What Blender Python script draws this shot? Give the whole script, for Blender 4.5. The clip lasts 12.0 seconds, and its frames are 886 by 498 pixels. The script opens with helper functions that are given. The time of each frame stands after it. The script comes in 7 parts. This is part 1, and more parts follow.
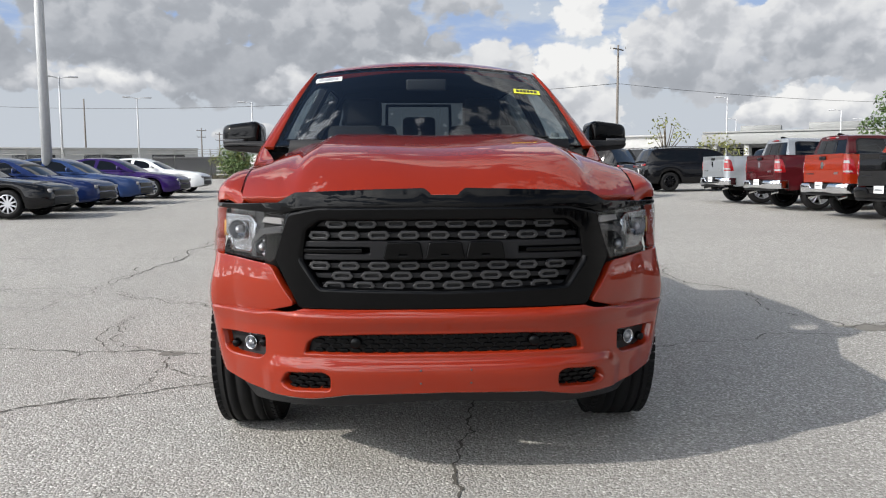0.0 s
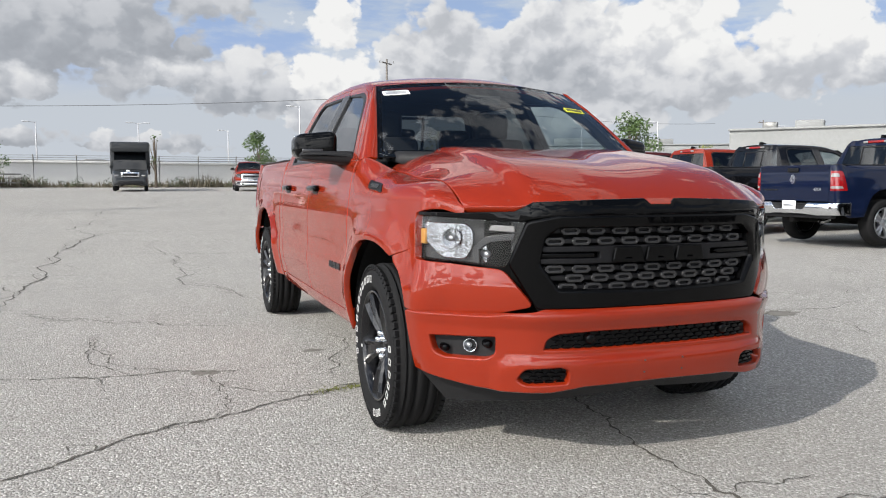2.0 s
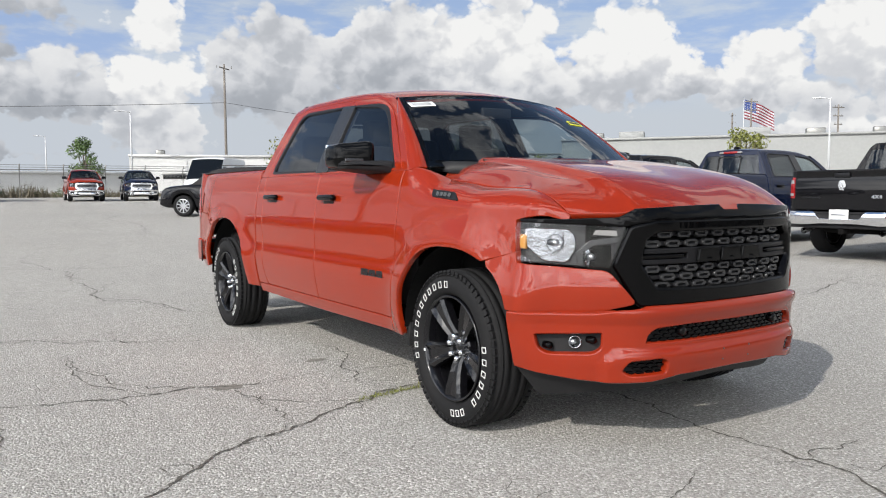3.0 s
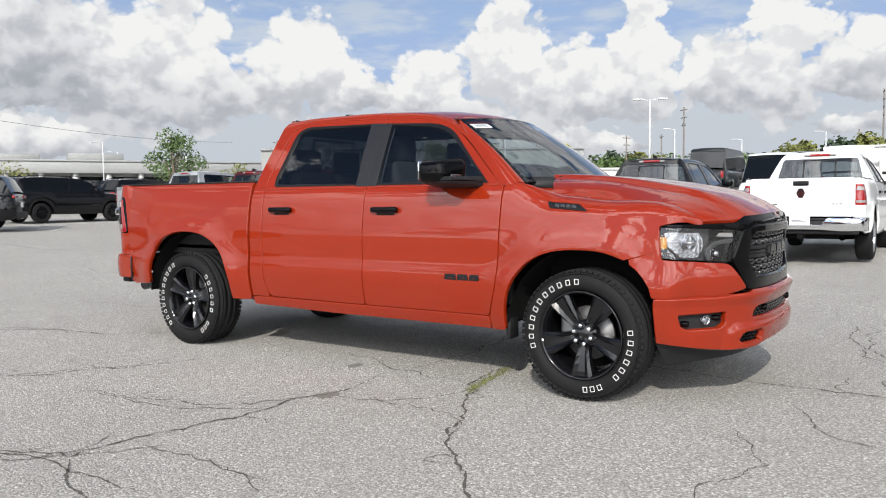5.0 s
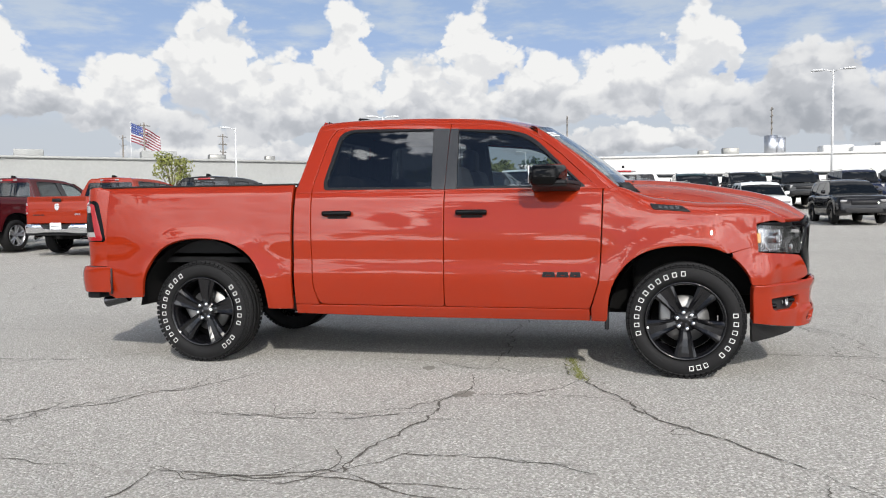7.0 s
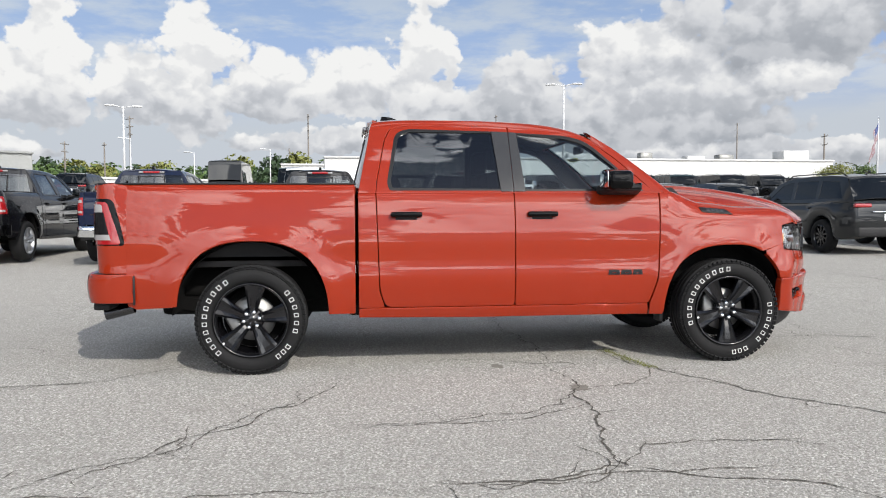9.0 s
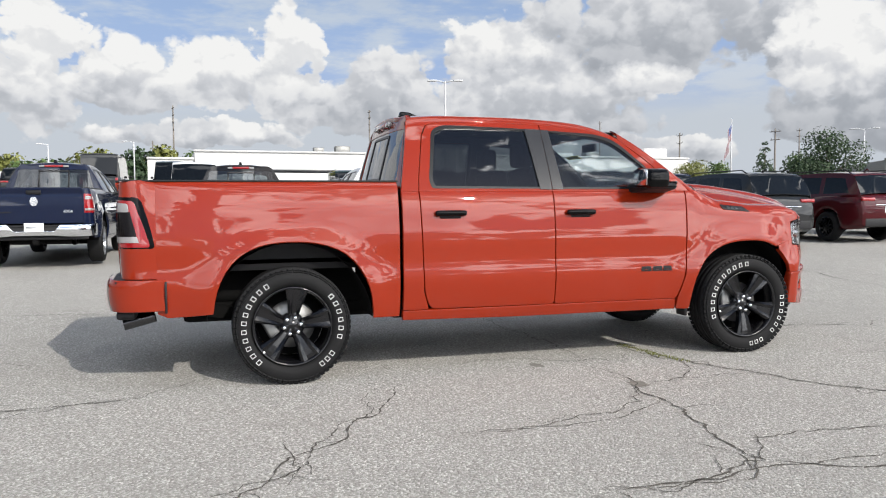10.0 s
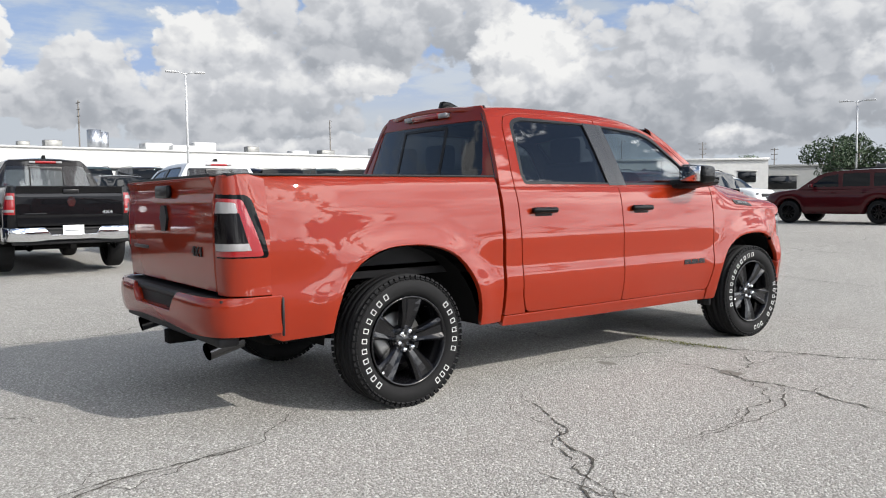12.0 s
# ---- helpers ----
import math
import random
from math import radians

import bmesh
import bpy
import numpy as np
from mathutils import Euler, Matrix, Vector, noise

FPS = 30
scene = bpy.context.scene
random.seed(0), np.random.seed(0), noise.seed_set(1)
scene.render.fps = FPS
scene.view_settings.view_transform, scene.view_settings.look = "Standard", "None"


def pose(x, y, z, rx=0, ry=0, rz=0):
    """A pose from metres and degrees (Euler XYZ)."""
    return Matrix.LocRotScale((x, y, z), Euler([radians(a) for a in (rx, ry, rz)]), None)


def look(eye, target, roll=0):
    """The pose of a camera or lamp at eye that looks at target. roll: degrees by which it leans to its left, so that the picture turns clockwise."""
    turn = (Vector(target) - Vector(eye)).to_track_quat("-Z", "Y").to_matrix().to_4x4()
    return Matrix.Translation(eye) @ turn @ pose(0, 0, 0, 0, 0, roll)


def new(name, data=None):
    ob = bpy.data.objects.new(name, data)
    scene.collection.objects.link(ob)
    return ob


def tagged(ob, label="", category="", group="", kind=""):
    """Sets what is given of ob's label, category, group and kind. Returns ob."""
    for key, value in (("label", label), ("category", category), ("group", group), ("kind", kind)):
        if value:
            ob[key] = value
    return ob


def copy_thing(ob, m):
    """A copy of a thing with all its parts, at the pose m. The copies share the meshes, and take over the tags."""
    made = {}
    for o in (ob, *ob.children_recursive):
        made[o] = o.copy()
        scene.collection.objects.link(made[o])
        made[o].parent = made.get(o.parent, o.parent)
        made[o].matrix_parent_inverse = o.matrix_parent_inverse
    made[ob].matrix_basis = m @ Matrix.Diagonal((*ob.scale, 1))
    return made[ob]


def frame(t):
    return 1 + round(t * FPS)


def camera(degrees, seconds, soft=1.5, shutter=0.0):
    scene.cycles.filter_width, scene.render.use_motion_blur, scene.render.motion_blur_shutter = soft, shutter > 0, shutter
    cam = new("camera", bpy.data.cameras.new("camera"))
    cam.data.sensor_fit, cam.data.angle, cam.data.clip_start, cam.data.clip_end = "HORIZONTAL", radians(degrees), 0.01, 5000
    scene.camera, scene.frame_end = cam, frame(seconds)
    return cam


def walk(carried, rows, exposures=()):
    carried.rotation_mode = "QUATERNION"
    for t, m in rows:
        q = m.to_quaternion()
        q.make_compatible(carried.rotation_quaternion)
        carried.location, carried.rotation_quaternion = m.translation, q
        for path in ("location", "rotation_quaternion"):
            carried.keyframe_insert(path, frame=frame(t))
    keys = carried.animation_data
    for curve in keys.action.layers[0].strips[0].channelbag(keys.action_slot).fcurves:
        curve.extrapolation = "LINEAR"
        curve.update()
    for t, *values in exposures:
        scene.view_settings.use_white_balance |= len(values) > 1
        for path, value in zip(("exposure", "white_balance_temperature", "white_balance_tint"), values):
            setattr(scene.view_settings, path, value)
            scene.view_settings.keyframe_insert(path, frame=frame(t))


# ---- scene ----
cam = camera(59.4, 12.0, soft=1.1)
PATH = [
    (0, (-0.166, -3.79, 1.182), (-0.056, -1.802, 0.993), -0.3),
    (0.5, (-0.47, -3.738, 1.194), (-0.258, -1.758, 1.011), -0.3),
    (1, (-0.941, -3.794, 1.203), (-0.588, -1.833, 1.025), -0.2),
    (1.5, (-1.441, -3.743, 1.19), (-0.919, -1.82, 1.017), -0.2),
    (2, (-2.017, -3.65, 1.191), (-1.308, -1.788, 1.026), 0.0),
    (2.5, (-2.579, -3.506, 1.197), (-1.682, -1.726, 1.04), -0.2),
    (3, (-3.149, -3.273, 1.196), (-2.065, -1.599, 1.051), -0.3),
    (5, (-5.323, -1.915, 1.236), (-3.666, -0.802, 1.108), -0.6),
    (5.5, (-5.759, -1.379, 1.204), (-4.0, -0.434, 1.088), -0.5),
    (6, (-6.069, -0.779, 1.193), (-4.229, -0.002, 1.083), -0.6),
    (6.5, (-6.35, -0.161, 1.181), (-4.448, 0.448, 1.077), -0.7),
    (7, (-6.542, 0.459, 1.181), (-4.594, 0.898, 1.082), -0.6),
    (9, (-6.726, 2.973, 1.221), (-4.744, 2.728, 1.113), -0.2),
    (9.5, (-6.587, 3.601, 1.235), (-4.633, 3.191, 1.119), -0.2),
    (10, (-6.33, 4.2, 1.25), (-4.418, 3.627, 1.128), -0.3),
    (10.5, (-6.017, 4.795, 1.251), (-4.159, 4.064, 1.125), -0.5),
    (11, (-5.641, 5.329, 1.257), (-3.855, 4.439, 1.129), -0.5),
    (11.5, (-5.248, 5.856, 1.253), (-3.547, 4.811, 1.123), -0.6),
    (12, (-4.809, 6.288, 1.26), (-3.214, 5.089, 1.128), -0.7),
]
walk(cam, [(t, look(eye, target, roll)) for t, eye, target, roll in PATH])

# ---- daylight: broken cumulus, low sun over the truck's right front ----
SUN = Vector((-1.43, -0.585, 1.0)).normalized()
sun_data = bpy.data.lights.new("sun", "SUN")
sun_data.energy, sun_data.angle, sun_data.color = 4.3, radians(0.55), (1.0, 0.95, 0.87)
sun = new("sun", sun_data)
sun.matrix_world = look(SUN * 60, (0, 0, 0))


class Net:
    """Short hand for node trees."""

    def __init__(self, tree):
        self.t = tree
        tree.nodes.clear()

    def add(self, kind, **inputs):
        n = self.t.nodes.new(kind)
        for k, v in inputs.items():
            self.put(n, k.replace("_", " "), v)
        return n

    def put(self, n, key, v):
        s = n.inputs[int(key)] if key.isdigit() else n.inputs[key]
        if isinstance(v, bpy.types.NodeSocket):
            self.t.links.new(v, s)
        elif isinstance(v, bpy.types.Node):
            self.t.links.new(v.outputs[0], s)
        elif isinstance(v, (tuple, list)) and len(v) == 3 and s.type == "RGBA":
            s.default_value = (*v, 1)
        else:
            s.default_value = v

    def math(self, op, a, b=0.0, c=0.0, clamp=False):
        n = self.t.nodes.new("ShaderNodeMath")
        n.operation, n.use_clamp = op, clamp
        for i, v in enumerate((a, b, c)):
            self.put(n, str(i), v)
        return n.outputs[0]

    def vec(self, op, a, b=(0, 0, 0)):
        n = self.t.nodes.new("ShaderNodeVectorMath")
        n.operation = op
        self.put(n, "0", a)
        if op == "SCALE":
            self.put(n, "Scale", b)
        else:
            self.put(n, "1", b)
        return n.outputs["Value"] if op in ("DOT_PRODUCT", "LENGTH") else n.outputs[0]

    def noise(self, vector, scale, detail=4.0, rough=0.5, lac=2.0, out="Fac"):
        n = self.t.nodes.new("ShaderNodeTexNoise")
        n.normalize = True
        self.put(n, "Vector", vector)
        for k, v in (("Scale", scale), ("Detail", detail), ("Roughness", rough), ("Lacunarity", lac)):
            n.inputs[k].default_value = v
        return n.outputs[out]

    def ramp(self, fac, *stops):
        n = self.t.nodes.new("ShaderNodeValToRGB")
        e = n.color_ramp.elements
        while len(e) < len(stops):
            e.new(0.5)
        for i, (p, c) in enumerate(stops):
            e[i].position = p
            e[i].color = (c, c, c, 1) if isinstance(c, (int, float)) else (*c, 1)
        self.put(n, "Fac", fac)
        return n.outputs["Color"]

    def mix(self, fac, a, b, mode="MIX"):
        n = self.t.nodes.new("ShaderNodeMix")
        n.data_type, n.blend_type = "RGBA", mode
        self.put(n, "0", fac)
        for k, v in (("6", a), ("7", b)):
            self.put(n, k, v)
        return n.outputs[2]

    def smooth(self, x, lo, hi):
        n = self.t.nodes.new("ShaderNodeMapRange")
        n.interpolation_type = "SMOOTHSTEP"
        self.put(n, "Value", x)
        self.put(n, "From Min", lo)
        self.put(n, "From Max", hi)
        return n.outputs[0]


# cumulus banks round the horizon: bearing, base, half width, height (degrees), tone
CLOUDS_NORTH = (
    (-14, 9.0, 24, 12, 0.47), (-20.5, 6.2, 6.0, 2.8, 0.86), (-7.5, 6.3, 3.2, 2.8, 0.72), (0.5, 7.2, 6.0, 2.0, 0.66), (6.8, 6.2, 4.0, 5.0, 0.64),
    (13.0, 5.2, 3.5, 9.0, 1.0), (21, 6.5, 5.5, 6.5, 0.60), (28, 3.6, 5.0, 2.4, 0.84), (29.5, 8.2, 5.5, 8, 0.66), (36, 7.2, 8.0, 9.5, 0.88),
    (46, 7.6, 5.0, 6.6, 1.0), (50.2, 7.2, 3.0, 2.2, 0.9), (-3, 2.6, 9, 1.3, 0.62))
CLOUDS_EAST = (
    (60.5, 6.6, 4.4, 8.8, 1.0), (56, 6.6, 4.4, 4.4, 0.95), (66, 6.6, 5.0, 5.2, 0.95), (70.4, 7.0, 2.9, 7.6, 1.0), (79.6, 7.0, 3.0, 8.2, 1.0),
    (76, 7.0, 3.4, 4.2, 0.92), (84.5, 7.4, 4.4, 4.6, 0.92), (90, 8.0, 4.0, 5.2, 1.0), (95.8, 7.8, 3.1, 7.8, 1.0), (88, 4.4, 8, 1.6, 0.85), (64, 3.6, 9, 1.6, 0.8))
CLOUDS_SOUTH = (
    (102, 6.4, 5.5, 5.0, 0.66), (113, 5.6, 9.0, 7.5, 0.68), (111, 10.0, 4.5, 3.6, 0.88), (121.5, 8.2, 4.6, 2.8, 0.92), (123, 10.5, 11, 9, 0.62),
    (130.4, 9.2, 1.8, 5.0, 1.0), (134, 8.0, 5.2, 5.9, 1.06), (143, 5.4, 16, 9, 0.56), (152, 9.5, 9, 8, 0.66), (147.5, 3.8, 4.0, 1.7, 0.95), (157, 8.0, 3.2, 5.0, 0.9), (118, 3.2, 12, 1.5, 0.7))


def make_sky():
    world = bpy.data.worlds.new("sky")
    scene.world = world
    world.use_nodes = True
    n = Net(world.node_tree)
    out = n.add("ShaderNodeOutputWorld")
    sky = n.add("ShaderNodeTexSky")
    sky.sky_type, sky.sun_disc = "NISHITA", False
    sky.sun_elevation = math.asin(SUN.z)
    sky.sun_rotation = math.atan2(SUN.x, SUN.y)
    sky.air_density, sky.dust_density = 1.0, 0.6
    d = n.add("ShaderNodeTexCoord").outputs["Generated"]
    sep = n.add("ShaderNodeSeparateXYZ", Vector=d)
    zp = n.math("MAXIMUM", sep.outputs["Z"], 0.0)
    stretch = n.vec("ADD", n.vec("MULTIPLY", d, (1.0, 1.0, 1.25)), (3.3, 1.2, 0.4))
    warp = n.vec("SUBTRACT", n.noise(stretch, 22.0, 4.0, 0.6, out="Color"), (0.5, 0.5, 0.5))
    wsep = n.add("ShaderNodeSeparateXYZ", Vector=warp)
    az = n.math("MULTIPLY", n.math("ARCTAN2", sep.outputs["X"], sep.outputs["Y"]), 180 / math.pi)
    el = n.math("MULTIPLY", n.math("ARCSINE", sep.outputs["Z"]), 180 / math.pi)
    waz = n.math("MULTIPLY_ADD", wsep.outputs["X"], 5.0, az)
    wel = n.math("MULTIPLY_ADD", wsep.outputs["Y"], 2.2, el)

    # broken field over the rest of the dome, thinning towards the zenith
    field = n.noise(stretch, 2.6, 4.0, 0.55)
    ahead = n.math("MULTIPLY", n.math("MULTIPLY", n.smooth(az, -42.0, -32.0), n.smooth(az, 172.0, 160.0)), n.smooth(el, 22.0, 14.5))
    mask = n.math("MULTIPLY", n.math("SUBTRACT", field, n.math("MULTIPLY_ADD", n.smooth(zp, 0.45, 0.95), 0.10, 0.440)), 7.0)
    mask = n.math("MAXIMUM", n.math("MULTIPLY_ADD", ahead, -3.0, mask), -1.2)
    level = n.math("MULTIPLY_ADD", n.smooth(n.noise(n.vec("ADD", stretch, (0.0, 0.0, 0.10)), 2.6, 2.0, 0.5), 0.62, 0.42), 0.55, 0.45)
    for a0, base, wide, tall, tone in CLOUDS_NORTH + CLOUDS_EAST + CLOUDS_SOUTH:
        u = n.math("MULTIPLY_ADD", waz, 1.0 / wide, -a0 / wide)
        v = n.math("MULTIPLY_ADD", wel, 1.0 / tall, -base / tall)
        vm = n.math("MAXIMUM", v, n.math("MULTIPLY", v, -3.0))
        f = n.math("SUBTRACT", 1.0, n.math("MULTIPLY_ADD", vm, vm, n.math("MULTIPLY", u, u)))
        f = n.math("MAXIMUM", f, -1.2)
        w = n.math("MULTIPLY_ADD", n.math("SUBTRACT", f, mask), 2.2, 0.5, clamp=True)
        mask = n.math("MAXIMUM", mask, f)
        li = n.math("MULTIPLY_ADD", n.smooth(v, -0.15, 0.42), 0.42 * tone, 0.58 * tone)
        level = n.math("MULTIPLY_ADD", w, n.math("SUBTRACT", li, level), level)

    fine = n.vec("ADD", stretch, n.vec("SCALE", warp, 0.022))

    def billow(v):
        total = None
        for scale, amp in ((11.0, 0.36), (25.0, 0.26), (58.0, 0.13), (125.0, 0.05)):
            dist = n.add("ShaderNodeTexVoronoi", Vector=v, Scale=scale).outputs["Distance"]
            t = n.math("MULTIPLY_ADD", n.math("MULTIPLY", dist, dist), -2.2 * amp, 0.5 * amp)
            total = t if total is None else n.math("ADD", total, t)
        return total

    puff = billow(fine)
    toward = billow(n.vec("ADD", fine, (-0.013, -0.006, 0.017)))
    thick = n.math("MULTIPLY_ADD", puff, 1.25, mask)
    cover = n.smooth(thick, -0.06, 0.20)
    relief = n.smooth(n.math("SUBTRACT", puff, toward), -0.30, 0.30)
    shade = n.math("MULTIPLY_ADD", n.math("SUBTRACT", relief, 0.5), n.math("MULTIPLY_ADD", level, 0.34, 0.10), level)
    shade = n.math("ADD", shade, n.math("MULTIPLY", n.smooth(thick, 0.45, 0.0), 0.05))
    shade = n.math("MULTIPLY_ADD", n.noise(stretch, 30.0, 5.0, 0.6), 0.20, n.math("SUBTRACT", shade, 0.10))
    cloud = n.ramp(shade, (0.0, (0.34, 0.365, 0.41)), (0.34, (0.52, 0.55, 0.60)), (0.62, (0.80, 0.82, 0.86)), (0.95, (1.12, 1.12, 1.11)))
    blue = n.vec("SCALE", sky.outputs["Color"], 0.125)
    haze = n.mix(n.smooth(n.noise(n.vec("MULTIPLY", d, (1.0, 1.0, 4.0)), 9.0, 5.0, 0.6), 0.40, 0.66), (0.47, 0.62, 0.96), (0.80, 0.86, 0.96))
    haze = n.mix(n.smooth(zp, 0.17, 0.09), haze, (0.70, 0.755, 0.83))
    blue = n.mix(n.smooth(zp, 0.52, 0.04), blue, haze)
    # clouds brighten towards the sun
    glow = n.smooth(n.vec("DOT_PRODUCT", d, tuple(SUN)), 0.20, 0.95)
    cloud = n.vec("SCALE", cloud, n.math("ADD", 1.0, n.math("MULTIPLY", glow, 5.3)))
    blue = n.vec("SCALE", blue, n.math("ADD", 1.0, n.math("MULTIPLY", glow, 0.5)))
    col = n.mix(cover, blue, cloud)
    bg = n.add("ShaderNodeBackground", Color=col, Strength=0.80)
    n.t.links.new(bg.outputs[0], out.inputs[0])


make_sky()
scene.view_settings.exposure = 0.0

# ---- materials ----
MATS = {}


def material(name, color, rough=0.5, metal=0.0, coat=0.0, spec=0.5, grain=0.0, grain_scale=40.0, bump=0.0, bump_scale=200.0, spots=0.0, glass=0.0, vary=0.0, flake=0.0, emit=0.0):
    """Principled surface with colour variation at two scales and fine relief."""
    if name in MATS:
        return MATS[name]
    m = bpy.data.materials.new(name)
    m.use_nodes = True
    n = Net(m.node_tree)
    out = n.add("ShaderNodeOutputMaterial")
    b = n.add("ShaderNodeBsdfPrincipled", Roughness=rough, Metallic=metal)
    b.inputs["Coat Weight"].default_value = coat
    b.inputs["Coat Roughness"].default_value = 0.04
    b.inputs["Specular IOR Level"].default_value = spec
    co = n.add("ShaderNodeTexCoord").outputs["Object"]
    col = n.mix(0.0, color, color)
    if grain or spots:
        fine = n.noise(co, grain_scale, 6.0, 0.6)
        large = n.noise(co, grain_scale * 0.06, 4.0, 0.6)
        dark = tuple(c * 0.6 for c in color)
        light = tuple(min(1, c * 1.3) for c in color)
        col = n.mix(n.math("MULTIPLY", n.smooth(fine, 0.35, 0.7), grain, clamp=True), color, light)
        col = n.mix(n.math("MULTIPLY", n.smooth(large, 0.45, 0.75), max(spots, grain * 0.6), clamp=True), col, dark)
        n.put(b, "Roughness", n.math("ADD", rough - 0.05, n.math("MULTIPLY", large, 0.1)))
    if vary:
        info = n.add("ShaderNodeObjectInfo").outputs["Random"]
        hsv = n.add("ShaderNodeHueSaturation", Color=col, Value=n.math("ADD", 1 - vary / 2, n.math("MULTIPLY", info, vary)))
        col = hsv.outputs[0]
    n.put(b, "Base Color", col)
    if bump:
        bp = n.add("ShaderNodeBump", Height=n.noise(co, bump_scale, 5.0, 0.6), Strength=bump, Distance=0.004)
        n.put(b, "Normal", bp.outputs[0])
    if glass:
        b.inputs["Transmission Weight"].default_value = glass
        b.inputs["IOR"].default_value = 1.05
    if emit:
        n.put(b, "Emission Color", color)
        b.inputs["Emission Strength"].default_value = emit
    n.t.links.new(b.outputs[0], out.inputs[0])
    MATS[name] = m
    return m


def pane_material(name, tint, see):
    """Thin glazing: a clear or tinted film that reflects the sky like a mirror at grazing angles."""
    if name in MATS:
        return MATS[name]
    m = bpy.data.materials.new(name)
    m.use_nodes = True
    n = Net(m.node_tree)
    out = n.add("ShaderNodeOutputMaterial")
    clear = n.add("ShaderNodeBsdfTransparent", Color=tuple(see * c for c in tint))
    gloss = n.add("ShaderNodeBsdfGlossy", Color=(0.95, 0.97, 1.0), Roughness=0.012)
    co = n.add("ShaderNodeTexCoord").outputs["Object"]
    bp = n.add("ShaderNodeBump", Height=n.noise(co, 2.2, 1.0, 0.4), Strength=0.10, Distance=0.02)
    n.put(gloss, "Normal", bp.outputs[0])
    edge = n.add("ShaderNodeLayerWeight", Blend=0.5).outputs["Facing"]
    fac = n.math("ADD", n.math("MULTIPLY", n.math("POWER", edge, 4.5), 0.93), 0.062, clamp=True)
    mixer = n.add("ShaderNodeMixShader", Fac=fac)
    n.t.links.new(clear.outputs[0], mixer.inputs[1])
    n.t.links.new(gloss.outputs[0], mixer.inputs[2])
    n.t.links.new(mixer.outputs[0], out.inputs[0])
    MATS[name] = m
    return m


def paint(name, color, metallic=0.0, coat_ior=1.40):
    """Car enamel under clear lacquer, with a trace of orange peel and dust."""
    if name in MATS:
        return MATS[name]
    m = bpy.data.materials.new(name)
    m.use_nodes = True
    n = Net(m.node_tree)
    out = n.add("ShaderNodeOutputMaterial")
    co = n.add("ShaderNodeTexCoord").outputs["Object"]
    dust = n.smooth(n.noise(co, 3.0, 6.0, 0.65), 0.45, 0.8)
    col = n.mix(n.math("MULTIPLY", dust, 0.03), color, tuple(0.8 * c + 0.06 for c in color))
    b = n.add("ShaderNodeBsdfPrincipled", Base_Color=col, Roughness=0.45, Metallic=metallic)
    b.inputs["Coat Weight"].default_value = 1.0
    b.inputs["Coat IOR"].default_value = coat_ior
    b.inputs["Specular IOR Level"].default_value = 0.02
    n.put(b, "Coat Roughness", n.math("ADD", 0.006, n.math("MULTIPLY", dust, 0.02)))
    bp = n.add("ShaderNodeBump", Height=n.noise(co, 160.0, 2.0, 0.5), Strength=0.006, Distance=0.002)
    n.put(b, "Coat Normal", bp.outputs[0])
    n.t.links.new(b.outputs[0], out.inputs[0])
    MATS[name] = m
    return m


RED = paint("red_enamel", (0.205, 0.0155, 0.0030), 0.0, 1.50)
GLOSS_BLACK = paint("gloss_black", (0.0010, 0.0010, 0.0012), 0.0, 1.25)
SATIN_BLACK = material("satin_black", (0.007, 0.007, 0.008), 0.34, spec=0.25, grain=0.2)
PLASTIC = material("black_plastic", (0.012, 0.012, 0.013), 0.55, spec=0.25, grain=0.35, grain_scale=60, bump=0.15, bump_scale=500)
UNDER = material("underbody_black", (0.005, 0.005, 0.005), 0.9, spec=0.1, grain=0.4)
RUBBER = material("tyre_rubber", (0.0075, 0.0075, 0.008), 0.75, spec=0.2, grain=0.4, grain_scale=30, bump=0.1, bump_scale=300)
RIM_BLACK = material("rim_black", (0.004, 0.004, 0.005), 0.20, spec=0.4, coat=0.2, grain=0.1)
PILLAR = material("satin_pillar_film", (0.016, 0.016, 0.017), 0.24, spec=0.6, grain=0.1)
LETTER = material("white_letter", (0.55, 0.55, 0.54), 0.6, grain=0.3)
CHROME = material("chrome", (0.82, 0.83, 0.85), 0.08, metal=1.0, grain=0.1)
DARK_CHROME = material("dark_chrome", (0.09, 0.09, 0.095), 0.16, metal=1.0, grain=0.1)
ALLOY = material("alloy", (0.45, 0.46, 0.48), 0.3, metal=0.9, grain=0.2)
STEEL = material("brake_steel", (0.26, 0.26, 0.26), 0.5, metal=1.0, grain=0.3)
GLASS = pane_material("tinted_glass", (0.55, 0.60, 0.62), 0.25)
CLEAR_GLASS = pane_material("windscreen_glass", (0.80, 0.88, 0.90), 0.72)
LENS = pane_material("clear_lens", (1, 1, 1), 0.93)
DARK_GLASS = material("dark_glass", (0.004, 0.005, 0.006), 0.03, spec=0.35)
AMBER = material("amber_reflector", (0.46, 0.23, 0.05), 0.2, coat=0.6)
LAMP_GREY = material("lamp_bezel_grey", (0.035, 0.036, 0.038), 0.25, coat=0.3, grain=0.1)
REFLECTOR = material("faceted_reflector", (0.50, 0.51, 0.53), 0.10, metal=1.0, bump=1.0, bump_scale=48.0)
TAIL_RED = material("red_lens", (0.24, 0.006, 0.008), 0.08, coat=1.0)
TAIL_SMOKE = material("smoked_lens", (0.004, 0.003, 0.0035), 0.08, spec=0.25)
TAIL_CLEAR = material("pale_lens", (0.24, 0.235, 0.235), 0.1, coat=1.0)
SEAT = material("black_seat_cloth", (0.012, 0.012, 0.013), 0.85, grain=0.5)
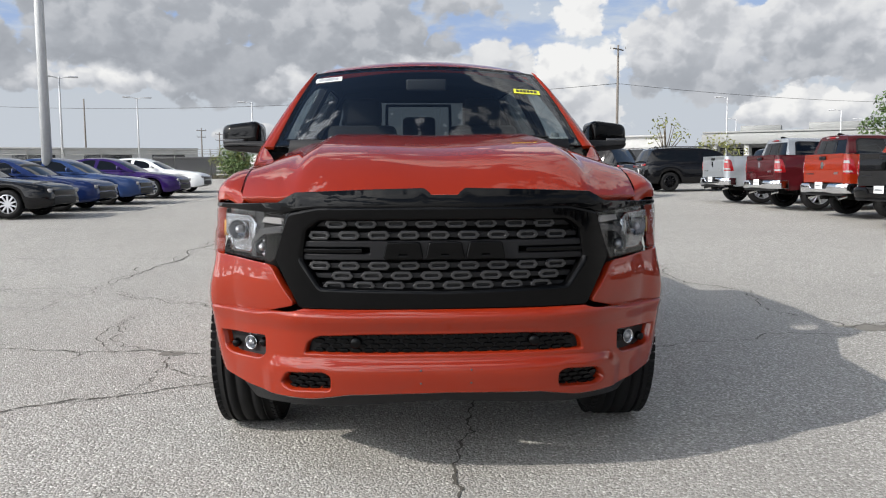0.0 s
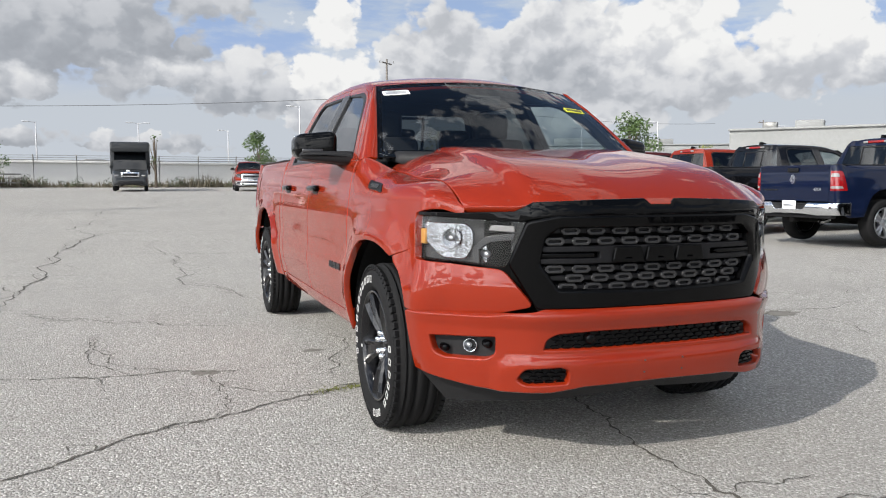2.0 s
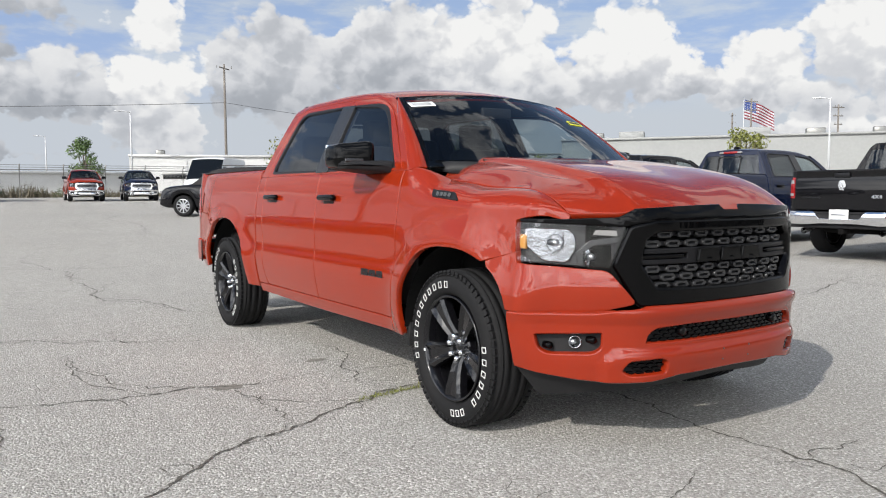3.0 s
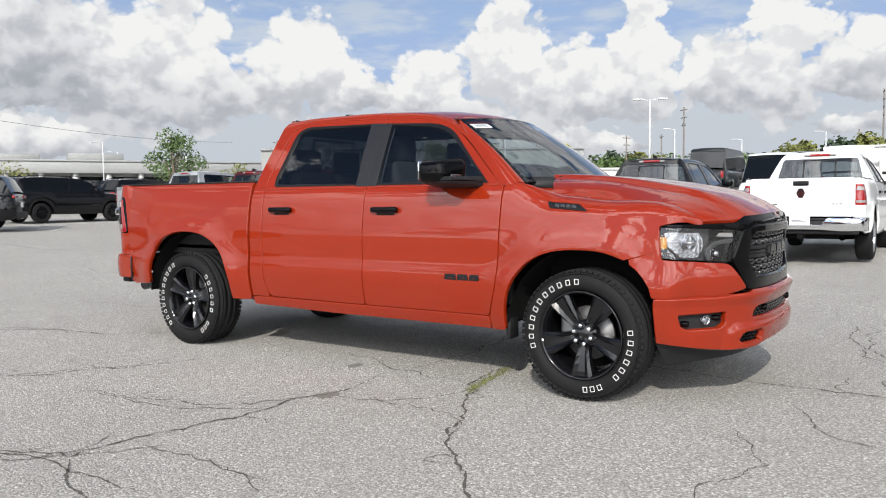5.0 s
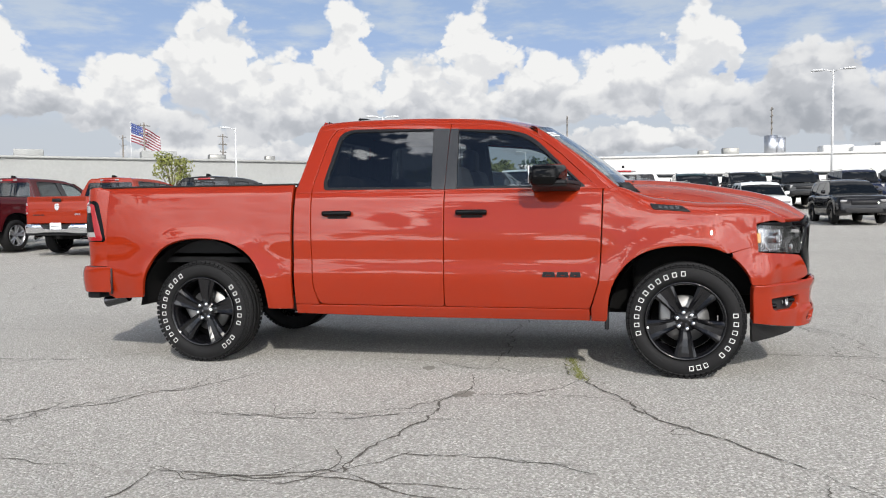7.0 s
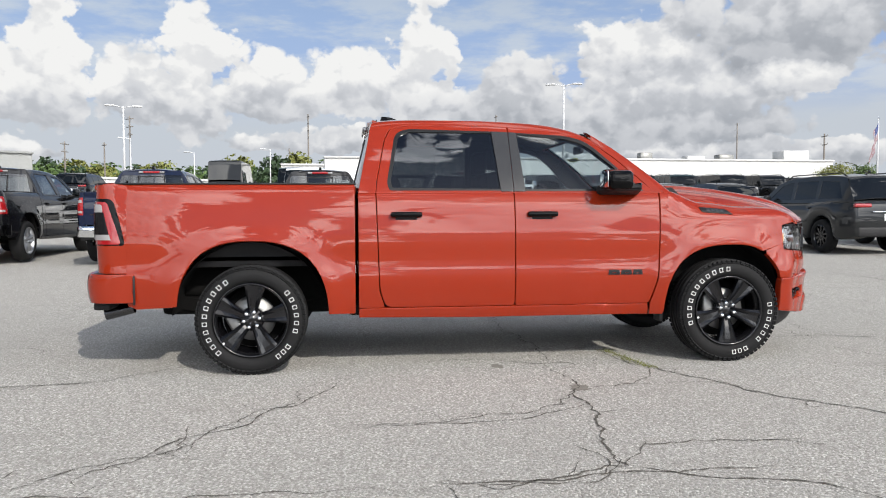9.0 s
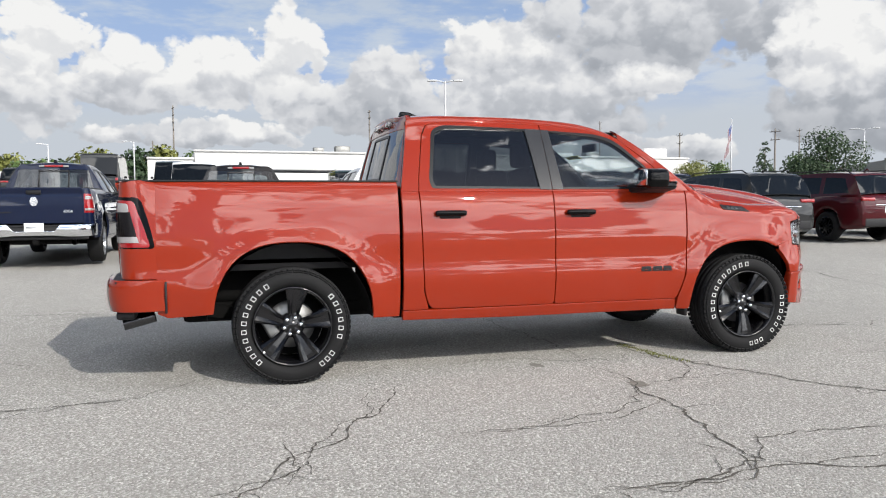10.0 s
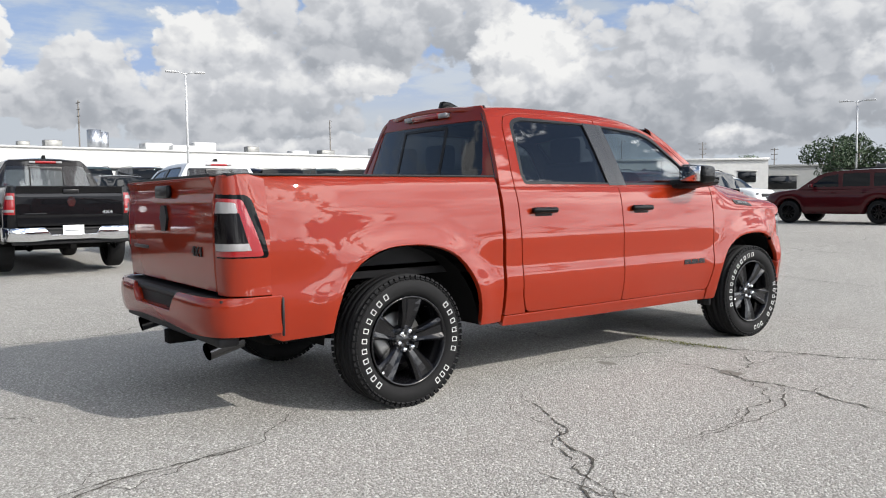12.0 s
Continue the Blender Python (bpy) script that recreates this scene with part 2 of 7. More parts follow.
CABIN = material("dark_cabin_trim", (0.014, 0.014, 0.015), 0.7, grain=0.4)
WHITE_TAG = material("white_paper", (0.75, 0.76, 0.76), 0.6, grain=0.1)
YELLOW_TAG = material("yellow_paper", (0.72, 0.72, 0.05), 0.6)
INK = material("dark_ink", (0.03, 0.03, 0.03), 0.6)

# ---- building tools ----
from mathutils import geometry


def part(name, bm, mat, parent=None, label="", smooth=True):
    """Links a bmesh as one mesh object under a thing or a part."""
    me = bpy.data.meshes.new(name)
    bm.to_mesh(me)
    bm.free()
    me.materials.append(mat)
    if smooth:
        me.polygons.foreach_set("use_smooth", [True] * len(me.polygons))
    ob = new(name, me)
    ob.parent = parent
    return tagged(ob, label)


def raw(name, verts, faces, mat, parent=None, label="", normals=None, smooth=False):
    me = bpy.data.meshes.new(name)
    me.from_pydata(verts, [], faces)
    me.materials.append(mat)
    if normals is not None or smooth:
        me.polygons.foreach_set("use_smooth", [True] * len(me.polygons))
    if normals is not None:
        me.normals_split_custom_set_from_vertices(normals)
    me.update()
    ob = new(name, me)
    ob.parent = parent
    return tagged(ob, label)


def bevelled(bm, r=0.01, seg=2):
    bmesh.ops.bevel(bm, geom=bm.edges[:], offset=r, segments=seg, affect="EDGES", profile=0.6, clamp_overlap=True)
    return bm


def block(size, at=(0, 0, 0), r=0.01, seg=2, turn=None):
    """A box with rounded edges."""
    bm = bmesh.new()
    bmesh.ops.create_cube(bm, size=1)
    bmesh.ops.scale(bm, vec=size, verts=bm.verts)
    if r:
        bevelled(bm, min(r, min(size) * 0.45), seg)
    if turn is not None:
        bmesh.ops.transform(bm, matrix=turn, verts=bm.verts)
    bmesh.ops.translate(bm, vec=at, verts=bm.verts)
    return bm


def join(*bms):
    """One bmesh out of several."""
    res = bms[0]
    for b in bms[1:]:
        me = bpy.data.meshes.new("tmp")
        b.to_mesh(me)
        res.from_mesh(me)
        bpy.data.meshes.remove(me)
        b.free()
    return res


def tube(points, radii, seg=10, caps=True):
    """A round bar along points, with a radius at each."""
    bm = bmesh.new()
    rings = []
    pts = [Vector(p) for p in points]
    if not hasattr(radii, "__len__"):
        radii = [radii] * len(pts)
    for i, p in enumerate(pts):
        d = (pts[min(i + 1, len(pts) - 1)] - pts[max(i - 1, 0)]).normalized()
        q = d.to_track_quat("Z", "Y").to_matrix()
        rings.append([bm.verts.new(p + q @ Vector((radii[i] * math.cos(a), radii[i] * math.sin(a), 0))) for a in (2 * math.pi * k / seg for k in range(seg))])
    for a, b in zip(rings, rings[1:]):
        for k in range(seg):
            bm.faces.new((a[k], a[(k + 1) % seg], b[(k + 1) % seg], b[k]))
    if caps:
        bm.faces.new(rings[0][::-1])
        bm.faces.new(rings[-1])
    return bm


def lathe(profile, seg=48, axis="x"):
    """A turned body: profile rows (radius, offset along the axis)."""
    bm = bmesh.new()
    rings = []
    for r, o in profile:
        ring = []
        for k in range(seg):
            a = 2 * math.pi * k / seg
            c, s = r * math.cos(a), r * math.sin(a)
            ring.append(bm.verts.new((o, c, s) if axis == "x" else ((c, o, s) if axis == "y" else (c, s, o))))
        rings.append(ring)
    for a, b in zip(rings, rings[1:]):
        for k in range(seg):
            bm.faces.new((a[k], a[(k + 1) % seg], b[(k + 1) % seg], b[k]))
    bmesh.ops.recalc_face_normals(bm, faces=bm.faces)
    return bm


def prism(outline, lo, hi, axis="y"):
    """A polygon pushed along an axis. axis y: outline is (x, z); x: (y, z); z: (x, y)."""
    bm = bmesh.new()

    def at(p, d):
        return {"y": (p[0], d, p[1]), "x": (d, p[0], p[1]), "z": (p[0], p[1], d)}[axis]

    a = [bm.verts.new(at(p, lo)) for p in outline]
    b = [bm.verts.new(at(p, hi)) for p in outline]
    bm.faces.new(a)
    bm.faces.new(b[::-1])
    for i in range(len(a)):
        j = (i + 1) % len(a)
        bm.faces.new((a[i], b[i], b[j], a[j]))
    bmesh.ops.recalc_face_normals(bm, faces=bm.faces)
    return bm


class Curve:
    """A smooth line through a few points (x rising), flat-ended cubic pieces."""

    def __init__(self, *pts):
        self.x = [p[0] for p in pts]
        self.y = [p[1] for p in pts]
        d = [(self.y[i + 1] - self.y[i]) / (self.x[i + 1] - self.x[i]) for i in range(len(pts) - 1)]
        self.m = [d[0]] + [0.0 if d[i - 1] * d[i] <= 0 else 2 * d[i - 1] * d[i] / (d[i - 1] + d[i]) for i in range(1, len(d))] + [d[-1]]

    def __call__(self, v):
        x, y, m = self.x, self.y, self.m
        if v <= x[0]:
            return y[0] + m[0] * (v - x[0])
        if v >= x[-1]:
            return y[-1] + m[-1] * (v - x[-1])
        i = 0
        while v > x[i + 1]:
            i += 1
        h = x[i + 1] - x[i]
        t = (v - x[i]) / h
        return (2 * t ** 3 - 3 * t * t + 1) * y[i] + (t ** 3 - 2 * t * t + t) * h * m[i] + (3 * t * t - 2 * t ** 3) * y[i + 1] + (t ** 3 - t * t) * h * m[i + 1]


class Soft:
    """The same line, its bends evened out over a short length."""

    def __init__(self, sigma, *pts):
        c = Curve(*pts)
        self.lo, self.h = pts[0][0] - 0.05, 0.005
        k = int((pts[-1][0] - pts[0][0] + 0.10) / self.h) + 2
        w = [(j, math.exp(-0.5 * (j * self.h / sigma) ** 2)) for j in range(-int(3 * sigma / self.h), int(3 * sigma / self.h) + 1)]
        total = sum(b for _, b in w)
        self.t = [sum(b * c(self.lo + (i + j) * self.h) for j, b in w) / total for i in range(k)]

    def __call__(self, v):
        q = min(len(self.t) - 2.001, max(1.0, (v - self.lo) / self.h))
        i = int(q)
        f = q - i
        p0, p1, p2, p3 = self.t[i - 1], self.t[i], self.t[i + 1], self.t[min(i + 2, len(self.t) - 1)]
        return p1 + 0.5 * f * (p2 - p0 + f * (2 * p0 - 5 * p1 + 4 * p2 - p3 + f * (3 * (p1 - p2) + p3 - p0)))


def rounded(pts, r, seg=5):
    """A closed outline with its corners rounded; r is one radius or one for each corner."""
    out = []
    k = len(pts)
    for i in range(k):
        a, b, c = Vector(pts[i - 1]), Vector(pts[i]), Vector(pts[(i + 1) % k])
        ri = r[i] if hasattr(r, "__len__") else r
        u, w = (a - b), (c - b)
        q = min(ri, u.length * 0.45, w.length * 0.45)
        if q < 1e-4:
            out.append(tuple(b))
            continue
        p0, p1 = b + u.normalized() * q, b + w.normalized() * q
        for j in range(seg + 1):
            t = j / seg
            out.append(tuple((1 - t) ** 2 * p0 + 2 * t * (1 - t) * b + t * t * p1))
    return out


def inside(p, poly):
    x, y = p
    hit = False
    for i in range(len(poly)):
        x0, y0 = poly[i - 1]
        x1, y1 = poly[i]
        if (y0 > y) != (y1 > y) and x < (x1 - x0) * (y - y0) / (y1 - y0) + x0:
            hit = not hit
    return hit


def dense(poly, step):
    out = []
    for i in range(len(poly)):
        a, b = Vector(poly[i]), Vector(poly[(i + 1) % len(poly)])
        k = max(1, int((b - a).length / step + 0.5))
        out += [tuple(a.lerp(b, j / k)) for j in range(k)]
    return out


def sheet(name, outline, surf, hint, mat, parent=None, holes=(), step=0.05, depth=0.02, lip=0.004, label=""):
    """A pressed panel: an outline (and holes) in (u, v) laid on the surface surf(u, v), with a rounded lip and turned-in edges.
    hint: roughly which way its outer side faces."""
    hint = Vector(hint)
    loops = [dense(o, step) for o in (outline, *holes)]
    pts, edges = [], []
    for lp in loops:
        s = len(pts)
        pts += lp
        edges += [(s + i, s + (i + 1) % len(lp)) for i in range(len(lp))]
    us, vs = [p[0] for p in loops[0]], [p[1] for p in loops[0]]
    nu, nv = max(1, int((max(us) - min(us)) / step)), max(1, int((max(vs) - min(vs)) / step))
    rim = np.array(pts)
    for i in range(nu + 1):
        for j in range(nv + 1):
            p = (min(us) + (i + 0.5) * (max(us) - min(us)) / (nu + 1), min(vs) + (j + 0.5) * (max(vs) - min(vs)) / (nv + 1))
            if inside(p, loops[0]) and not any(inside(p, h) for h in loops[1:]):
                if np.min((rim[:, 0] - p[0]) ** 2 + (rim[:, 1] - p[1]) ** 2) > (0.45 * step) ** 2:
                    pts.append(p)
    co, _, faces, *_ = geometry.delaunay_2d_cdt([Vector(p) for p in pts], edges, [], 0, 1e-7)
    keep = []
    for f in faces:
        c = (sum(co[i].x for i in f) / 3, sum(co[i].y for i in f) / 3)
        if inside(c, loops[0]) and not any(inside(c, h) for h in loops[1:]):
            keep.append(f)

    def frame_at(u, v):
        e = 0.004
        p = Vector(surf(u, v))
        du, dv = Vector(surf(u + e, v)) - Vector(surf(u - e, v)), Vector(surf(u, v + e)) - Vector(surf(u, v - e))
        nn = du.cross(dv).normalized()
        s = 1 if nn.dot(hint) >= 0 else -1
        return p, nn * s, s

    verts, norms, fc = [], [], []
    sign = 0
    for c in co:
        p, nn, s = frame_at(c.x, c.y)
        sign += s
        verts.append(p)
        norms.append(nn)
    flip = sign < 0
    for f in keep:
        a, b, c = (co[i] for i in f)
        ccw = (b - a).cross(c - a) > 0
        fc.append(tuple(f) if ccw != flip else tuple(f)[::-1])
    for k, lp in enumerate(loops):
        area = sum(lp[i - 1][0] * lp[i][1] - lp[i][0] * lp[i - 1][1] for i in range(len(lp)))
        ring = []
        for i in range(len(lp)):
            a, b, c = Vector(lp[i - 1]), Vector(lp[i]), Vector(lp[(i + 1) % len(lp)])
            t = c - a
            o2 = Vector((t.y, -t.x)).normalized() * (1 if (area > 0) == (k == 0) else -1)
            p, nn, _ = frame_at(*b)
            q = Vector(surf(b.x + o2.x * 0.004, b.y + o2.y * 0.004)) - p
            q = (q - nn * q.dot(nn)).normalized()
            s = len(verts)
            verts.extend((p, p + q * lip - nn * lip, p + q * lip - nn * (lip + depth)))
            norms.extend((nn, (nn * 0.35 + q).normalized(), q))
            ring.append(s)
        for i in range(len(ring)):
            a, b = ring[i], ring[(i + 1) % len(ring)]
            for g in (0, 1):
                quad = (a + g, b + g, b + g + 1, a + g + 1)
                v0, v1, v2 = (verts[x] for x in quad[:3])
                want = norms[a + g + 1]
                fc.append(quad if (v1 - v0).cross(v2 - v0).dot(want) > 0 else quad[::-1])
    return raw(name, [tuple(v) for v in verts], fc, mat, parent, label, [tuple(v) for v in norms])


def lettering(name, words, size, depth, mat, parent=None):
    """Raised letters in the built-in font, centred, facing +z."""
    cu = bpy.data.curves.new(name, "FONT")
    cu.body, cu.size, cu.extrude, cu.offset, cu.resolution_u = words, size, depth / 2, size * 0.02, 2
    cu.align_x, cu.align_y = "CENTER", "CENTER"
    tmp = bpy.data.objects.new(name, cu)
    me = bpy.data.meshes.new_from_object(tmp)
    bpy.data.objects.remove(tmp)
    me.materials.clear()
    me.materials.append(mat)
    ob = new(name, me)
    ob.parent = parent
    return ob


def thing(name, m=None, label="", category="", group=""):
    ob = new(name)
    ob.empty_display_size = 0.2
    if m is not None:
        ob.matrix_world = m
    return tagged(ob, label, category, group)


def lot_height(x, y):
    """The lot rises gently away from a shallow dip."""
    r = math.hypot(x + 1, y - 2)
    t = min(1.0, max(0.0, (y - 5.0) / 40.0))
    def ease(a, b, v):
        q = min(1.0, max(0.0, (v - a) / (b - a)))
        return q * q * (3 - 2 * q)
    east = (0.18 * ease(15, 30, x) + 0.65 * ease(30, 40, x)) * ease(34, 18, abs(y + 2))
    return 0.0125 * min(max(0.0, r - 5.0), 60.0) + 0.28 * t * t * (3 - 2 * t) + east


def repaint(ob, swaps):
    """Gives a copied thing other finishes: swaps maps a material to the one that takes its place."""
    for o in ob.children_recursive:
        if o.type == "MESH" and o.data.materials and o.data.materials[0] in swaps:
            o.material_slots[0].link = "OBJECT"
            o.material_slots[0].material = swaps[o.data.materials[0]]
    return ob

# ---- the pickup truck: front axle at the origin, nose towards -y ----
WIDTH = Soft(0.014, (0.36, 0.915), (0.42, 0.940), (0.50, 0.962), (0.60, 0.981), (0.69, 0.9905), (0.74, 0.9885), (0.80, 0.9815), (0.86, 0.9805), (0.93, 0.9830), (1.00, 0.9815), (1.08, 0.9735), (1.20, 0.957), (1.33, 0.925), (1.42, 0.895))
WHEELBASE, AXLE_Z = 3.672, 0.402


def smoothstep(a, b, v):
    t = min(1.0, max(0.0, (v - a) / (b - a)))
    return t * t * (3 - 2 * t)


def half(y, z):
    """Half width of the body sides."""
    w = WIDTH(z)
    for yc, r in ((0.0, 0.53), (WHEELBASE, 0.57)):
        d = math.hypot(y - yc, (z - AXLE_Z) * 0.98)
        w += 0.034 * math.exp(-(((d - r) / 0.13) ** 2)) * smoothstep(1.16, 0.92, z) * (1 - 0.8 * smoothstep(-0.22, -0.48, y))
    if y < 0.1:
        w -= 0.105 * smoothstep(0.70, 0.95, z) * ((0.1 - y) / 0.55) ** 2 * 0.19
    w -= 0.026 * smoothstep(-0.12, -0.48, y)
    if y > 4.1:
        w -= 0.03 * ((y - 4.1) / 0.45) ** 2
    return w


class Plan:
    """A smooth line in plan, followed by its length."""

    def __init__(self, *pts):
        fine = []
        cx, cy = Curve(*[(i, p[0]) for i, p in enumerate(pts)]), Curve(*[(i, p[1]) for i, p in enumerate(pts)])
        k = 40
        row = [(cx(i / k), cy(i / k)) for i in range((len(pts) - 1) * k + 1)]
        for i in range(len(row)):
            if pts[0][0] == 0 and i < 16:
                near = row[:i + 17] + [(-p[0], p[1]) for p in row[1:17 - i]]
            else:
                r = min(16, i, len(row) - 1 - i)
                near = row[i - r:i + r + 1]
            fine.append((sum(p[0] for p in near) / len(near), sum(p[1] for p in near) / len(near)))
        self.u = [0.0]
        for a, b in zip(fine, fine[1:]):
            self.u.append(self.u[-1] + math.hypot(b[0] - a[0], b[1] - a[1]))
        self.px, self.py = [f[0] for f in fine], [f[1] for f in fine]
        self.end = self.u[-1]

    def at(self, u):
        a = abs(u)
        return (math.copysign(float(np.interp(a, self.u, self.px)), u), float(np.interp(a, self.u, self.py)))

    def u_of(self, x):
        return math.copysign(float(np.interp(abs(x), self.px, self.u)), x)

    def u_at_y(self, y):
        return float(np.interp(y, self.py, self.u))


NOSE = Plan((0, -0.930), (0.30, -0.918), (0.54, -0.868), (0.66, -0.788), (0.80, -0.665), (0.92, -0.500), (0.975, -0.400), (0.992, -0.300))
TAIL = Plan((0.775, 4.775), (0.86, 4.765), (0.925, 4.715), (0.955, 4.63), (0.962, 4.54))
RBUMP = Plan((0, 4.885), (0.60, 4.875), (0.82, 4.845), (0.92, 4.775), (0.965, 4.65), (0.978, 4.49))


def HOOD_Z(y):
    y = max(-1.0, min(0.55, y))
    return 1.35092 + y * (0.10735 + y * (-0.09875 + y * (-0.08513 + y * (0.00032 + 0.184 * y))))



def hood_top(x, y):
    a = abs(x)
    shift = 0.265 * (min(a, 0.97) / 0.8) ** 3.7 * (1 - smoothstep(-0.75, 0.30, y))
    ye = y - shift
    z = HOOD_Z(ye)
    z -= 1.0 * smoothstep(-0.97, -0.05, ye) * max(0.0, a - 0.48) ** 2
    edge = 0.535 - 0.06 * smoothstep(-0.95, 0.2, y)
    rise = 0.024 * smoothstep(-0.97, -0.62, ye)
    z += rise - (0.012 + 0.85 * rise) * smoothstep(edge - 0.005, edge + 0.085, a)
    z -= 0.008 * (1 - smoothstep(0.0, 0.30, a)) * smoothstep(-0.95, -0.6, ye)
    return z


def nose_at(u, z, k=1.0):
    """The nose line, running into the body side at its rear end."""
    x, y = NOSE.at(u)
    k *= smoothstep(-0.63, -0.475, y)
    return (x + (1 if x >= 0 else -1) * (half(y, z) - abs(x)) * k, y)


def inward(u):
    (x0, y0), (x1, y1) = NOSE.at(u - 0.01), NOSE.at(u + 0.01)
    k = math.hypot(x1 - x0, y1 - y0)
    return ((y0 - y1) / k, (x1 - x0) / k)


def bezier(p0, p1, p2, t):
    return tuple((1 - t) ** 2 * a + 2 * t * (1 - t) * b + t * t * c for a, b, c in zip(p0, p1, p2))


def side_or_nose(y, z):
    """Half width of the side, running into the rounded nose in plan."""
    w = half(y, z)
    if y > -0.47:
        return w
    nx = float(np.interp(y, NOSE.py, NOSE.px))
    return nx + (w - nx) * smoothstep(-0.63, -0.475, y)


def fender_surf(s):
    def f(y, v):
        if v <= 1.0:
            return (s * half(y, v), y, v)
        q = smoothstep(0.18, 0.52, y)
        p2 = (0.80 + 0.09 * q, hood_top(0.80, y) * (1 - q) + 1.345 * q)
        b = min(1.12, p2[1] - 0.032)
        if v <= 1.12:
            z = 1.0 + (v - 1.0) * (b - 1.0) / 0.12
            return (s * side_or_nose(y, z), y, z)
        w = side_or_nose(y, b)
        p2 = (min(p2[0], w - 0.012), p2[1])
        h = p2[1] - b + 0.01
        p1 = (w - min(0.16 * h, 0.3 * (w - p2[0])), p2[1] - 0.006)
        x, z = bezier((w, b), p1, p2, min(1.0, (v - 1.12) / 0.25))
        return (s * x, y, z)
    return f


def bed_surf(s):
    def f(y, v):
        if v <= 1.30:
            return (s * half(y, v), y, v)
        w = half(y, 1.30)
        x, z = bezier((w, 1.30), (w - 0.018, 1.392), (0.865, 1.394), min(1.0, (v - 1.30) / 0.15))
        return (s * x, y, z)
    return f


def green_x(z):
    d = z - 1.33
    return 0.921 - 0.45 * d - 0.13 * d * d


ROOF_Z = Soft(0.04, (0.90, 1.800), (1.0, 1.845), (1.146, 1.884), (1.365, 1.918), (1.7, 1.940), (2.05, 1.950), (2.44, 1.950), (2.70, 1.938), (2.84, 1.918))


def roof_top(x, y):
    return ROOF_Z(y - 0.16 * (x / 0.76) ** 2 * smoothstep(1.6, 1.0, y)) - 0.055 * (x / 0.64) ** 2


def cab_surf(s):
    def f(y, v):
        top = roof_top(0.60, y)
        v0 = min(1.80, top - 0.06)
        if v <= v0:
            return (s * green_x(v), y, v)
        x0 = green_x(v0)
        x, z = bezier((x0, v0), (x0 - 0.57 * (top - v0) * 0.85, top - 0.008), (0.60, top), min(1.0, (v - v0) / 0.2))
        return (s * x, y, z)
    return f


def rail(y):
    return min(1.80, roof_top(0.60, y) - 0.06) + 0.2


def screen(x, s):
    k = (x / 0.83) ** 2
    return (x, 0.30 + 0.17 * k + 0.66 * s, 1.352 + 0.462 * s + 0.022 * math.sin(math.pi * min(1, max(0, s))) + 0.022 * (1 - k) * s - 0.034 * k * s * s)


def cab_back(x, z):
    return (x, 2.915 - 0.26 * (z - 1.37) - 0.04 * (x / 0.7) ** 2 + 0.02, z)


def arch(yc, rf, rr, z0f, z0r, top):
    """The wheel opening from front foot to rear foot."""
    out = []
    a0 = math.asin(max(-1, (z0f - AXLE_Z) / rf))
    a1 = math.asin(max(-1, (z0r - AXLE_Z) / rr))
    for k in range(25):
        a = math.pi - a0 + (a1 - (math.pi - a0)) * k / 24
        r = rr if math.cos(a) > 0 else rf
        sy, sz = math.cos(a), math.sin(a)
        flat = (abs(sy) ** 2.5 + abs(sz) ** 2.5) ** (-1 / 2.5) if sz > 0 else 1.0
        zz = AXLE_Z + (top - AXLE_Z) * sz * flat if sz > 0 else AXLE_Z + r * sz
        out.append((yc + r * sy * flat, zz))
    return out


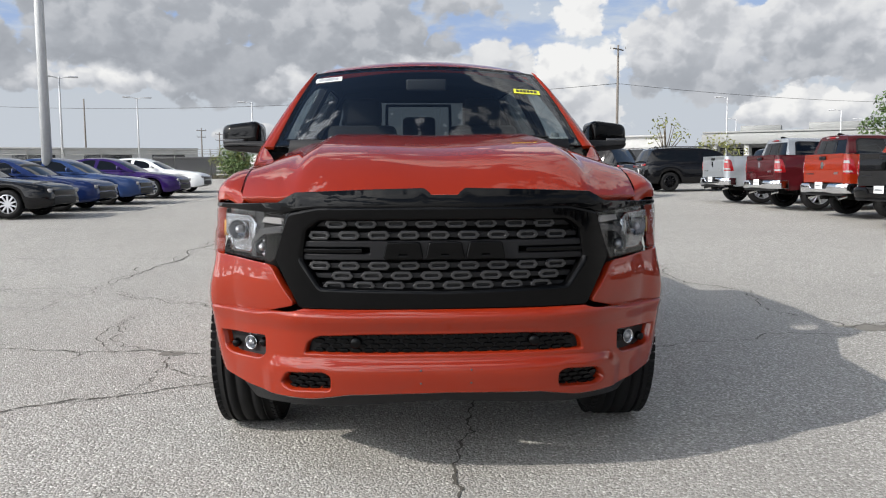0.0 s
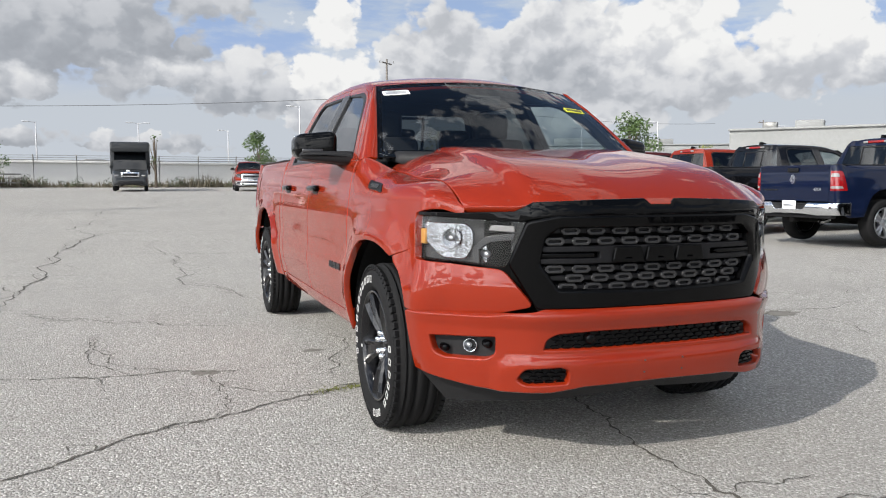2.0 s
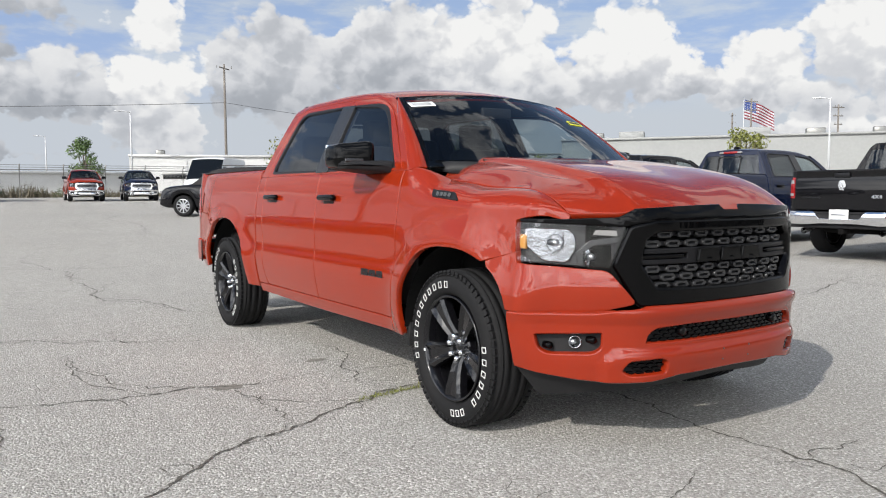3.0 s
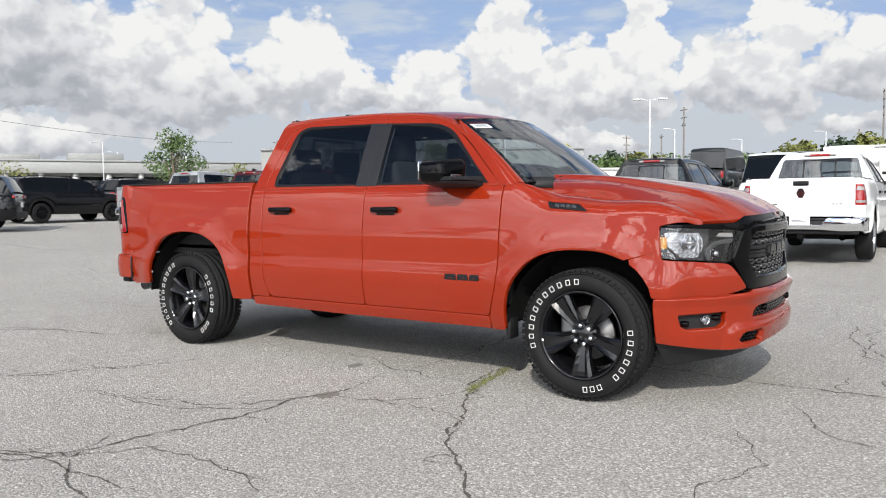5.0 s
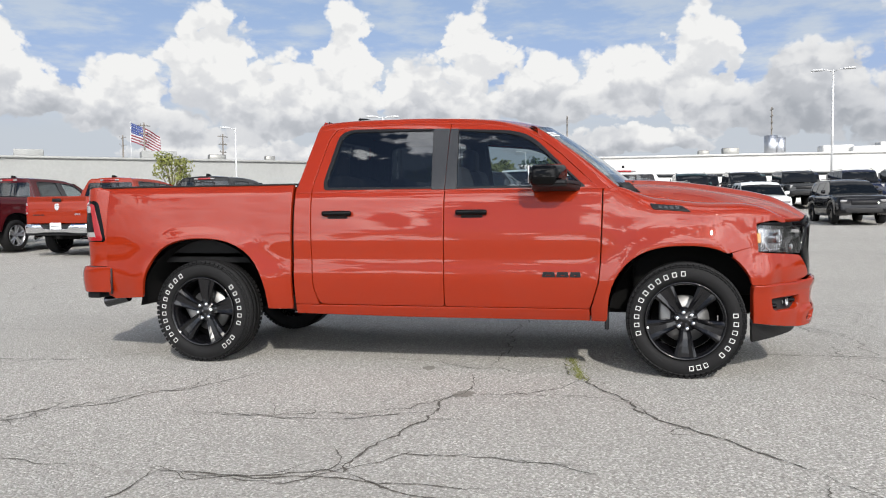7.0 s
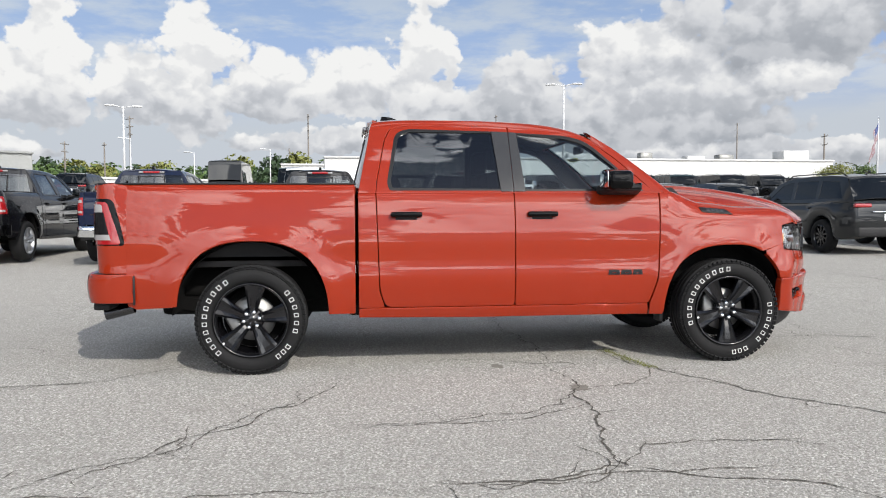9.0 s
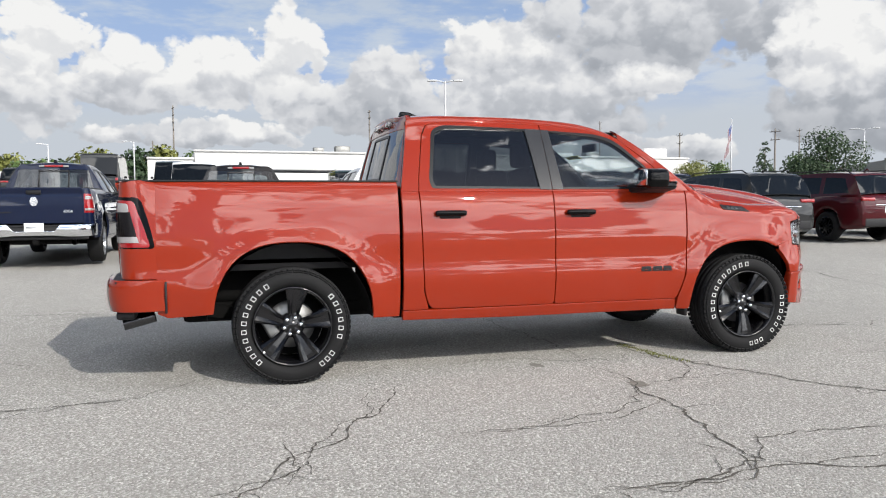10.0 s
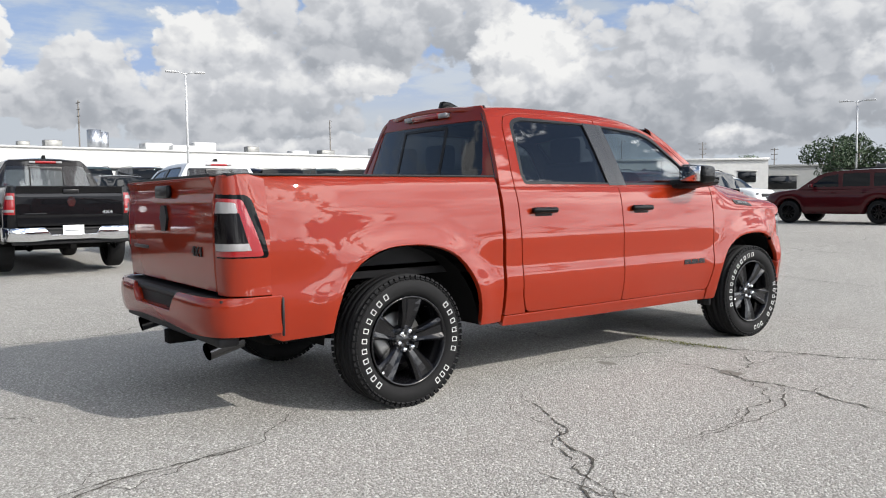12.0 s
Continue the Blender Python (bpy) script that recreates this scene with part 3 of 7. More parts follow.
def wheel(parent, m, fine, rim_mat, name="wheel"):
    """Tyre, rim, disc and nuts; the outer face looks to -x."""
    w = new(name)
    w.parent = parent
    w.matrix_local = m
    seg = 72 if fine else 32
    R, W = 0.403, 0.133
    prof = [(0.270, 0.10), (0.276, W - 0.02), (0.304, W + 0.004), (0.345, W + 0.004), (0.378, W - 0.012), (0.394, W - 0.03), (R - 0.001, W - 0.055)]
    for x in (0.075, 0.03, -0.03, -0.075) if fine else ():
        prof += [(R, x + 0.007), (R - 0.011, x + 0.005), (R - 0.011, x - 0.005), (R, x - 0.007)]
    prof += [(R - 0.001, -W + 0.055), (0.394, -W + 0.03), (0.378, -W + 0.012), (0.345, -W - 0.004), (0.304, -W - 0.004), (0.276, -W + 0.02), (0.270, -0.10)]
    tyre = part("tyre", lathe(prof, seg), RUBBER, w)
    if fine:
        bm = bmesh.new()
        for k in range(64):
            for sd in (-1, 1):
                a = 2 * math.pi * (k + 0.25 * sd) / 64
                turn = Matrix.Rotation(a, 4, "X")
                for cx, cw, rr in ((0.106, 0.046, 0.3862), (0.123, 0.016, 0.3745)):
                    r = bmesh.ops.create_cube(bm, size=1)["verts"]
                    bmesh.ops.transform(bm, matrix=turn @ Matrix.Translation((sd * cx, 0, rr)) @ Matrix.Rotation(-sd * (0.35 if cx < 0.12 else 0.9), 4, "Y") @ Matrix.Diagonal((cw, 0.027, 0.012, 1)), verts=r)
        tagged(part("tread_block", bm, RUBBER, tyre, smooth=False), kind="stuff")
        # raised pale marks round the side wall, drawn as plain blocks
        bm = bmesh.new()

        def stroke(rot, radial, along, lr, la):
            r = bmesh.ops.create_cube(bm, size=1)["verts"]
            bmesh.ops.transform(bm, matrix=rot @ Matrix.Translation((-W - 0.0045, -0.328 + radial, along)) @ Matrix.Diagonal((0.003, lr, la, 1)), verts=r)

        for a0, count in ((196, 11), (8, 6), (-66, 3)):
            for k in range(count):
                rot = Matrix.Rotation(-radians(a0 - k * (10.3 if count != 3 else 8.5)), 4, "X")
                for sd in (-1, 1):
                    stroke(rot, 0.0, sd * 0.0125, 0.034, 0.0042)
                    stroke(rot, sd * 0.015, 0.0, 0.0042, 0.025)
        tagged(part("sidewall_mark", bm, LETTER, tyre, "raised white block marks", smooth=False), kind="stuff")
    # rim: barrel, lip, five broad spokes
    barrel = [(0.272, -0.112), (0.273, -0.126), (0.266, -0.130), (0.259, -0.122), (0.250, -0.10), (0.240, -0.02), (0.234, 0.10)]
    rim = part("rim", lathe(barrel, seg), rim_mat, w)
    bm = bmesh.new()
    for k in range(5):
        turn = Matrix.Rotation(2 * math.pi * k / 5, 4, "X")
        rows = ((0.050, 0.036, -0.066), (0.085, 0.038, -0.082), (0.13, 0.046, -0.096), (0.18, 0.058, -0.106), (0.225, 0.070, -0.112), (0.258, 0.078, -0.114))
        prev = None
        for r, hw, x in rows:
            ring = [bm.verts.new(turn @ Vector(c)) for c in ((x + 0.045, -hw * 1.05, -r), (x + 0.004, -hw, -r), (x - 0.010, -hw * 0.72, -r), (x + 0.006, -hw * 0.34, -r), (x + 0.006, hw * 0.34, -r), (x - 0.010, hw * 0.72, -r), (x + 0.004, hw, -r), (x + 0.045, hw * 1.05, -r))]
            if prev:
                for i in range(7):
                    bm.faces.new((prev[i], prev[i + 1], ring[i + 1], ring[i]))
            prev = ring
    bmesh.ops.recalc_face_normals(bm, faces=bm.faces)
    part("spoke", bm, rim_mat, rim, smooth=False)
    part("hub", lathe([(0.0, -0.078), (0.030, -0.078), (0.036, -0.070), (0.078, -0.066), (0.088, -0.050), (0.090, -0.02)], 28), rim_mat, rim)
    if fine:
        for k in range(6):
            a = 2 * math.pi * (k + 0.3) / 6
            bm = lathe([(0.0, -0.042), (0.010, -0.041), (0.0155, -0.032), (0.016, 0.0)], 10)
            bmesh.ops.translate(bm, vec=(-0.064, 0.058 * math.cos(a), 0.058 * math.sin(a)), verts=bm.verts)
            part("wheel_nut", bm, CHROME, rim)
        bm = block((0.07, 0.09, 0.16), (0.0, 0.13, 0.04), 0.02)
        part("brake_caliper", bm, STEEL, w)
        part("weight_dot", block((0.004, 0.014, 0.014), (-0.128, 0.252, -0.05), 0.004), WHITE_TAG, rim)
    part("brake_disc", lathe([(0.05, 0.01), (0.165, 0.005), (0.168, 0.02), (0.165, 0.035), (0.05, 0.035)], 32), STEEL, w)
    part("inner_drum", lathe([(0.0, 0.06), (0.225, 0.06), (0.228, 0.10)], 24), UNDER, w)
    return w


def seat_parts(p, x, y, z, wide=0.5):
    s = new("seat")
    s.parent = p
    part("cushion", block((wide, 0.52, 0.16), (x, y, z), 0.05, 3), SEAT, s)
    part("backrest", block((wide * 0.96, 0.16, 0.66), (x, y + 0.33, z + 0.38), 0.06, 3, Matrix.Rotation(radians(-14), 4, "X")), SEAT, s)
    part("headrest", block((0.27, 0.12, 0.20), (x, y + 0.44, z + 0.80), 0.05, 3), SEAT, s)


def pickup(m, label, body, group="", step=0.12, fine=False, chrome=True, rim_mat=None, steer=0.0, spec_tail=TAIL_RED):
    t = thing("pickup_truck", m, label, "pickup truck", group)
    trim = CHROME if chrome else body
    grille_mat = CHROME if chrome else GLOSS_BLACK
    st = step
    gap = 0.006 if fine else 0.004

    # hood
    front = []
    for x in np.linspace(-0.79, 0.79, 33):
        y = NOSE.at(NOSE.u_of(x))[1] + 0.018 - 0.016 * smoothstep(0.55, 0.64, abs(x))
        if abs(x) < 0.05:
            y -= 0.012
        front.append((float(x), y))
    hood_out = front + [(0.79, 0.36), (0.70, 0.44), (0.45, 0.40), (0.0, 0.385), (-0.45, 0.40), (-0.70, 0.44), (-0.79, 0.36)]
    sheet("hood", hood_out, lambda x, y: (x, y, hood_top(x, y)), (0, 0, 1), body, t, (), st, 0.03)
    part("cowl_panel", prism([(0.30, 1.30), (0.38, 1.372), (0.52, 1.366), (0.62, 1.33)], -0.74, 0.74, "x"), PLASTIC, t)

    # windscreen and roof
    ws = [(-0.83, -0.02), (0.83, -0.02), (0.664, 1.0), (-0.664, 1.0)]
    sheet("windscreen", [(-0.82, -0.02), (0.82, -0.02), (0.655, 0.985), (-0.655, 0.985)], screen, (0, -1, 1), CLEAR_GLASS, t, (), max(st, 0.08), 0.004, 0.001).visible_shadow = False
    sheet("windscreen_frame", ws, screen, (0, -1, 1), GLOSS_BLACK, t, ([(-0.795, 0.05), (0.795, 0.05), (0.645, 0.955), (-0.645, 0.955)],), max(st, 0.06), 0.006, 0.003)
    roof_front = [(float(x), 0.985 + 0.16 * (x / 0.76) ** 2) for x in np.linspace(-0.60, 0.60, 15)]
    sheet("roof", roof_front + [(0.60, 2.76), (0.40, 2.80), (-0.40, 2.80), (-0.60, 2.76)], lambda x, y: (x, y, roof_top(x, y)), (0, 0, 1), body, t, (), max(st, 0.05), 0.03)

    sheet("headliner", [(x * 0.99, y + 0.03) for x, y in roof_front] + [(0.60, 2.70), (-0.60, 2.70)], lambda x, y: (x, y, roof_top(x, y) - 0.045), (0, 0, -1), CABIN, t, (), 0.12, 0.0)
    # rear wall of the cab with its sliding window
    back = [(-0.86, 1.35), (0.86, 1.35), (0.80, 1.5), (0.66, 1.82), (0.58, 1.90), (-0.58, 1.90), (-0.66, 1.82), (-0.80, 1.5)]
    glass_back = rounded([(-0.735, 1.40), (0.735, 1.40), (0.635, 1.80), (-0.635, 1.80)], 0.05)
    sheet("cab_back", back, cab_back, (0, 1, 0), body, t, (glass_back,), max(st, 0.06), 0.03)
    sheet("rear_lining", back, lambda x, z: (x, cab_back(x, z)[1] - 0.040, z), (0, -1, 0), CABIN, t, (rounded([(-0.715, 1.42), (0.715, 1.42), (0.62, 1.785), (-0.62, 1.785)], 0.05),), 0.12, 0.0)
    rear_glass = sheet("rear_window", glass_back, lambda x, z: (x, cab_back(x, z)[1] - 0.006, z), (0, 1, 0), GLASS, t, (), 0.1, 0.003, 0.001)
    rear_glass.visible_shadow = False
    sheet("sliding_pane_frame", rounded([(-0.285, 1.415), (0.285, 1.415), (0.275, 1.775), (-0.275, 1.775)], 0.02), lambda x, z: (x, cab_back(x, z)[1] + 0.001, z), (0, 1, 0), SATIN_BLACK, rear_glass, (rounded([(-0.262, 1.435), (0.262, 1.435), (0.254, 1.757), (-0.254, 1.757)], 0.015),), 0.1, 0.006, 0.002)
    for sx in () if fine else (-0.27, 0.27):
        bm = block((0.022, 0.012, 0.36), (sx, cab_back(sx, 1.6)[1], 1.6), 0.004, 1, None)
        bmesh.ops.rotate(bm, cent=(sx, cab_back(sx, 1.6)[1], 1.6), matrix=Matrix.Rotation(radians(14.6), 3, "X"), verts=bm.verts)
        part("window_divider", bm, SATIN_BLACK, rear_glass)
    lamp = part("brake_lamp", block((0.34, 0.05, 0.045), (0, cab_back(0, 1.86)[1] + 0.005, 1.862), 0.012), TAIL_RED, t, "red high-level brake lamp with clear ends")
    for sx in (-0.22, 0.22):
        part("cargo_lamp", block((0.10, 0.05, 0.04), (sx, cab_back(0, 1.86)[1] + 0.005, 1.860), 0.012), TAIL_CLEAR, lamp)
    part("roof_fin", bevelled(prism([(2.46, 1.940), (2.60, 1.990), (2.67, 1.996), (2.69, 1.936)], -0.028, 0.028, "x"), 0.012), GLOSS_BLACK, t)

    for s in (-1, 1):
        out = (s, 0, 0)
        fs, bs, cs = fender_surf(s), bed_surf(s), cab_surf(s)
        # front fender
        o = [(-0.466, 0.924), (-0.456, 1.050), (-0.460, 1.072), (-0.525, 1.086), (-0.60, 1.098), (-0.65, 1.114), (-0.668, 1.124), (-0.668, 1.37), (0.40, 1.37), (0.50, 1.345), (0.552, 1.33), (0.571, 0.80), (0.586, 0.66), (0.640, 0.475), (0.640, 0.385), (0.545, 0.385)]
        front_arch = arch(0.0, 0.475, 0.535, 0.62, 0.40, 0.925)
        y_cut = float(np.interp(0.866, *zip(*[(p[1], p[0]) for p in front_arch[:13] if p[1] < 0.92])))
        a = [(y_cut + 0.004, 0.872)] + [p for p in front_arch if p[0] > 0 or p[1] > 0.880]
        sheet("front_fender", o + a[::-1], fs, out, body, t, (), st, 0.03)
        # doors
        fd = rounded([(0.568, 1.330), (0.586, 0.80), (0.601, 0.66), (0.658, 0.475), (1.703, 0.475), (1.703, 1.330)], (0.005, 0.1, 0.1, 0.02, 0.02, 0.005))
        rd = rounded([(1.717, 1.330), (1.717, 0.475), (2.685, 0.478), (2.728, 0.60), (2.752, 1.330)], (0.01, 0.02, 0.045, 0.06, 0.01))
        door_f = sheet("front_door", fd, fs, out, body, t, (), st, 0.03)
        door_r = sheet("rear_door", rd, fs, out, body, t, (), st, 0.03)
        sheet("cab_corner_panel", [(2.766, 1.334), (2.742, 0.60), (2.702, 0.475), (2.885, 0.475), (2.885, 1.334)], fs, out, body, t, (), st, 0.03)
        sheet("sill_panel", [(0.654, 0.385), (0.665, 0.462), (2.885, 0.462), (2.885, 0.40), (2.0, 0.385)], fs, out, body, t, (), max(st, 0.05), 0.06)
        # cab side with both door frames and panes
        fdu = [(0.60, 1.3335), (0.70, 1.425), (0.87, 1.585), (1.03, 1.715), (1.14, 1.785), (1.26, 1.822), (1.45, 1.85), (1.703, 1.86), (1.703, 1.3335)]
        rdu = [(1.717, 1.3335), (1.717, 1.86), (2.25, 1.868), (2.53, 1.862), (2.63, 1.825), (2.675, 1.74), (2.742, 1.42), (2.752, 1.3335)]
        top = [(float(y), rail(y)) for y in np.linspace(1.09, 2.765, 18)]
        c_out = [(0.53, 1.338), (0.62, 1.43), (0.80, 1.60), (0.95, 1.72), (1.03, 1.775)] + top + [(2.80, 1.75), (2.885, 1.338)]

        def grow(poly, g):
            c = Vector((sum(p[0] for p in poly) / len(poly), sum(p[1] for p in poly) / len(poly)))
            return [tuple(Vector(p) + (Vector(p) - c).normalized() * g) for p in poly]

        opening = [(0.592, 1.330), (0.692, 1.432), (0.862, 1.594), (1.023, 1.726), (1.137, 1.797), (1.26, 1.834), (1.45, 1.862), (1.71, 1.872), (2.25, 1.880), (2.535, 1.874), (2.642, 1.834), (2.688, 1.742), (2.754, 1.42), (2.762, 1.330)]
        c_out2 = [(0.53, 1.3295)] + c_out[1:-1] + [(2.885, 1.3295)]
        opening[0], opening[-1] = (0.592, 1.3305), (2.762, 1.3305)
        sheet("cab_side", c_out2, cs, out, body, t, (opening,), max(st * 0.8, 0.03), 0.03)
        wf = rounded([(0.700, 1.350), (0.80, 1.445), (1.045, 1.672), (1.125, 1.727), (1.25, 1.765), (1.655, 1.797), (1.630, 1.350)], (0.01, 0.01, 0.05, 0.1, 0.1, 0.02, 0.01))
        wr = rounded([(1.80, 1.352), (1.835, 1.805), (2.50, 1.815), (2.585, 1.775), (2.655, 1.41), (2.64, 1.358)], (0.01, 0.02, 0.05, 0.05, 0.03, 0.02))
        sheet("door_frame", fdu, cs, out, body, door_f, (wf,), max(st * 0.8, 0.03), 0.025)
        sheet("door_frame", rdu, cs, out, body, door_r, (wr,), max(st * 0.8, 0.03), 0.025)

        def inset(d):
            return lambda y, v: (cs(y, v)[0] - s * d, y, cs(y, v)[2])

        for w_o, d, gm in ((wf, door_f, CLEAR_GLASS), (wr, door_r, GLASS)):
            pane = sheet("side_window", w_o, inset(0.010), out, gm, d, (), 0.12, 0.002, 0.001)
            pane.visible_shadow = False
            gw = [tuple(Vector(p) + (Vector(p) - Vector((sum(q[0] for q in w_o) / len(w_o), sum(q[1] for q in w_o) / len(w_o)))).normalized() * 0.018) for p in w_o]
            sheet("window_seal", gw, inset(-0.002), out, SATIN_BLACK, pane, (grow(w_o, -0.009),), 0.06, 0.040, 0.002)
        sheet("cabin_lining", c_out2, inset(0.040), out, CABIN, t, (grow(wf, -0.014), grow(wr, -0.014)), 0.12, 0.0)
        sheet("pillar_cover", [(1.622, 1.340), (1.648, 1.806), (1.7065, 1.808), (1.7065, 1.340)], inset(-0.006), out, PILLAR, door_f, (), 0.08, 0.004, 0.002)
        sheet("pillar_cover", [(1.7135, 1.340), (1.7135, 1.808), (1.842, 1.814), (1.808, 1.340)], inset(-0.006), out, PILLAR, door_r, (), 0.08, 0.004, 0.002)

        # windscreen pillar
        def pillar(q, r):
            a_ = Vector(screen(s * (0.832 - 0.167 * q), q))
            b_ = Vector(cs(0.53 + 0.50 * q + 0.03 * math.sin(q * 3.1), 1.338 + 0.437 * q))
            mid = (a_ + b_) / 2 + Vector((s * 0.015, -0.035, 0.02))
            return bezier(a_, mid, b_, r)
        sheet("windscreen_pillar", [(-0.03, 0), (1.03, 0), (1.03, 1), (-0.03, 1)], pillar, (s, -1, 0.4), body, t, (), 0.09, 0.02, 0.001)
        def pillar_in(q, r):
            p = Vector(pillar(q, r))
            return tuple(p + Vector((-s * 0.030, 0.020, -0.012)))
        sheet("pillar_lining", [(-0.03, -0.05), (1.03, -0.05), (1.03, 1.05), (-0.03, 1.05)], pillar_in, (-s, 1, -0.4), CABIN, t, (), 0.12, 0.0)
        # bed side
        a = arch(WHEELBASE, 0.565, 0.525, 0.435, 0.50, 0.985)
        o = [(2.918, 1.45), (2.918, 0.435)] + a + [(4.475, 0.492), (4.539, 0.52), (4.539, 1.45)]
        sheet("bed_side", o, bs, out, body, t, (), st, 0.03)
        part("bed_rail_cap", block((0.085, 1.84, 0.014), (s * 0.845, 3.822, 1.396), 0.005), PLASTIC, t)
        part("bed_inner_wall", block((0.02, 1.84, 0.60), (s * 0.80, 3.82, 1.08), 0.004, 1), PLASTIC, t)
        # wheel opening trim and liner
        for yc, rr in ((0.0, 0.53), (WHEELBASE, 0.57)):
            bm = bmesh.new()
            prev = None
            hub_v = bm.verts.new((s * 0.55, yc, 0.34))
            for k in range(17):
                an = math.pi * (0.02 + 0.96 * k / 16)
                ring = [bm.verts.new((s * x, yc + rr * 0.99 * math.cos(an), AXLE_Z + rr * math.sin(an))) for x in (0.955 - (0.12 * smoothstep(-0.55, -0.95, math.cos(an)) if yc == 0 else 0.0), 0.55)]
                if prev:
                    bm.faces.new((prev[0], prev[1], ring[1], ring[0]))
                    bm.faces.new((prev[1], hub_v, ring[1]))
                prev = ring
            part("wheel_liner", bm, UNDER, t)
        part("mud_guard", block((0.12, 0.03, 0.16), (s * 0.865, 0.535, 0.40), 0.006, 1), PLASTIC, t)

        # tail lamp in the rear corner
        def corner(u, z):
            x, y = TAIL.at(u)
            q = min(1.0, max(0.0, u / TAIL.end))
            bx, _, bz = bed_surf(1)(4.54, z)
            return (s * (x + (bx - 0.962) * q), y + 0.010 * (1 - ((z - 1.08) / 0.3) ** 2) * (1 - q), z + (bz - z) * q)
        e = TAIL.end
        lens_o = rounded([(0.030, 0.952), (e * 0.985, 0.952), (e * 0.90, 1.10), (e * 0.74, 1.288), (0.030, 1.292)], (0.01, 0.03, 0.1, 0.05, 0.01))
        sheet("rear_corner_panel", [(0.012, 0.756), (e, 0.756), (e, 1.44), (e * 0.5, 1.40), (0.012, 1.385)], corner, (s * 0.5, 1, 0), body, t, (lens_o,), min(st, 0.06), 0.03)
        tl = sheet("tail_lamp", lens_o, corner, (s * 0.5, 1, 0), GLOSS_BLACK if fine else spec_tail, t, (), 0.05, 0.02)

        def proud(d):
            return lambda u, z: tuple(Vector(corner(u, z)) + Vector((s * 0.4, 0.9, 0)).normalized() * d)
        sheet("red_lens", rounded([(0.036, 0.963), (e * 0.915, 0.963), (e * 0.80, 1.10), (e * 0.63, 1.262), (0.036, 1.270)], 0.02), proud(0.007), (s * 0.5, 1, 0), TAIL_RED, tl, (), 0.05, 0.004, 0.002)
        sheet("clear_lens", rounded([(0.042, 1.192), (e * 0.56, 1.192), (e * 0.53, 1.245), (0.060, 1.250)], 0.012), proud(0.013), (s * 0.5, 1, 0), TAIL_CLEAR, tl, (), 0.05, 0.004, 0.002)
        sheet("clear_lens", [(0.042, 0.994), (e * 0.74, 0.994), (e * 0.70, 1.030), (0.042, 1.030)], proud(0.013), (s * 0.5, 1, 0), TAIL_CLEAR, tl, (), 0.05, 0.004, 0.002)
        sheet("smoked_lens", [(0.040, 1.033), (e * 0.70, 1.033), (e * 0.585, 1.190), (0.040, 1.190)], proud(0.015), (s * 0.5, 1, 0), TAIL_SMOKE if fine else TAIL_RED, tl, (), 0.05, 0.004, 0.002)

        # door handles and mirrors
        for d, y0 in ((door_f, 1.50), (door_r, 2.535)):
            hx = half(y0, 1.16)
            part("handle_cup", block((0.012, 0.16, 0.062), (s * (hx + 0.000), y0, 1.156), 0.005), SATIN_BLACK, d)
            part("door_handle", block((0.040, 0.235, 0.040), (s * (hx + 0.022), y0, 1.166), 0.018, 3), GLOSS_BLACK, d, "gloss black door handle")
        bm = block((0.235, 0.25, 0.165), (s * 1.088, 0.93, 1.424), 0.055, 4)
        for v in bm.verts:
            f = (s * v.co.x - 0.97) / 0.235
            v.co.y = 0.93 + (v.co.y - 0.93) * (1.08 - 0.38 * f) + 0.03 * f
            v.co.z -= 0.024 * f * (v.co.z > 1.424)
        mir = part("mirror", bm, GLOSS_BLACK, t, "gloss black folding door mirror")
        bm = block((0.30, 0.30, 0.078), (s * 1.035, 0.89, 1.345), 0.032, 3)
        for v in bm.verts:
            f = (s * v.co.x - 0.885) / 0.30
            v.co.y = 0.90 + (v.co.y - 0.90) * (1.2 - 0.45 * f) + 0.02 * f
            v.co.z += 0.030 * f * (v.co.z < 1.345)
        part("mirror_base", bm, PLASTIC, mir)
        part("mirror_glass", block((0.18, 0.008, 0.12), (s * 1.09, 1.058, 1.425), 0.003, 1), DARK_GLASS if not fine else CHROME, mir)
        part("mirror_signal", block((0.12, 0.012, 0.022), (s * 1.12, 0.802, 1.385), 0.006), LAMP_GREY, mir)
        # hood side vent badge
        badge = sheet("vent_badge", rounded([(-0.03, 1.165), (0.22, 1.178), (0.24, 1.225), (0.03, 1.222)], 0.012), lambda y, v: tuple(Vector(fs(y, v)) + Vector((s, 0, 0.6)).normalized() * 0.006), (s, 0, 0.5), SATIN_BLACK, t, (), 0.04, 0.005, 0.002)
        if fine:
            for k in range(4):
                yy = 0.045 + 0.037 * k
                sheet("badge_bar", [(yy, 1.182), (yy + 0.026, 1.183), (yy + 0.031, 1.210), (yy + 0.005, 1.209)], lambda y, v: tuple(Vector(fs(y, v)) + Vector((s, 0, 0.6)).normalized() * 0.010), (s, 0, 0.5), LAMP_GREY, badge, (), 0.03, 0.002, 0.001)
            # plain three-block emblem low on the front door
            for k, (b0, b1) in enumerate(((0.715, 0.79), (0.80, 0.885), (0.895, 0.985))):
                sheet("door_emblem", [(b0, 0.700), (b1, 0.700), (b1 - 0.006, 0.735), (b0 + 0.006, 0.735)], lambda y, v: tuple(Vector(fs(y, v)) + Vector((s, 0, 0)) * 0.006), out, SATIN_BLACK, door_f, ([(b0 + 0.026, 0.708), (b1 - 0.026, 0.708), (b1 - 0.028, 0.716), (b0 + 0.028, 0.716)],), 0.03, 0.004, 0.002)

        # head lamp
        nose = lambda u, z: (*nose_at(u, z), z)
        U = NOSE.u_of
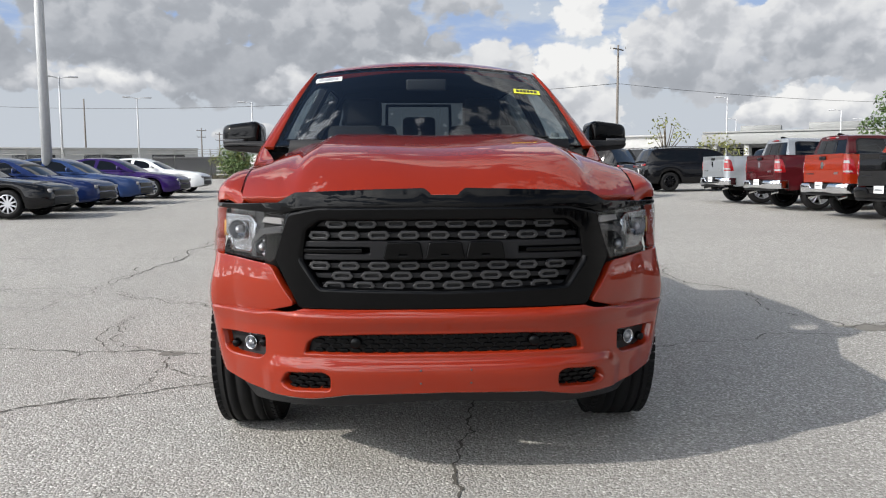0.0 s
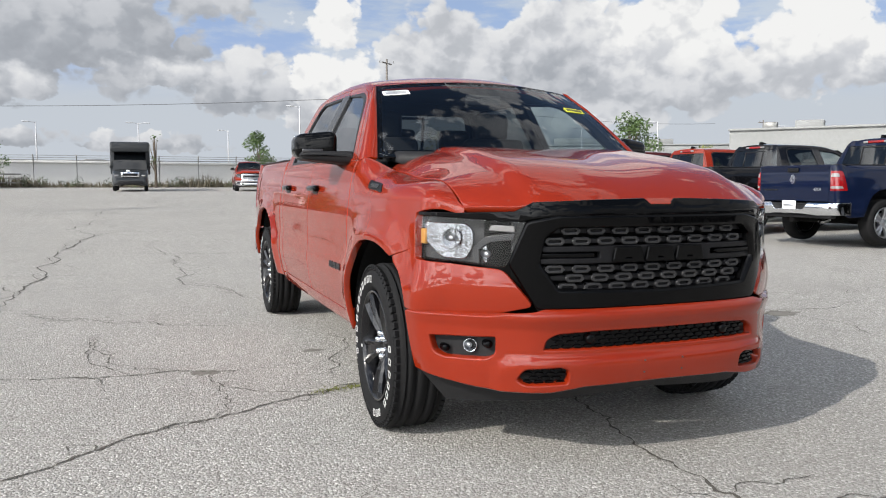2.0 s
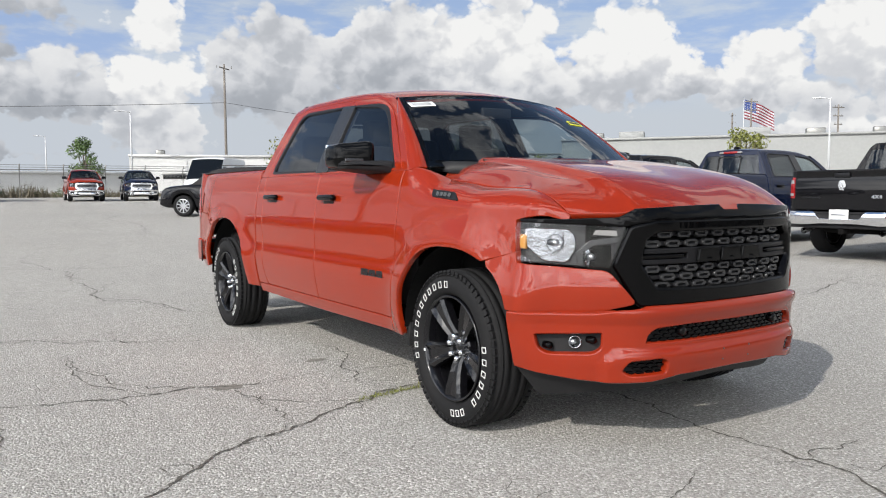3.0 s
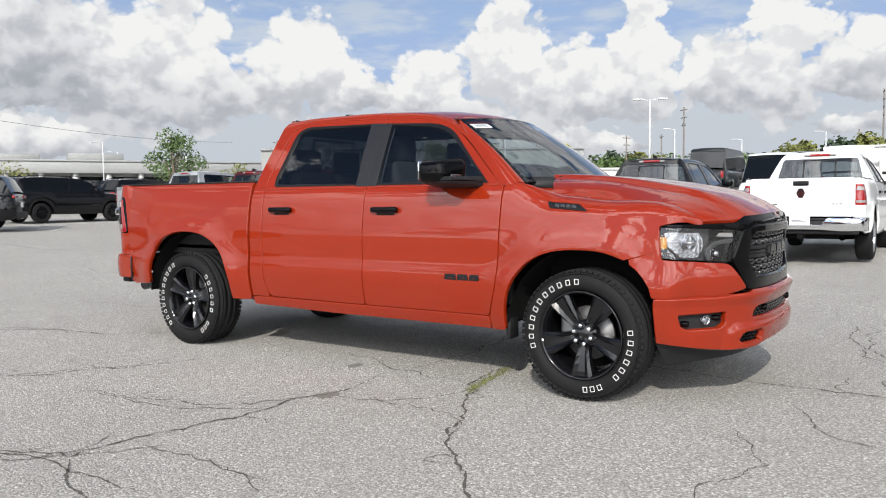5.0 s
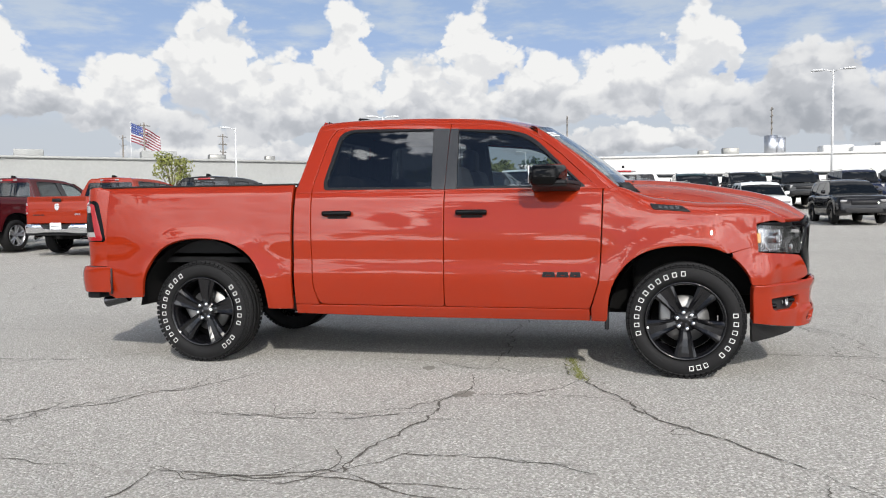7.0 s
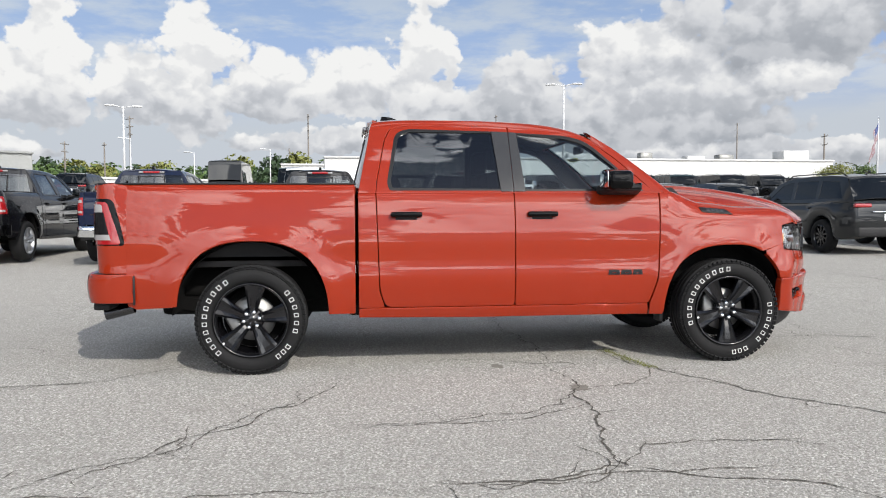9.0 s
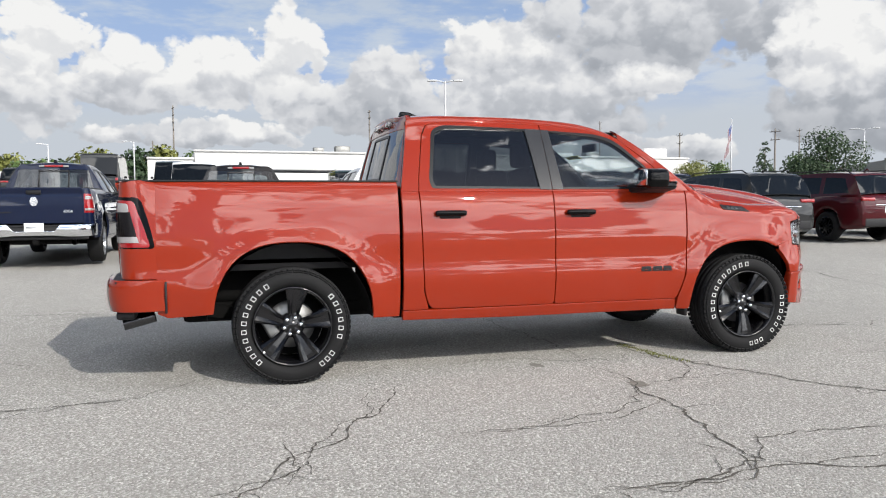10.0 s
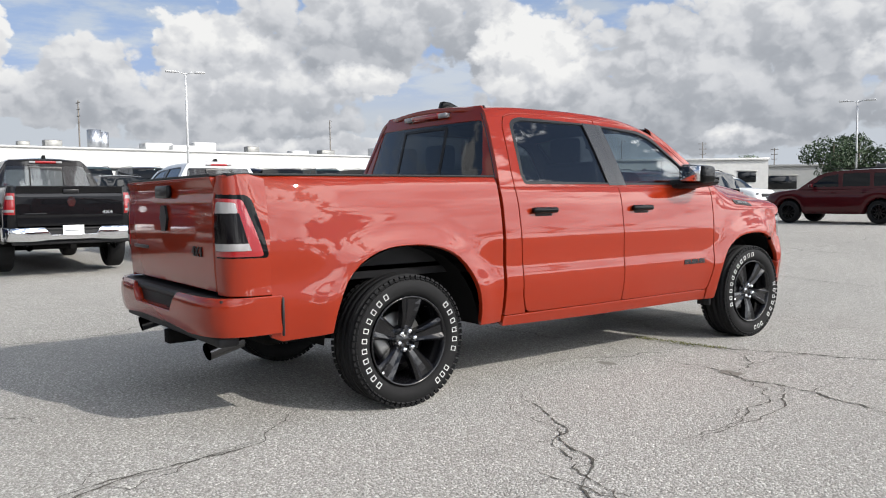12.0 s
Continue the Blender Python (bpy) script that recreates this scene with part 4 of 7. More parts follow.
        hl = rounded([(s * U(0.592), 1.036), (s * NOSE.u_at_y(-0.462), 1.060), (s * (NOSE.u_at_y(-0.476)), 0.884), (s * U(0.655), 0.855)], (0.01, 0.03, 0.03, 0.02))

        def at_depth(d, f=0.0):
            def g(u, z):
                x, y = nose_at(u, z)
                nx, ny = inward(u)
                return (x + nx * d, y + ny * d, z)
            return g
        lamp_o = sheet("head_lamp", hl, at_depth(0.060), (s, -0.8, 0), LAMP_GREY, t, (), 0.05, 0.0)
        cover = sheet("lens_cover", hl, nose, (s, -0.8, 0), LENS, lamp_o, (), 0.05, 0.006, 0.002)
        cover.visible_shadow = False
        Y = NOSE.u_at_y
        fold = lambda d: (lambda u, z: at_depth(d + 0.014 * abs((u / 0.026) % 1.0 - 0.5))(u, z))
        sheet("reflector", rounded([(s * U(0.800), 0.880), (s * U(0.862), 0.884), (s * Y(-0.515), 0.960), (s * Y(-0.505), 1.030), (s * U(0.790), 1.022), (s * U(0.772), 0.950)], 0.02), fold(0.040), (s * 0.4, -1, 0), REFLECTOR, lamp_o, (), 0.013, 0.01)
        sheet("reflector", rounded([(s * U(0.672), 0.868), (s * U(0.735), 0.868), (s * U(0.748), 0.925), (s * U(0.715), 0.952), (s * U(0.668), 0.945)], 0.012), fold(0.038), (s * 0.4, -1, 0), REFLECTOR, lamp_o, (), 0.013, 0.01)
        for ux, zz, r, dd in ((0.818, 0.968, 0.040, 0.040), (0.706, 0.905, 0.024, 0.034)):
            x, y = NOSE.at(U(ux))
            bm = lathe([(r, -0.012), (r * 0.93, 0.012), (r * 0.6, 0.045), (r * 0.25, 0.06), (0.0, 0.062)], 20, "y")
            bmesh.ops.rotate(bm, cent=(0, 0, 0), matrix=Matrix.Rotation(s * radians(22), 3, "Z"), verts=bm.verts)
            bmesh.ops.translate(bm, vec=(s * ux, y + dd, zz), verts=bm.verts)
            part("reflector_bowl", bm, REFLECTOR, lamp_o)
            bm = lathe([(0.0, -0.03), (0.012, -0.026), (0.016, -0.01), (0.016, 0.05)], 10, "y")
            bmesh.ops.translate(bm, vec=(s * ux, y + dd + 0.01, zz), verts=bm.verts)
            part("bulb", bm, ALLOY, lamp_o)
        sheet("lamp_strip", [(s * U(0.63), 1.000), (s * U(0.715), 1.006), (s * U(0.705), 1.022), (s * U(0.635), 1.018)], at_depth(0.020), (s * 0.4, -1, 0), TAIL_CLEAR, lamp_o, (), 0.05, 0.01)
        sheet("lamp_amber", [(s * Y(-0.512), 0.940), (s * Y(-0.476), 0.940), (s * Y(-0.470), 1.000), (s * Y(-0.510), 1.000)], at_depth(0.034), (s * 0.6, -1, 0), AMBER, lamp_o, (), 0.05, 0.01)
        sheet("lamp_divider", [(s * U(0.748), 0.868), (s * U(0.764), 0.868), (s * U(0.768), 0.925), (s * U(0.725), 0.975), (s * U(0.63), 0.990), (s * U(0.635), 0.968), (s * U(0.712), 0.958), (s * U(0.752), 0.925)], at_depth(0.018), (s * 0.4, -1, 0), LAMP_GREY, lamp_o, (), 0.03, 0.03)
        # painted panel under the head lamp
        foot = [(s * Y(p[0]), p[1]) for p in front_arch[::-1] if p[0] < 0 and 0.665 < p[1] < 0.850]
        pod = rounded([(s * U(0.665), 0.842), (s * Y(-0.470), 0.872), (s * Y(-0.4675), 0.9222), (s * Y(y_cut + 0.001), 0.8695)] + foot + [(s * Y(-0.432), 0.655), (s * U(0.72), 0.655), (s * U(0.565), 0.698)], [0.03, 0.012, 0.003, 0] + [0] * len(foot) + [0.01, 0.03, 0.02])

        def pod_surf(u, z):
            x, y = nose_at(u, z)
            b = 0.016 * math.sin(math.pi * min(1, max(0, (z - 0.64) / 0.23))) * (1 - smoothstep(-0.60, -0.46, y))
            return (x + math.copysign(b * 0.5, x), y - b, z)
        sheet("front_corner_panel", pod, pod_surf, (s, -0.7, 0), body, t, (), min(st, 0.04), 0.03)

    # upper grille band
    U = NOSE.u_of

    def band(u, z):
        x, y = nose_at(u, z)
        return (x, y - 0.004 + 0.30 * max(0.0, z - 1.08), z)
    half_top = [(0.928, 1.074), (0.80, 1.072), (0.63, 1.080), (0.56, 1.118), (0.30, 1.128), (0.078, 1.133), (0.048, 1.110)]
    half_low = [(0.0, 1.066), (0.48, 1.066), (0.56, 1.056), (0.61, 1.044), (0.80, 1.056), (0.928, 1.066)]
    o = [(U(-x), z) for x, z in half_top] + [(U(x), z) for x, z in half_top[::-1]] + [(U(x), z) for x, z in half_low[::-1]] + [(U(-x), z) for x, z in half_low[1:]]
    g = new("grille")
    g.parent = t
    tagged(g, "gloss black grille with rows of hexagon links")
    sheet("grille_band", o, band, (0, -1, 0), GLOSS_BLACK, g, (), 0.05, 0.03)
    fo = [(0.0, 1.056), (0.47, 1.056), (0.585, 1.032), (0.642, 0.872), (0.545, 0.692), (0.0, 0.690)]
    fi = [(0.0, 1.030), (0.47, 1.030), (0.535, 0.985), (0.555, 0.868), (0.475, 0.752), (0.0, 0.740)]

    def both(h):
        return [(U(x), z) for x, z in h] + [(U(-x), z) for x, z in h[::-1][1:-1]]

    def deep(d):
        def f(u, z):
            x, y = NOSE.at(u)
            return (x, y + d, z)
        return f
    sheet("grille_frame", rounded(both(fo), 0.015), deep(-0.012), (0, -1, 0), GLOSS_BLACK if not chrome else CHROME, g, (rounded(both(fi), 0.02),), 0.04, 0.06, 0.016)
    sheet("grille_back", both(fo), deep(0.075), (0, -1, 0), UNDER, g, (), 0.1, 0.0)
    # name bar with two C-shaped ends
    bar = rounded([(U(-0.57), 0.872), (U(0.57), 0.872), (U(0.56), 0.936), (U(-0.56), 0.936)], 0.01)
    sheet("name_bar", bar, deep(0.012), (0, -1, 0), SATIN_BLACK, g, tuple(rounded([(U(q * 0.55), 0.888), (U(q * 0.275), 0.888), (U(q * 0.275), 0.920), (U(q * 0.55), 0.920)], 0.01) for q in (-1, 1)), 0.05, 0.03)
    for q in (-1, 1):
        sheet("bar_insert", [(U(q * 0.55), 0.899), (U(q * 0.31), 0.899), (U(q * 0.31), 0.908), (U(q * 0.55), 0.908)], deep(0.006), (0, -1, 0), GLOSS_BLACK, g, (), 0.05, 0.02)
    for b0, b1 in ((-0.225, -0.085), (-0.068, 0.070), (0.083, 0.222)):
        o = rounded([(U(b0), 0.876), (U(b1), 0.876), (U(b1 - 0.012), 0.932), (U(b0 + 0.012), 0.932)], 0.008)
        sheet("grille_emblem", o, deep(-0.006), (0, -1, 0), GLOSS_BLACK, g, ([(U(b0 + 0.05), 0.884), (U(b1 - 0.05), 0.884), (U(b1 - 0.055), 0.895), (U(b0 + 0.055), 0.895)],), 0.03, 0.02, 0.005)
    if fine:
        for zr, xm, ph in ((1.003, 0.52, 0), (0.960, 0.53, 1), (0.846, 0.53, 1), (0.808, 0.50, 0), (0.770, 0.475, 1)):
            k = 0
            x = -xm
            sheet("grille_slat", [(U(-xm), zr - 0.008), (U(xm), zr - 0.008), (U(xm), zr + 0.008), (U(-xm), zr + 0.008)], deep(0.034), (0, -1, 0), SATIN_BLACK, g, (), 0.06, 0.02, 0.002)
            x = -xm + (0.02 if ph else 0.075)
            while x + 0.075 < xm:
                link = [(U(x), zr), (U(x + 0.012), zr + 0.0135), (U(x + 0.068), zr + 0.0135), (U(x + 0.080), zr), (U(x + 0.068), zr - 0.0135), (U(x + 0.012), zr - 0.0135)]
                hole = [(U(x + 0.010), zr), (U(x + 0.017), zr + 0.0080), (U(x + 0.063), zr + 0.0080), (U(x + 0.070), zr), (U(x + 0.063), zr - 0.0080), (U(x + 0.017), zr - 0.0080)]
                sheet("grille_link", link, deep(0.018), (0, -1, 0), PILLAR, g, (hole,), 0.05, 0.03, 0.0035)
                x += 0.112
    else:
        for zr in (1.003, 0.960, 0.846, 0.808, 0.770):
            sheet("grille_slat", [(U(-0.5), zr - 0.012), (U(0.5), zr - 0.012), (U(0.5), zr + 0.012), (U(-0.5), zr + 0.012)], deep(0.03), (0, -1, 0), ALLOY if chrome else SATIN_BLACK, g, (), 0.2, 0.02)

    # front bumper
    boff = Soft(0.005, (0.32, 0.004), (0.38, 0.012), (0.44, 0.022), (0.55, 0.026), (0.605, 0.030), (0.640, 0.047), (0.664, 0.050), (0.682, 0.036), (0.694, 0.014))
    ub = NOSE.u_at_y(-0.425)

    def bump(u, z):
        x, y = nose_at(u, z, 0.6)
        d = boff(z)
        a = abs(x)
        d += 0.020 * (1 - smoothstep(0.055, 0.10, math.hypot(max(0.0, a - 0.615), max(0.0, z - 0.405))))
        side = smoothstep(0.6, 0.97, a)
        return (x + math.copysign(d * side * 0.22, x), y - d * (1 - 0.4 * side), z)
    lower = [(0.0, 0.378), (0.36, 0.371), (0.50, 0.350), (0.68, 0.347), (0.78, 0.358), (0.88, 0.378)]
    upper = [(0.0, 0.688), (0.53, 0.688), (0.575, 0.676), (0.73, 0.648)]
    bo = [(-ub, 0.640), (-ub + 0.02, 0.39)] + [(U(-x), z) for x, z in lower[::-1]] + [(U(x), z) for x, z in lower[1:]] + [(ub - 0.02, 0.39), (ub, 0.640)] + [(U(x), z) for x, z in upper[::-1]] + [(U(-x), z) for x, z in upper[1:]]
    slot = rounded([(U(-0.540), 0.512), (U(0.540), 0.512), (U(0.525), 0.566), (U(0.48), 0.592), (U(0.30), 0.600), (U(-0.30), 0.600), (U(-0.48), 0.592), (U(-0.525), 0.566)], 0.02)
    holes = [slot]
    for q in (-1, 1):
        holes.append(rounded([(U(q * 0.690), 0.492), (U(q * 0.722), 0.464), (q * NOSE.u_at_y(-0.595), 0.458), (q * NOSE.u_at_y(-0.560), 0.480), (q * NOSE.u_at_y(-0.545), 0.560), (U(q * 0.690), 0.574)], 0.02))
        holes.append(rounded([(U(q * 0.425), 0.372), (U(q * 0.60), 0.364), (U(q * 0.640), 0.392), (U(q * 0.61), 0.448), (U(q * 0.46), 0.458), (U(q * 0.425), 0.440)], 0.025))
    fb = sheet("front_bumper", bo, bump, (0, -1, 0), trim, t, tuple(holes), 0.022 if fine else 0.05, 0.05, 0.009)

    def sunk(d):
        def f(u, z):
            x, y, zz = bump(u, z)
            nx, ny = inward(u)
            return (x + nx * d, y + ny * d, zz)
        return f
    sheet("lower_grille", slot, sunk(0.035), (0, -1, 0), SATIN_BLACK, fb, (), 0.06, 0.01)
    for h in holes[1:]:
        sheet("bumper_recess", h, sunk(0.045), (0, -1, 0), PLASTIC, fb, (), 0.06, 0.01)
    if fine:
        for zr, ph in ((0.528, 0), (0.546, 1), (0.564, 0), (0.582, 1)):
            x = -0.50 + 0.02 * ph
            while x < 0.47:
                o = [(U(x), zr), (U(x + 0.008), zr + 0.006), (U(x + 0.030), zr + 0.006), (U(x + 0.038), zr), (U(x + 0.030), zr - 0.006), (U(x + 0.008), zr - 0.006)]
                sheet("mesh_link", o, sunk(0.022), (0, -1, 0), GLOSS_BLACK, fb, (), 0.05, 0.01, 0.002)
                x += 0.048
        for q in (-1, 1):
            for k, zr in enumerate((0.382, 0.400, 0.418, 0.436)):
                xs = 0.437 + 0.02 * (k % 2)
                while xs < 0.585:
                    sheet("hook_slat", [(U(q * xs), zr), (U(q * (xs + 0.008)), zr + 0.005), (U(q * (xs + 0.030)), zr + 0.005), (U(q * (xs + 0.038)), zr), (U(q * (xs + 0.030)), zr - 0.005), (U(q * (xs + 0.008)), zr - 0.005)], sunk(0.028), (0, -1, 0), GLOSS_BLACK, fb, (), 0.05, 0.01, 0.002)
                    xs += 0.047
            x, y, _ = bump(U(q * 0.335), 0.56)
            bm = lathe([(0.0, -0.004), (0.017, -0.004), (0.021, 0.002), (0.021, 0.03)], 20, "y")
            bmesh.ops.translate(bm, vec=(x, y + 0.006, 0.562), verts=bm.verts)
            part("parking_sensor", bm, GLOSS_BLACK, fb)
            x, y, _ = bump(U(q * 0.775), 0.52)
            bm = lathe([(0.029, -0.004), (0.027, -0.006), (0.025, 0.004), (0.017, 0.020), (0.006, 0.028), (0.0, 0.028)], 24, "y")
            bmesh.ops.rotate(bm, cent=(0, 0, 0), matrix=Matrix.Rotation(q * radians(30), 3, "Z"), verts=bm.verts)
            bmesh.ops.translate(bm, vec=(x - q * 0.012, y + 0.026, 0.520), verts=bm.verts)
            fog = part("fog_lamp", bm, REFLECTOR, fb, "round fog lamp with bright reflector")
            bm = lathe([(0.0, -0.006), (0.010, -0.004), (0.012, 0.02)], 10, "y")
            bmesh.ops.translate(bm, vec=(x - q * 0.012, y + 0.030, 0.520), verts=bm.verts)
            part("fog_bulb", bm, ALLOY, fog)
            for ux, zz in ((0.715, 0.530), (0.845, 0.500)):
                x, y, _ = bump(U(q * ux), zz)
                bm = lathe([(0.0, -0.004), (0.013, -0.004), (0.017, 0.002), (0.017, 0.04)], 16, "y")
                bmesh.ops.translate(bm, vec=(x - q * 0.01, y + 0.02, zz), verts=bm.verts)
                part("parking_sensor", bm, GLOSS_BLACK, fb)
            for zz in (0.412, 0.462):
                x, y, _ = bump(U(q * 0.094), zz)
                bm = lathe([(0.0, -0.002), (0.004, -0.002), (0.005, 0.004)], 10, "y")
                bmesh.ops.translate(bm, vec=(x, y, zz), verts=bm.verts)
                part("plate_bolt", bm, INK, fb)
    # black air dam
    def dam(u, v):
        x, y = NOSE.at(u)
        q = (0.385 - v) / 0.15
        return (x * (0.968 - 0.05 * q), y + 0.025 + 0.10 * q, v)
    do = [(-ub + 0.03, 0.40), (U(-0.86), 0.236), (U(-0.60), 0.275), (U(0), 0.318), (U(0.60), 0.275), (U(0.86), 0.236), (ub - 0.03, 0.40), (U(0.70), 0.38), (U(0), 0.41), (U(-0.7), 0.38)]
    sheet("air_dam", do, dam, (0, -1, -0.3), PLASTIC, t, (), 0.06, 0.02)

    # tailgate
    def gate(x, z):
        return (x, 4.778 + 0.012 * (1 - ((z - 1.08) / 0.3) ** 2) + 0.018 * smoothstep(1.33, 1.375, z) - 0.010 * math.exp(-(((z - 1.30) / 0.02) ** 2)), z)
    tg = sheet("tailgate", rounded([(-0.778, 0.772), (0.778, 0.772), (0.778, 1.385), (-0.778, 1.385)], 0.02), gate, (0, 1, 0), body, t, (), min(st, 0.05), 0.05)
    part("tailgate_cap", block((1.55, 0.07, 0.014), (0, 4.762, 1.394), 0.005), PLASTIC if not chrome else body, tg)
    part("tailgate_handle", block((0.24, 0.03, 0.075), (0, 4.800, 1.315), 0.015), SATIN_BLACK, tg, "black tailgate handle")
    em = bmesh.new()
    bmesh.ops.create_circle(em, segments=6, radius=0.085, cap_ends=True)
    bmesh.ops.transform(em, matrix=Matrix.Translation((0, 4.792, 1.155)) @ Matrix.Rotation(radians(90), 4, "X") @ Matrix.Rotation(radians(90), 4, "Z") @ Matrix.Diagonal((1.05, 0.8, 1, 1)), verts=em.verts)
    ext = bmesh.ops.extrude_face_region(em, geom=em.faces[:])
    bmesh.ops.translate(em, vec=(0, 0.014, 0), verts=[v for v in ext["geom"] if isinstance(v, bmesh.types.BMVert)])
    bmesh.ops.recalc_face_normals(em, faces=em.faces)
    part("tailgate_emblem", em, CHROME if chrome else SATIN_BLACK, tg, smooth=False)
    badge = lettering("tailgate_badge", "4X4", 0.075, 0.006, ALLOY if chrome else SATIN_BLACK, tg)
    badge.matrix_local = Matrix.Translation((-0.54, 4.7925, 0.975)) @ Matrix.Rotation(math.pi, 4, "Z") @ Matrix.Rotation(radians(90), 4, "X") @ Matrix.Diagonal((1.25, 1, 1, 1))
    part("tailgate_strip", block((0.32, 0.010, 0.022), (0.52, 4.790, 0.965), 0.004), SATIN_BLACK, tg)

    # rear bumper, step pad, hitch and exhausts
    rb_off = Soft(0.008, (0.49, -0.03), (0.56, 0.0), (0.66, 0.012), (0.715, 0.008), (0.75, -0.012))

    def rbump(u, z):
        x, y = RBUMP.at(u)
        return (x, y + rb_off(z), z)
    re_ = RBUMP.end
    ru = RBUMP.u_of
    rbo = [(-re_, 0.548), (-re_, 0.742), (ru(-0.42), 0.746), (ru(-0.33), 0.625), (ru(0.33), 0.625), (ru(0.42), 0.746), (re_, 0.742), (re_, 0.548), (ru(0.6), 0.535), (ru(0.30), 0.56), (ru(-0.30), 0.56), (ru(-0.6), 0.535)]
    rbm = sheet("rear_bumper", rounded(rbo, 0.02), rbump, (0, 1, 0), trim, t, (), min(st, 0.05), 0.05, 0.006)
    pad = [(-0.94, 4.60), (-0.90, 4.80), (-0.80, 4.835), (-0.30, 4.86), (0.30, 4.86), (0.80, 4.835), (0.90, 4.80), (0.94, 4.60)]
    part("step_pad", bevelled(prism(pad, 0.705, 0.738, "z"), 0.006, 1), PLASTIC, rbm)
    part("plate_recess", block((0.84, 0.05, 0.20), (0, 4.815, 0.640), 0.012), PLASTIC, rbm)
    for s in (-1, 1):
        part("bumper_seam", block((0.012, 0.014, 0.21), (s * (RBUMP.at(re_)[0] - 0.002), 4.486, 0.632), 0.003, 1), PLASTIC, rbm)
    part("bumper_valance", block((1.72, 0.12, 0.06), (0, 4.745, 0.508), 0.02), PLASTIC, rbm)
    if chrome:
        plate = part("dealer_plate", block((0.31, 0.006, 0.155), (0, 4.872, 0.70), 0.002, 1), WHITE_TAG, rbm, "white paper plate with grey bars")
        part("plate_bar", block((0.24, 0.003, 0.03), (0, 4.877, 0.70), 0.001, 1), ALLOY, plate)
    part("hitch", block((0.09, 0.18, 0.085), (0, 4.72, 0.43), 0.01), UNDER, t, "black receiver hitch")
    for s in (-1, 1):
        part("exhaust_tip", tube([(s * 0.62, 4.58, 0.470), (s * 0.62, 4.66, 0.452), (s * 0.63, 4.785, 0.425)], [0.044, 0.047, 0.050], 16, False), CHROME if chrome else DARK_CHROME, t)

    # underbody, bed floor and cabin
    part("chassis", block((1.05, 4.9, 0.22), (0, 1.95, 0.50), 0.04), UNDER, t)
    part("floor_pan", block((1.82, 2.45, 0.12), (0, 1.75, 0.47), 0.04), UNDER, t)
    part("front_bulkhead", block((1.40, 1.10, 0.55), (0, -0.20, 0.83), 0.05), UNDER, t)
    part("rear_underbody", block((1.16, 1.0, 0.24), (0, 4.12, 0.66), 0.05), UNDER, t)
    part("bed_floor", block((1.62, 1.84, 0.05), (0, 3.82, 0.84), 0.01, 1), PLASTIC, t)
    part("bed_front_wall", block((1.66, 0.04, 0.54), (0, 2.925, 1.11), 0.01, 1), PLASTIC if chrome else body, t)
    part("axle", tube([(-0.80, WHEELBASE, AXLE_Z), (0.80, WHEELBASE, AXLE_Z)], 0.06, 10), UNDER, t)
    part("axle", tube([(-0.75, 0, AXLE_Z), (0.75, 0, AXLE_Z)], 0.05, 10), UNDER, t)
    for s in (-1, 1):
        part("inner_door_card", block((0.03, 2.28, 0.78), (s * 0.865, 1.66, 0.93), 0.01, 1), CABIN, t)
        if fine:
            part("leaf_spring", tube([(s * 0.52, 3.05, 0.52), (s * 0.52, WHEELBASE, 0.44), (s * 0.52, 4.3, 0.54)], [0.03, 0.04, 0.03], 8), UNDER, t)
    part("dashboard", block((1.55, 0.45, 0.34), (0, 0.78, 1.16), 0.08, 3), CABIN, t)
    part("cabin_back", block((1.60, 0.06, 0.40), (0, 2.78, 1.14), 0.02), CABIN, t)
    if fine:
        for sx in (-0.42, 0.42):
            seat_parts(t, sx, 1.32, 0.82)
        for sx in (-0.50, 0.0, 0.50):
            seat_parts(t, sx, 2.25, 0.76, 0.48)
        bm = bmesh.new()
        prev = None
        for k in range(25):
            a = 2 * math.pi * k / 24
            ring = []
            for q in range(6):
                b = 2 * math.pi * q / 6
                rr = 0.19 + 0.016 * math.cos(b)
                ring.append(bm.verts.new((rr * math.cos(a), 0.016 * math.sin(b), rr * math.sin(a))))
            if prev:
                for q in range(6):
                    bm.faces.new((prev[q], prev[(q + 1) % 6], ring[(q + 1) % 6], ring[q]))
            prev = ring
        bm = join(bm, block((0.36, 0.03, 0.05), (0, 0, 0), 0.01), block((0.10, 0.05, 0.12), (0, 0, 0), 0.02), block((0.04, 0.03, 0.19), (0, 0, -0.09), 0.01))
        bmesh.ops.transform(bm, matrix=Matrix.Translation((0.42, 1.10, 1.24)) @ Matrix.Rotation(radians(-22), 4, "X"), verts=bm.verts)
        part("steering_wheel", bm, CABIN, t)
        part("inside_mirror", block((0.24, 0.03, 0.07), (0, 0.93, 1.72), 0.02), CABIN, t)
        stick = lambda d: (lambda x, q: tuple(Vector(screen(x, q)) + Vector((0, -0.55, 0.83)) * d))
        ws_part = [o for o in t.children if o.name.startswith("windscreen")][0]
        sheet("paper_sticker", [(-0.655, 0.80), (-0.50, 0.80), (-0.50, 0.875), (-0.655, 0.875)], stick(0.004), (0, -1, 1), WHITE_TAG, ws_part, (), 0.08, 0.001, 0.0005, "white paper sticker")
        tag = sheet("yellow_tag", [(0.505, 0.60), (0.665, 0.60), (0.665, 0.665), (0.505, 0.665)], stick(0.004), (0, -1, 1), YELLOW_TAG, ws_part, (), 0.08, 0.001, 0.0005, "yellow stock tag with dark bars")
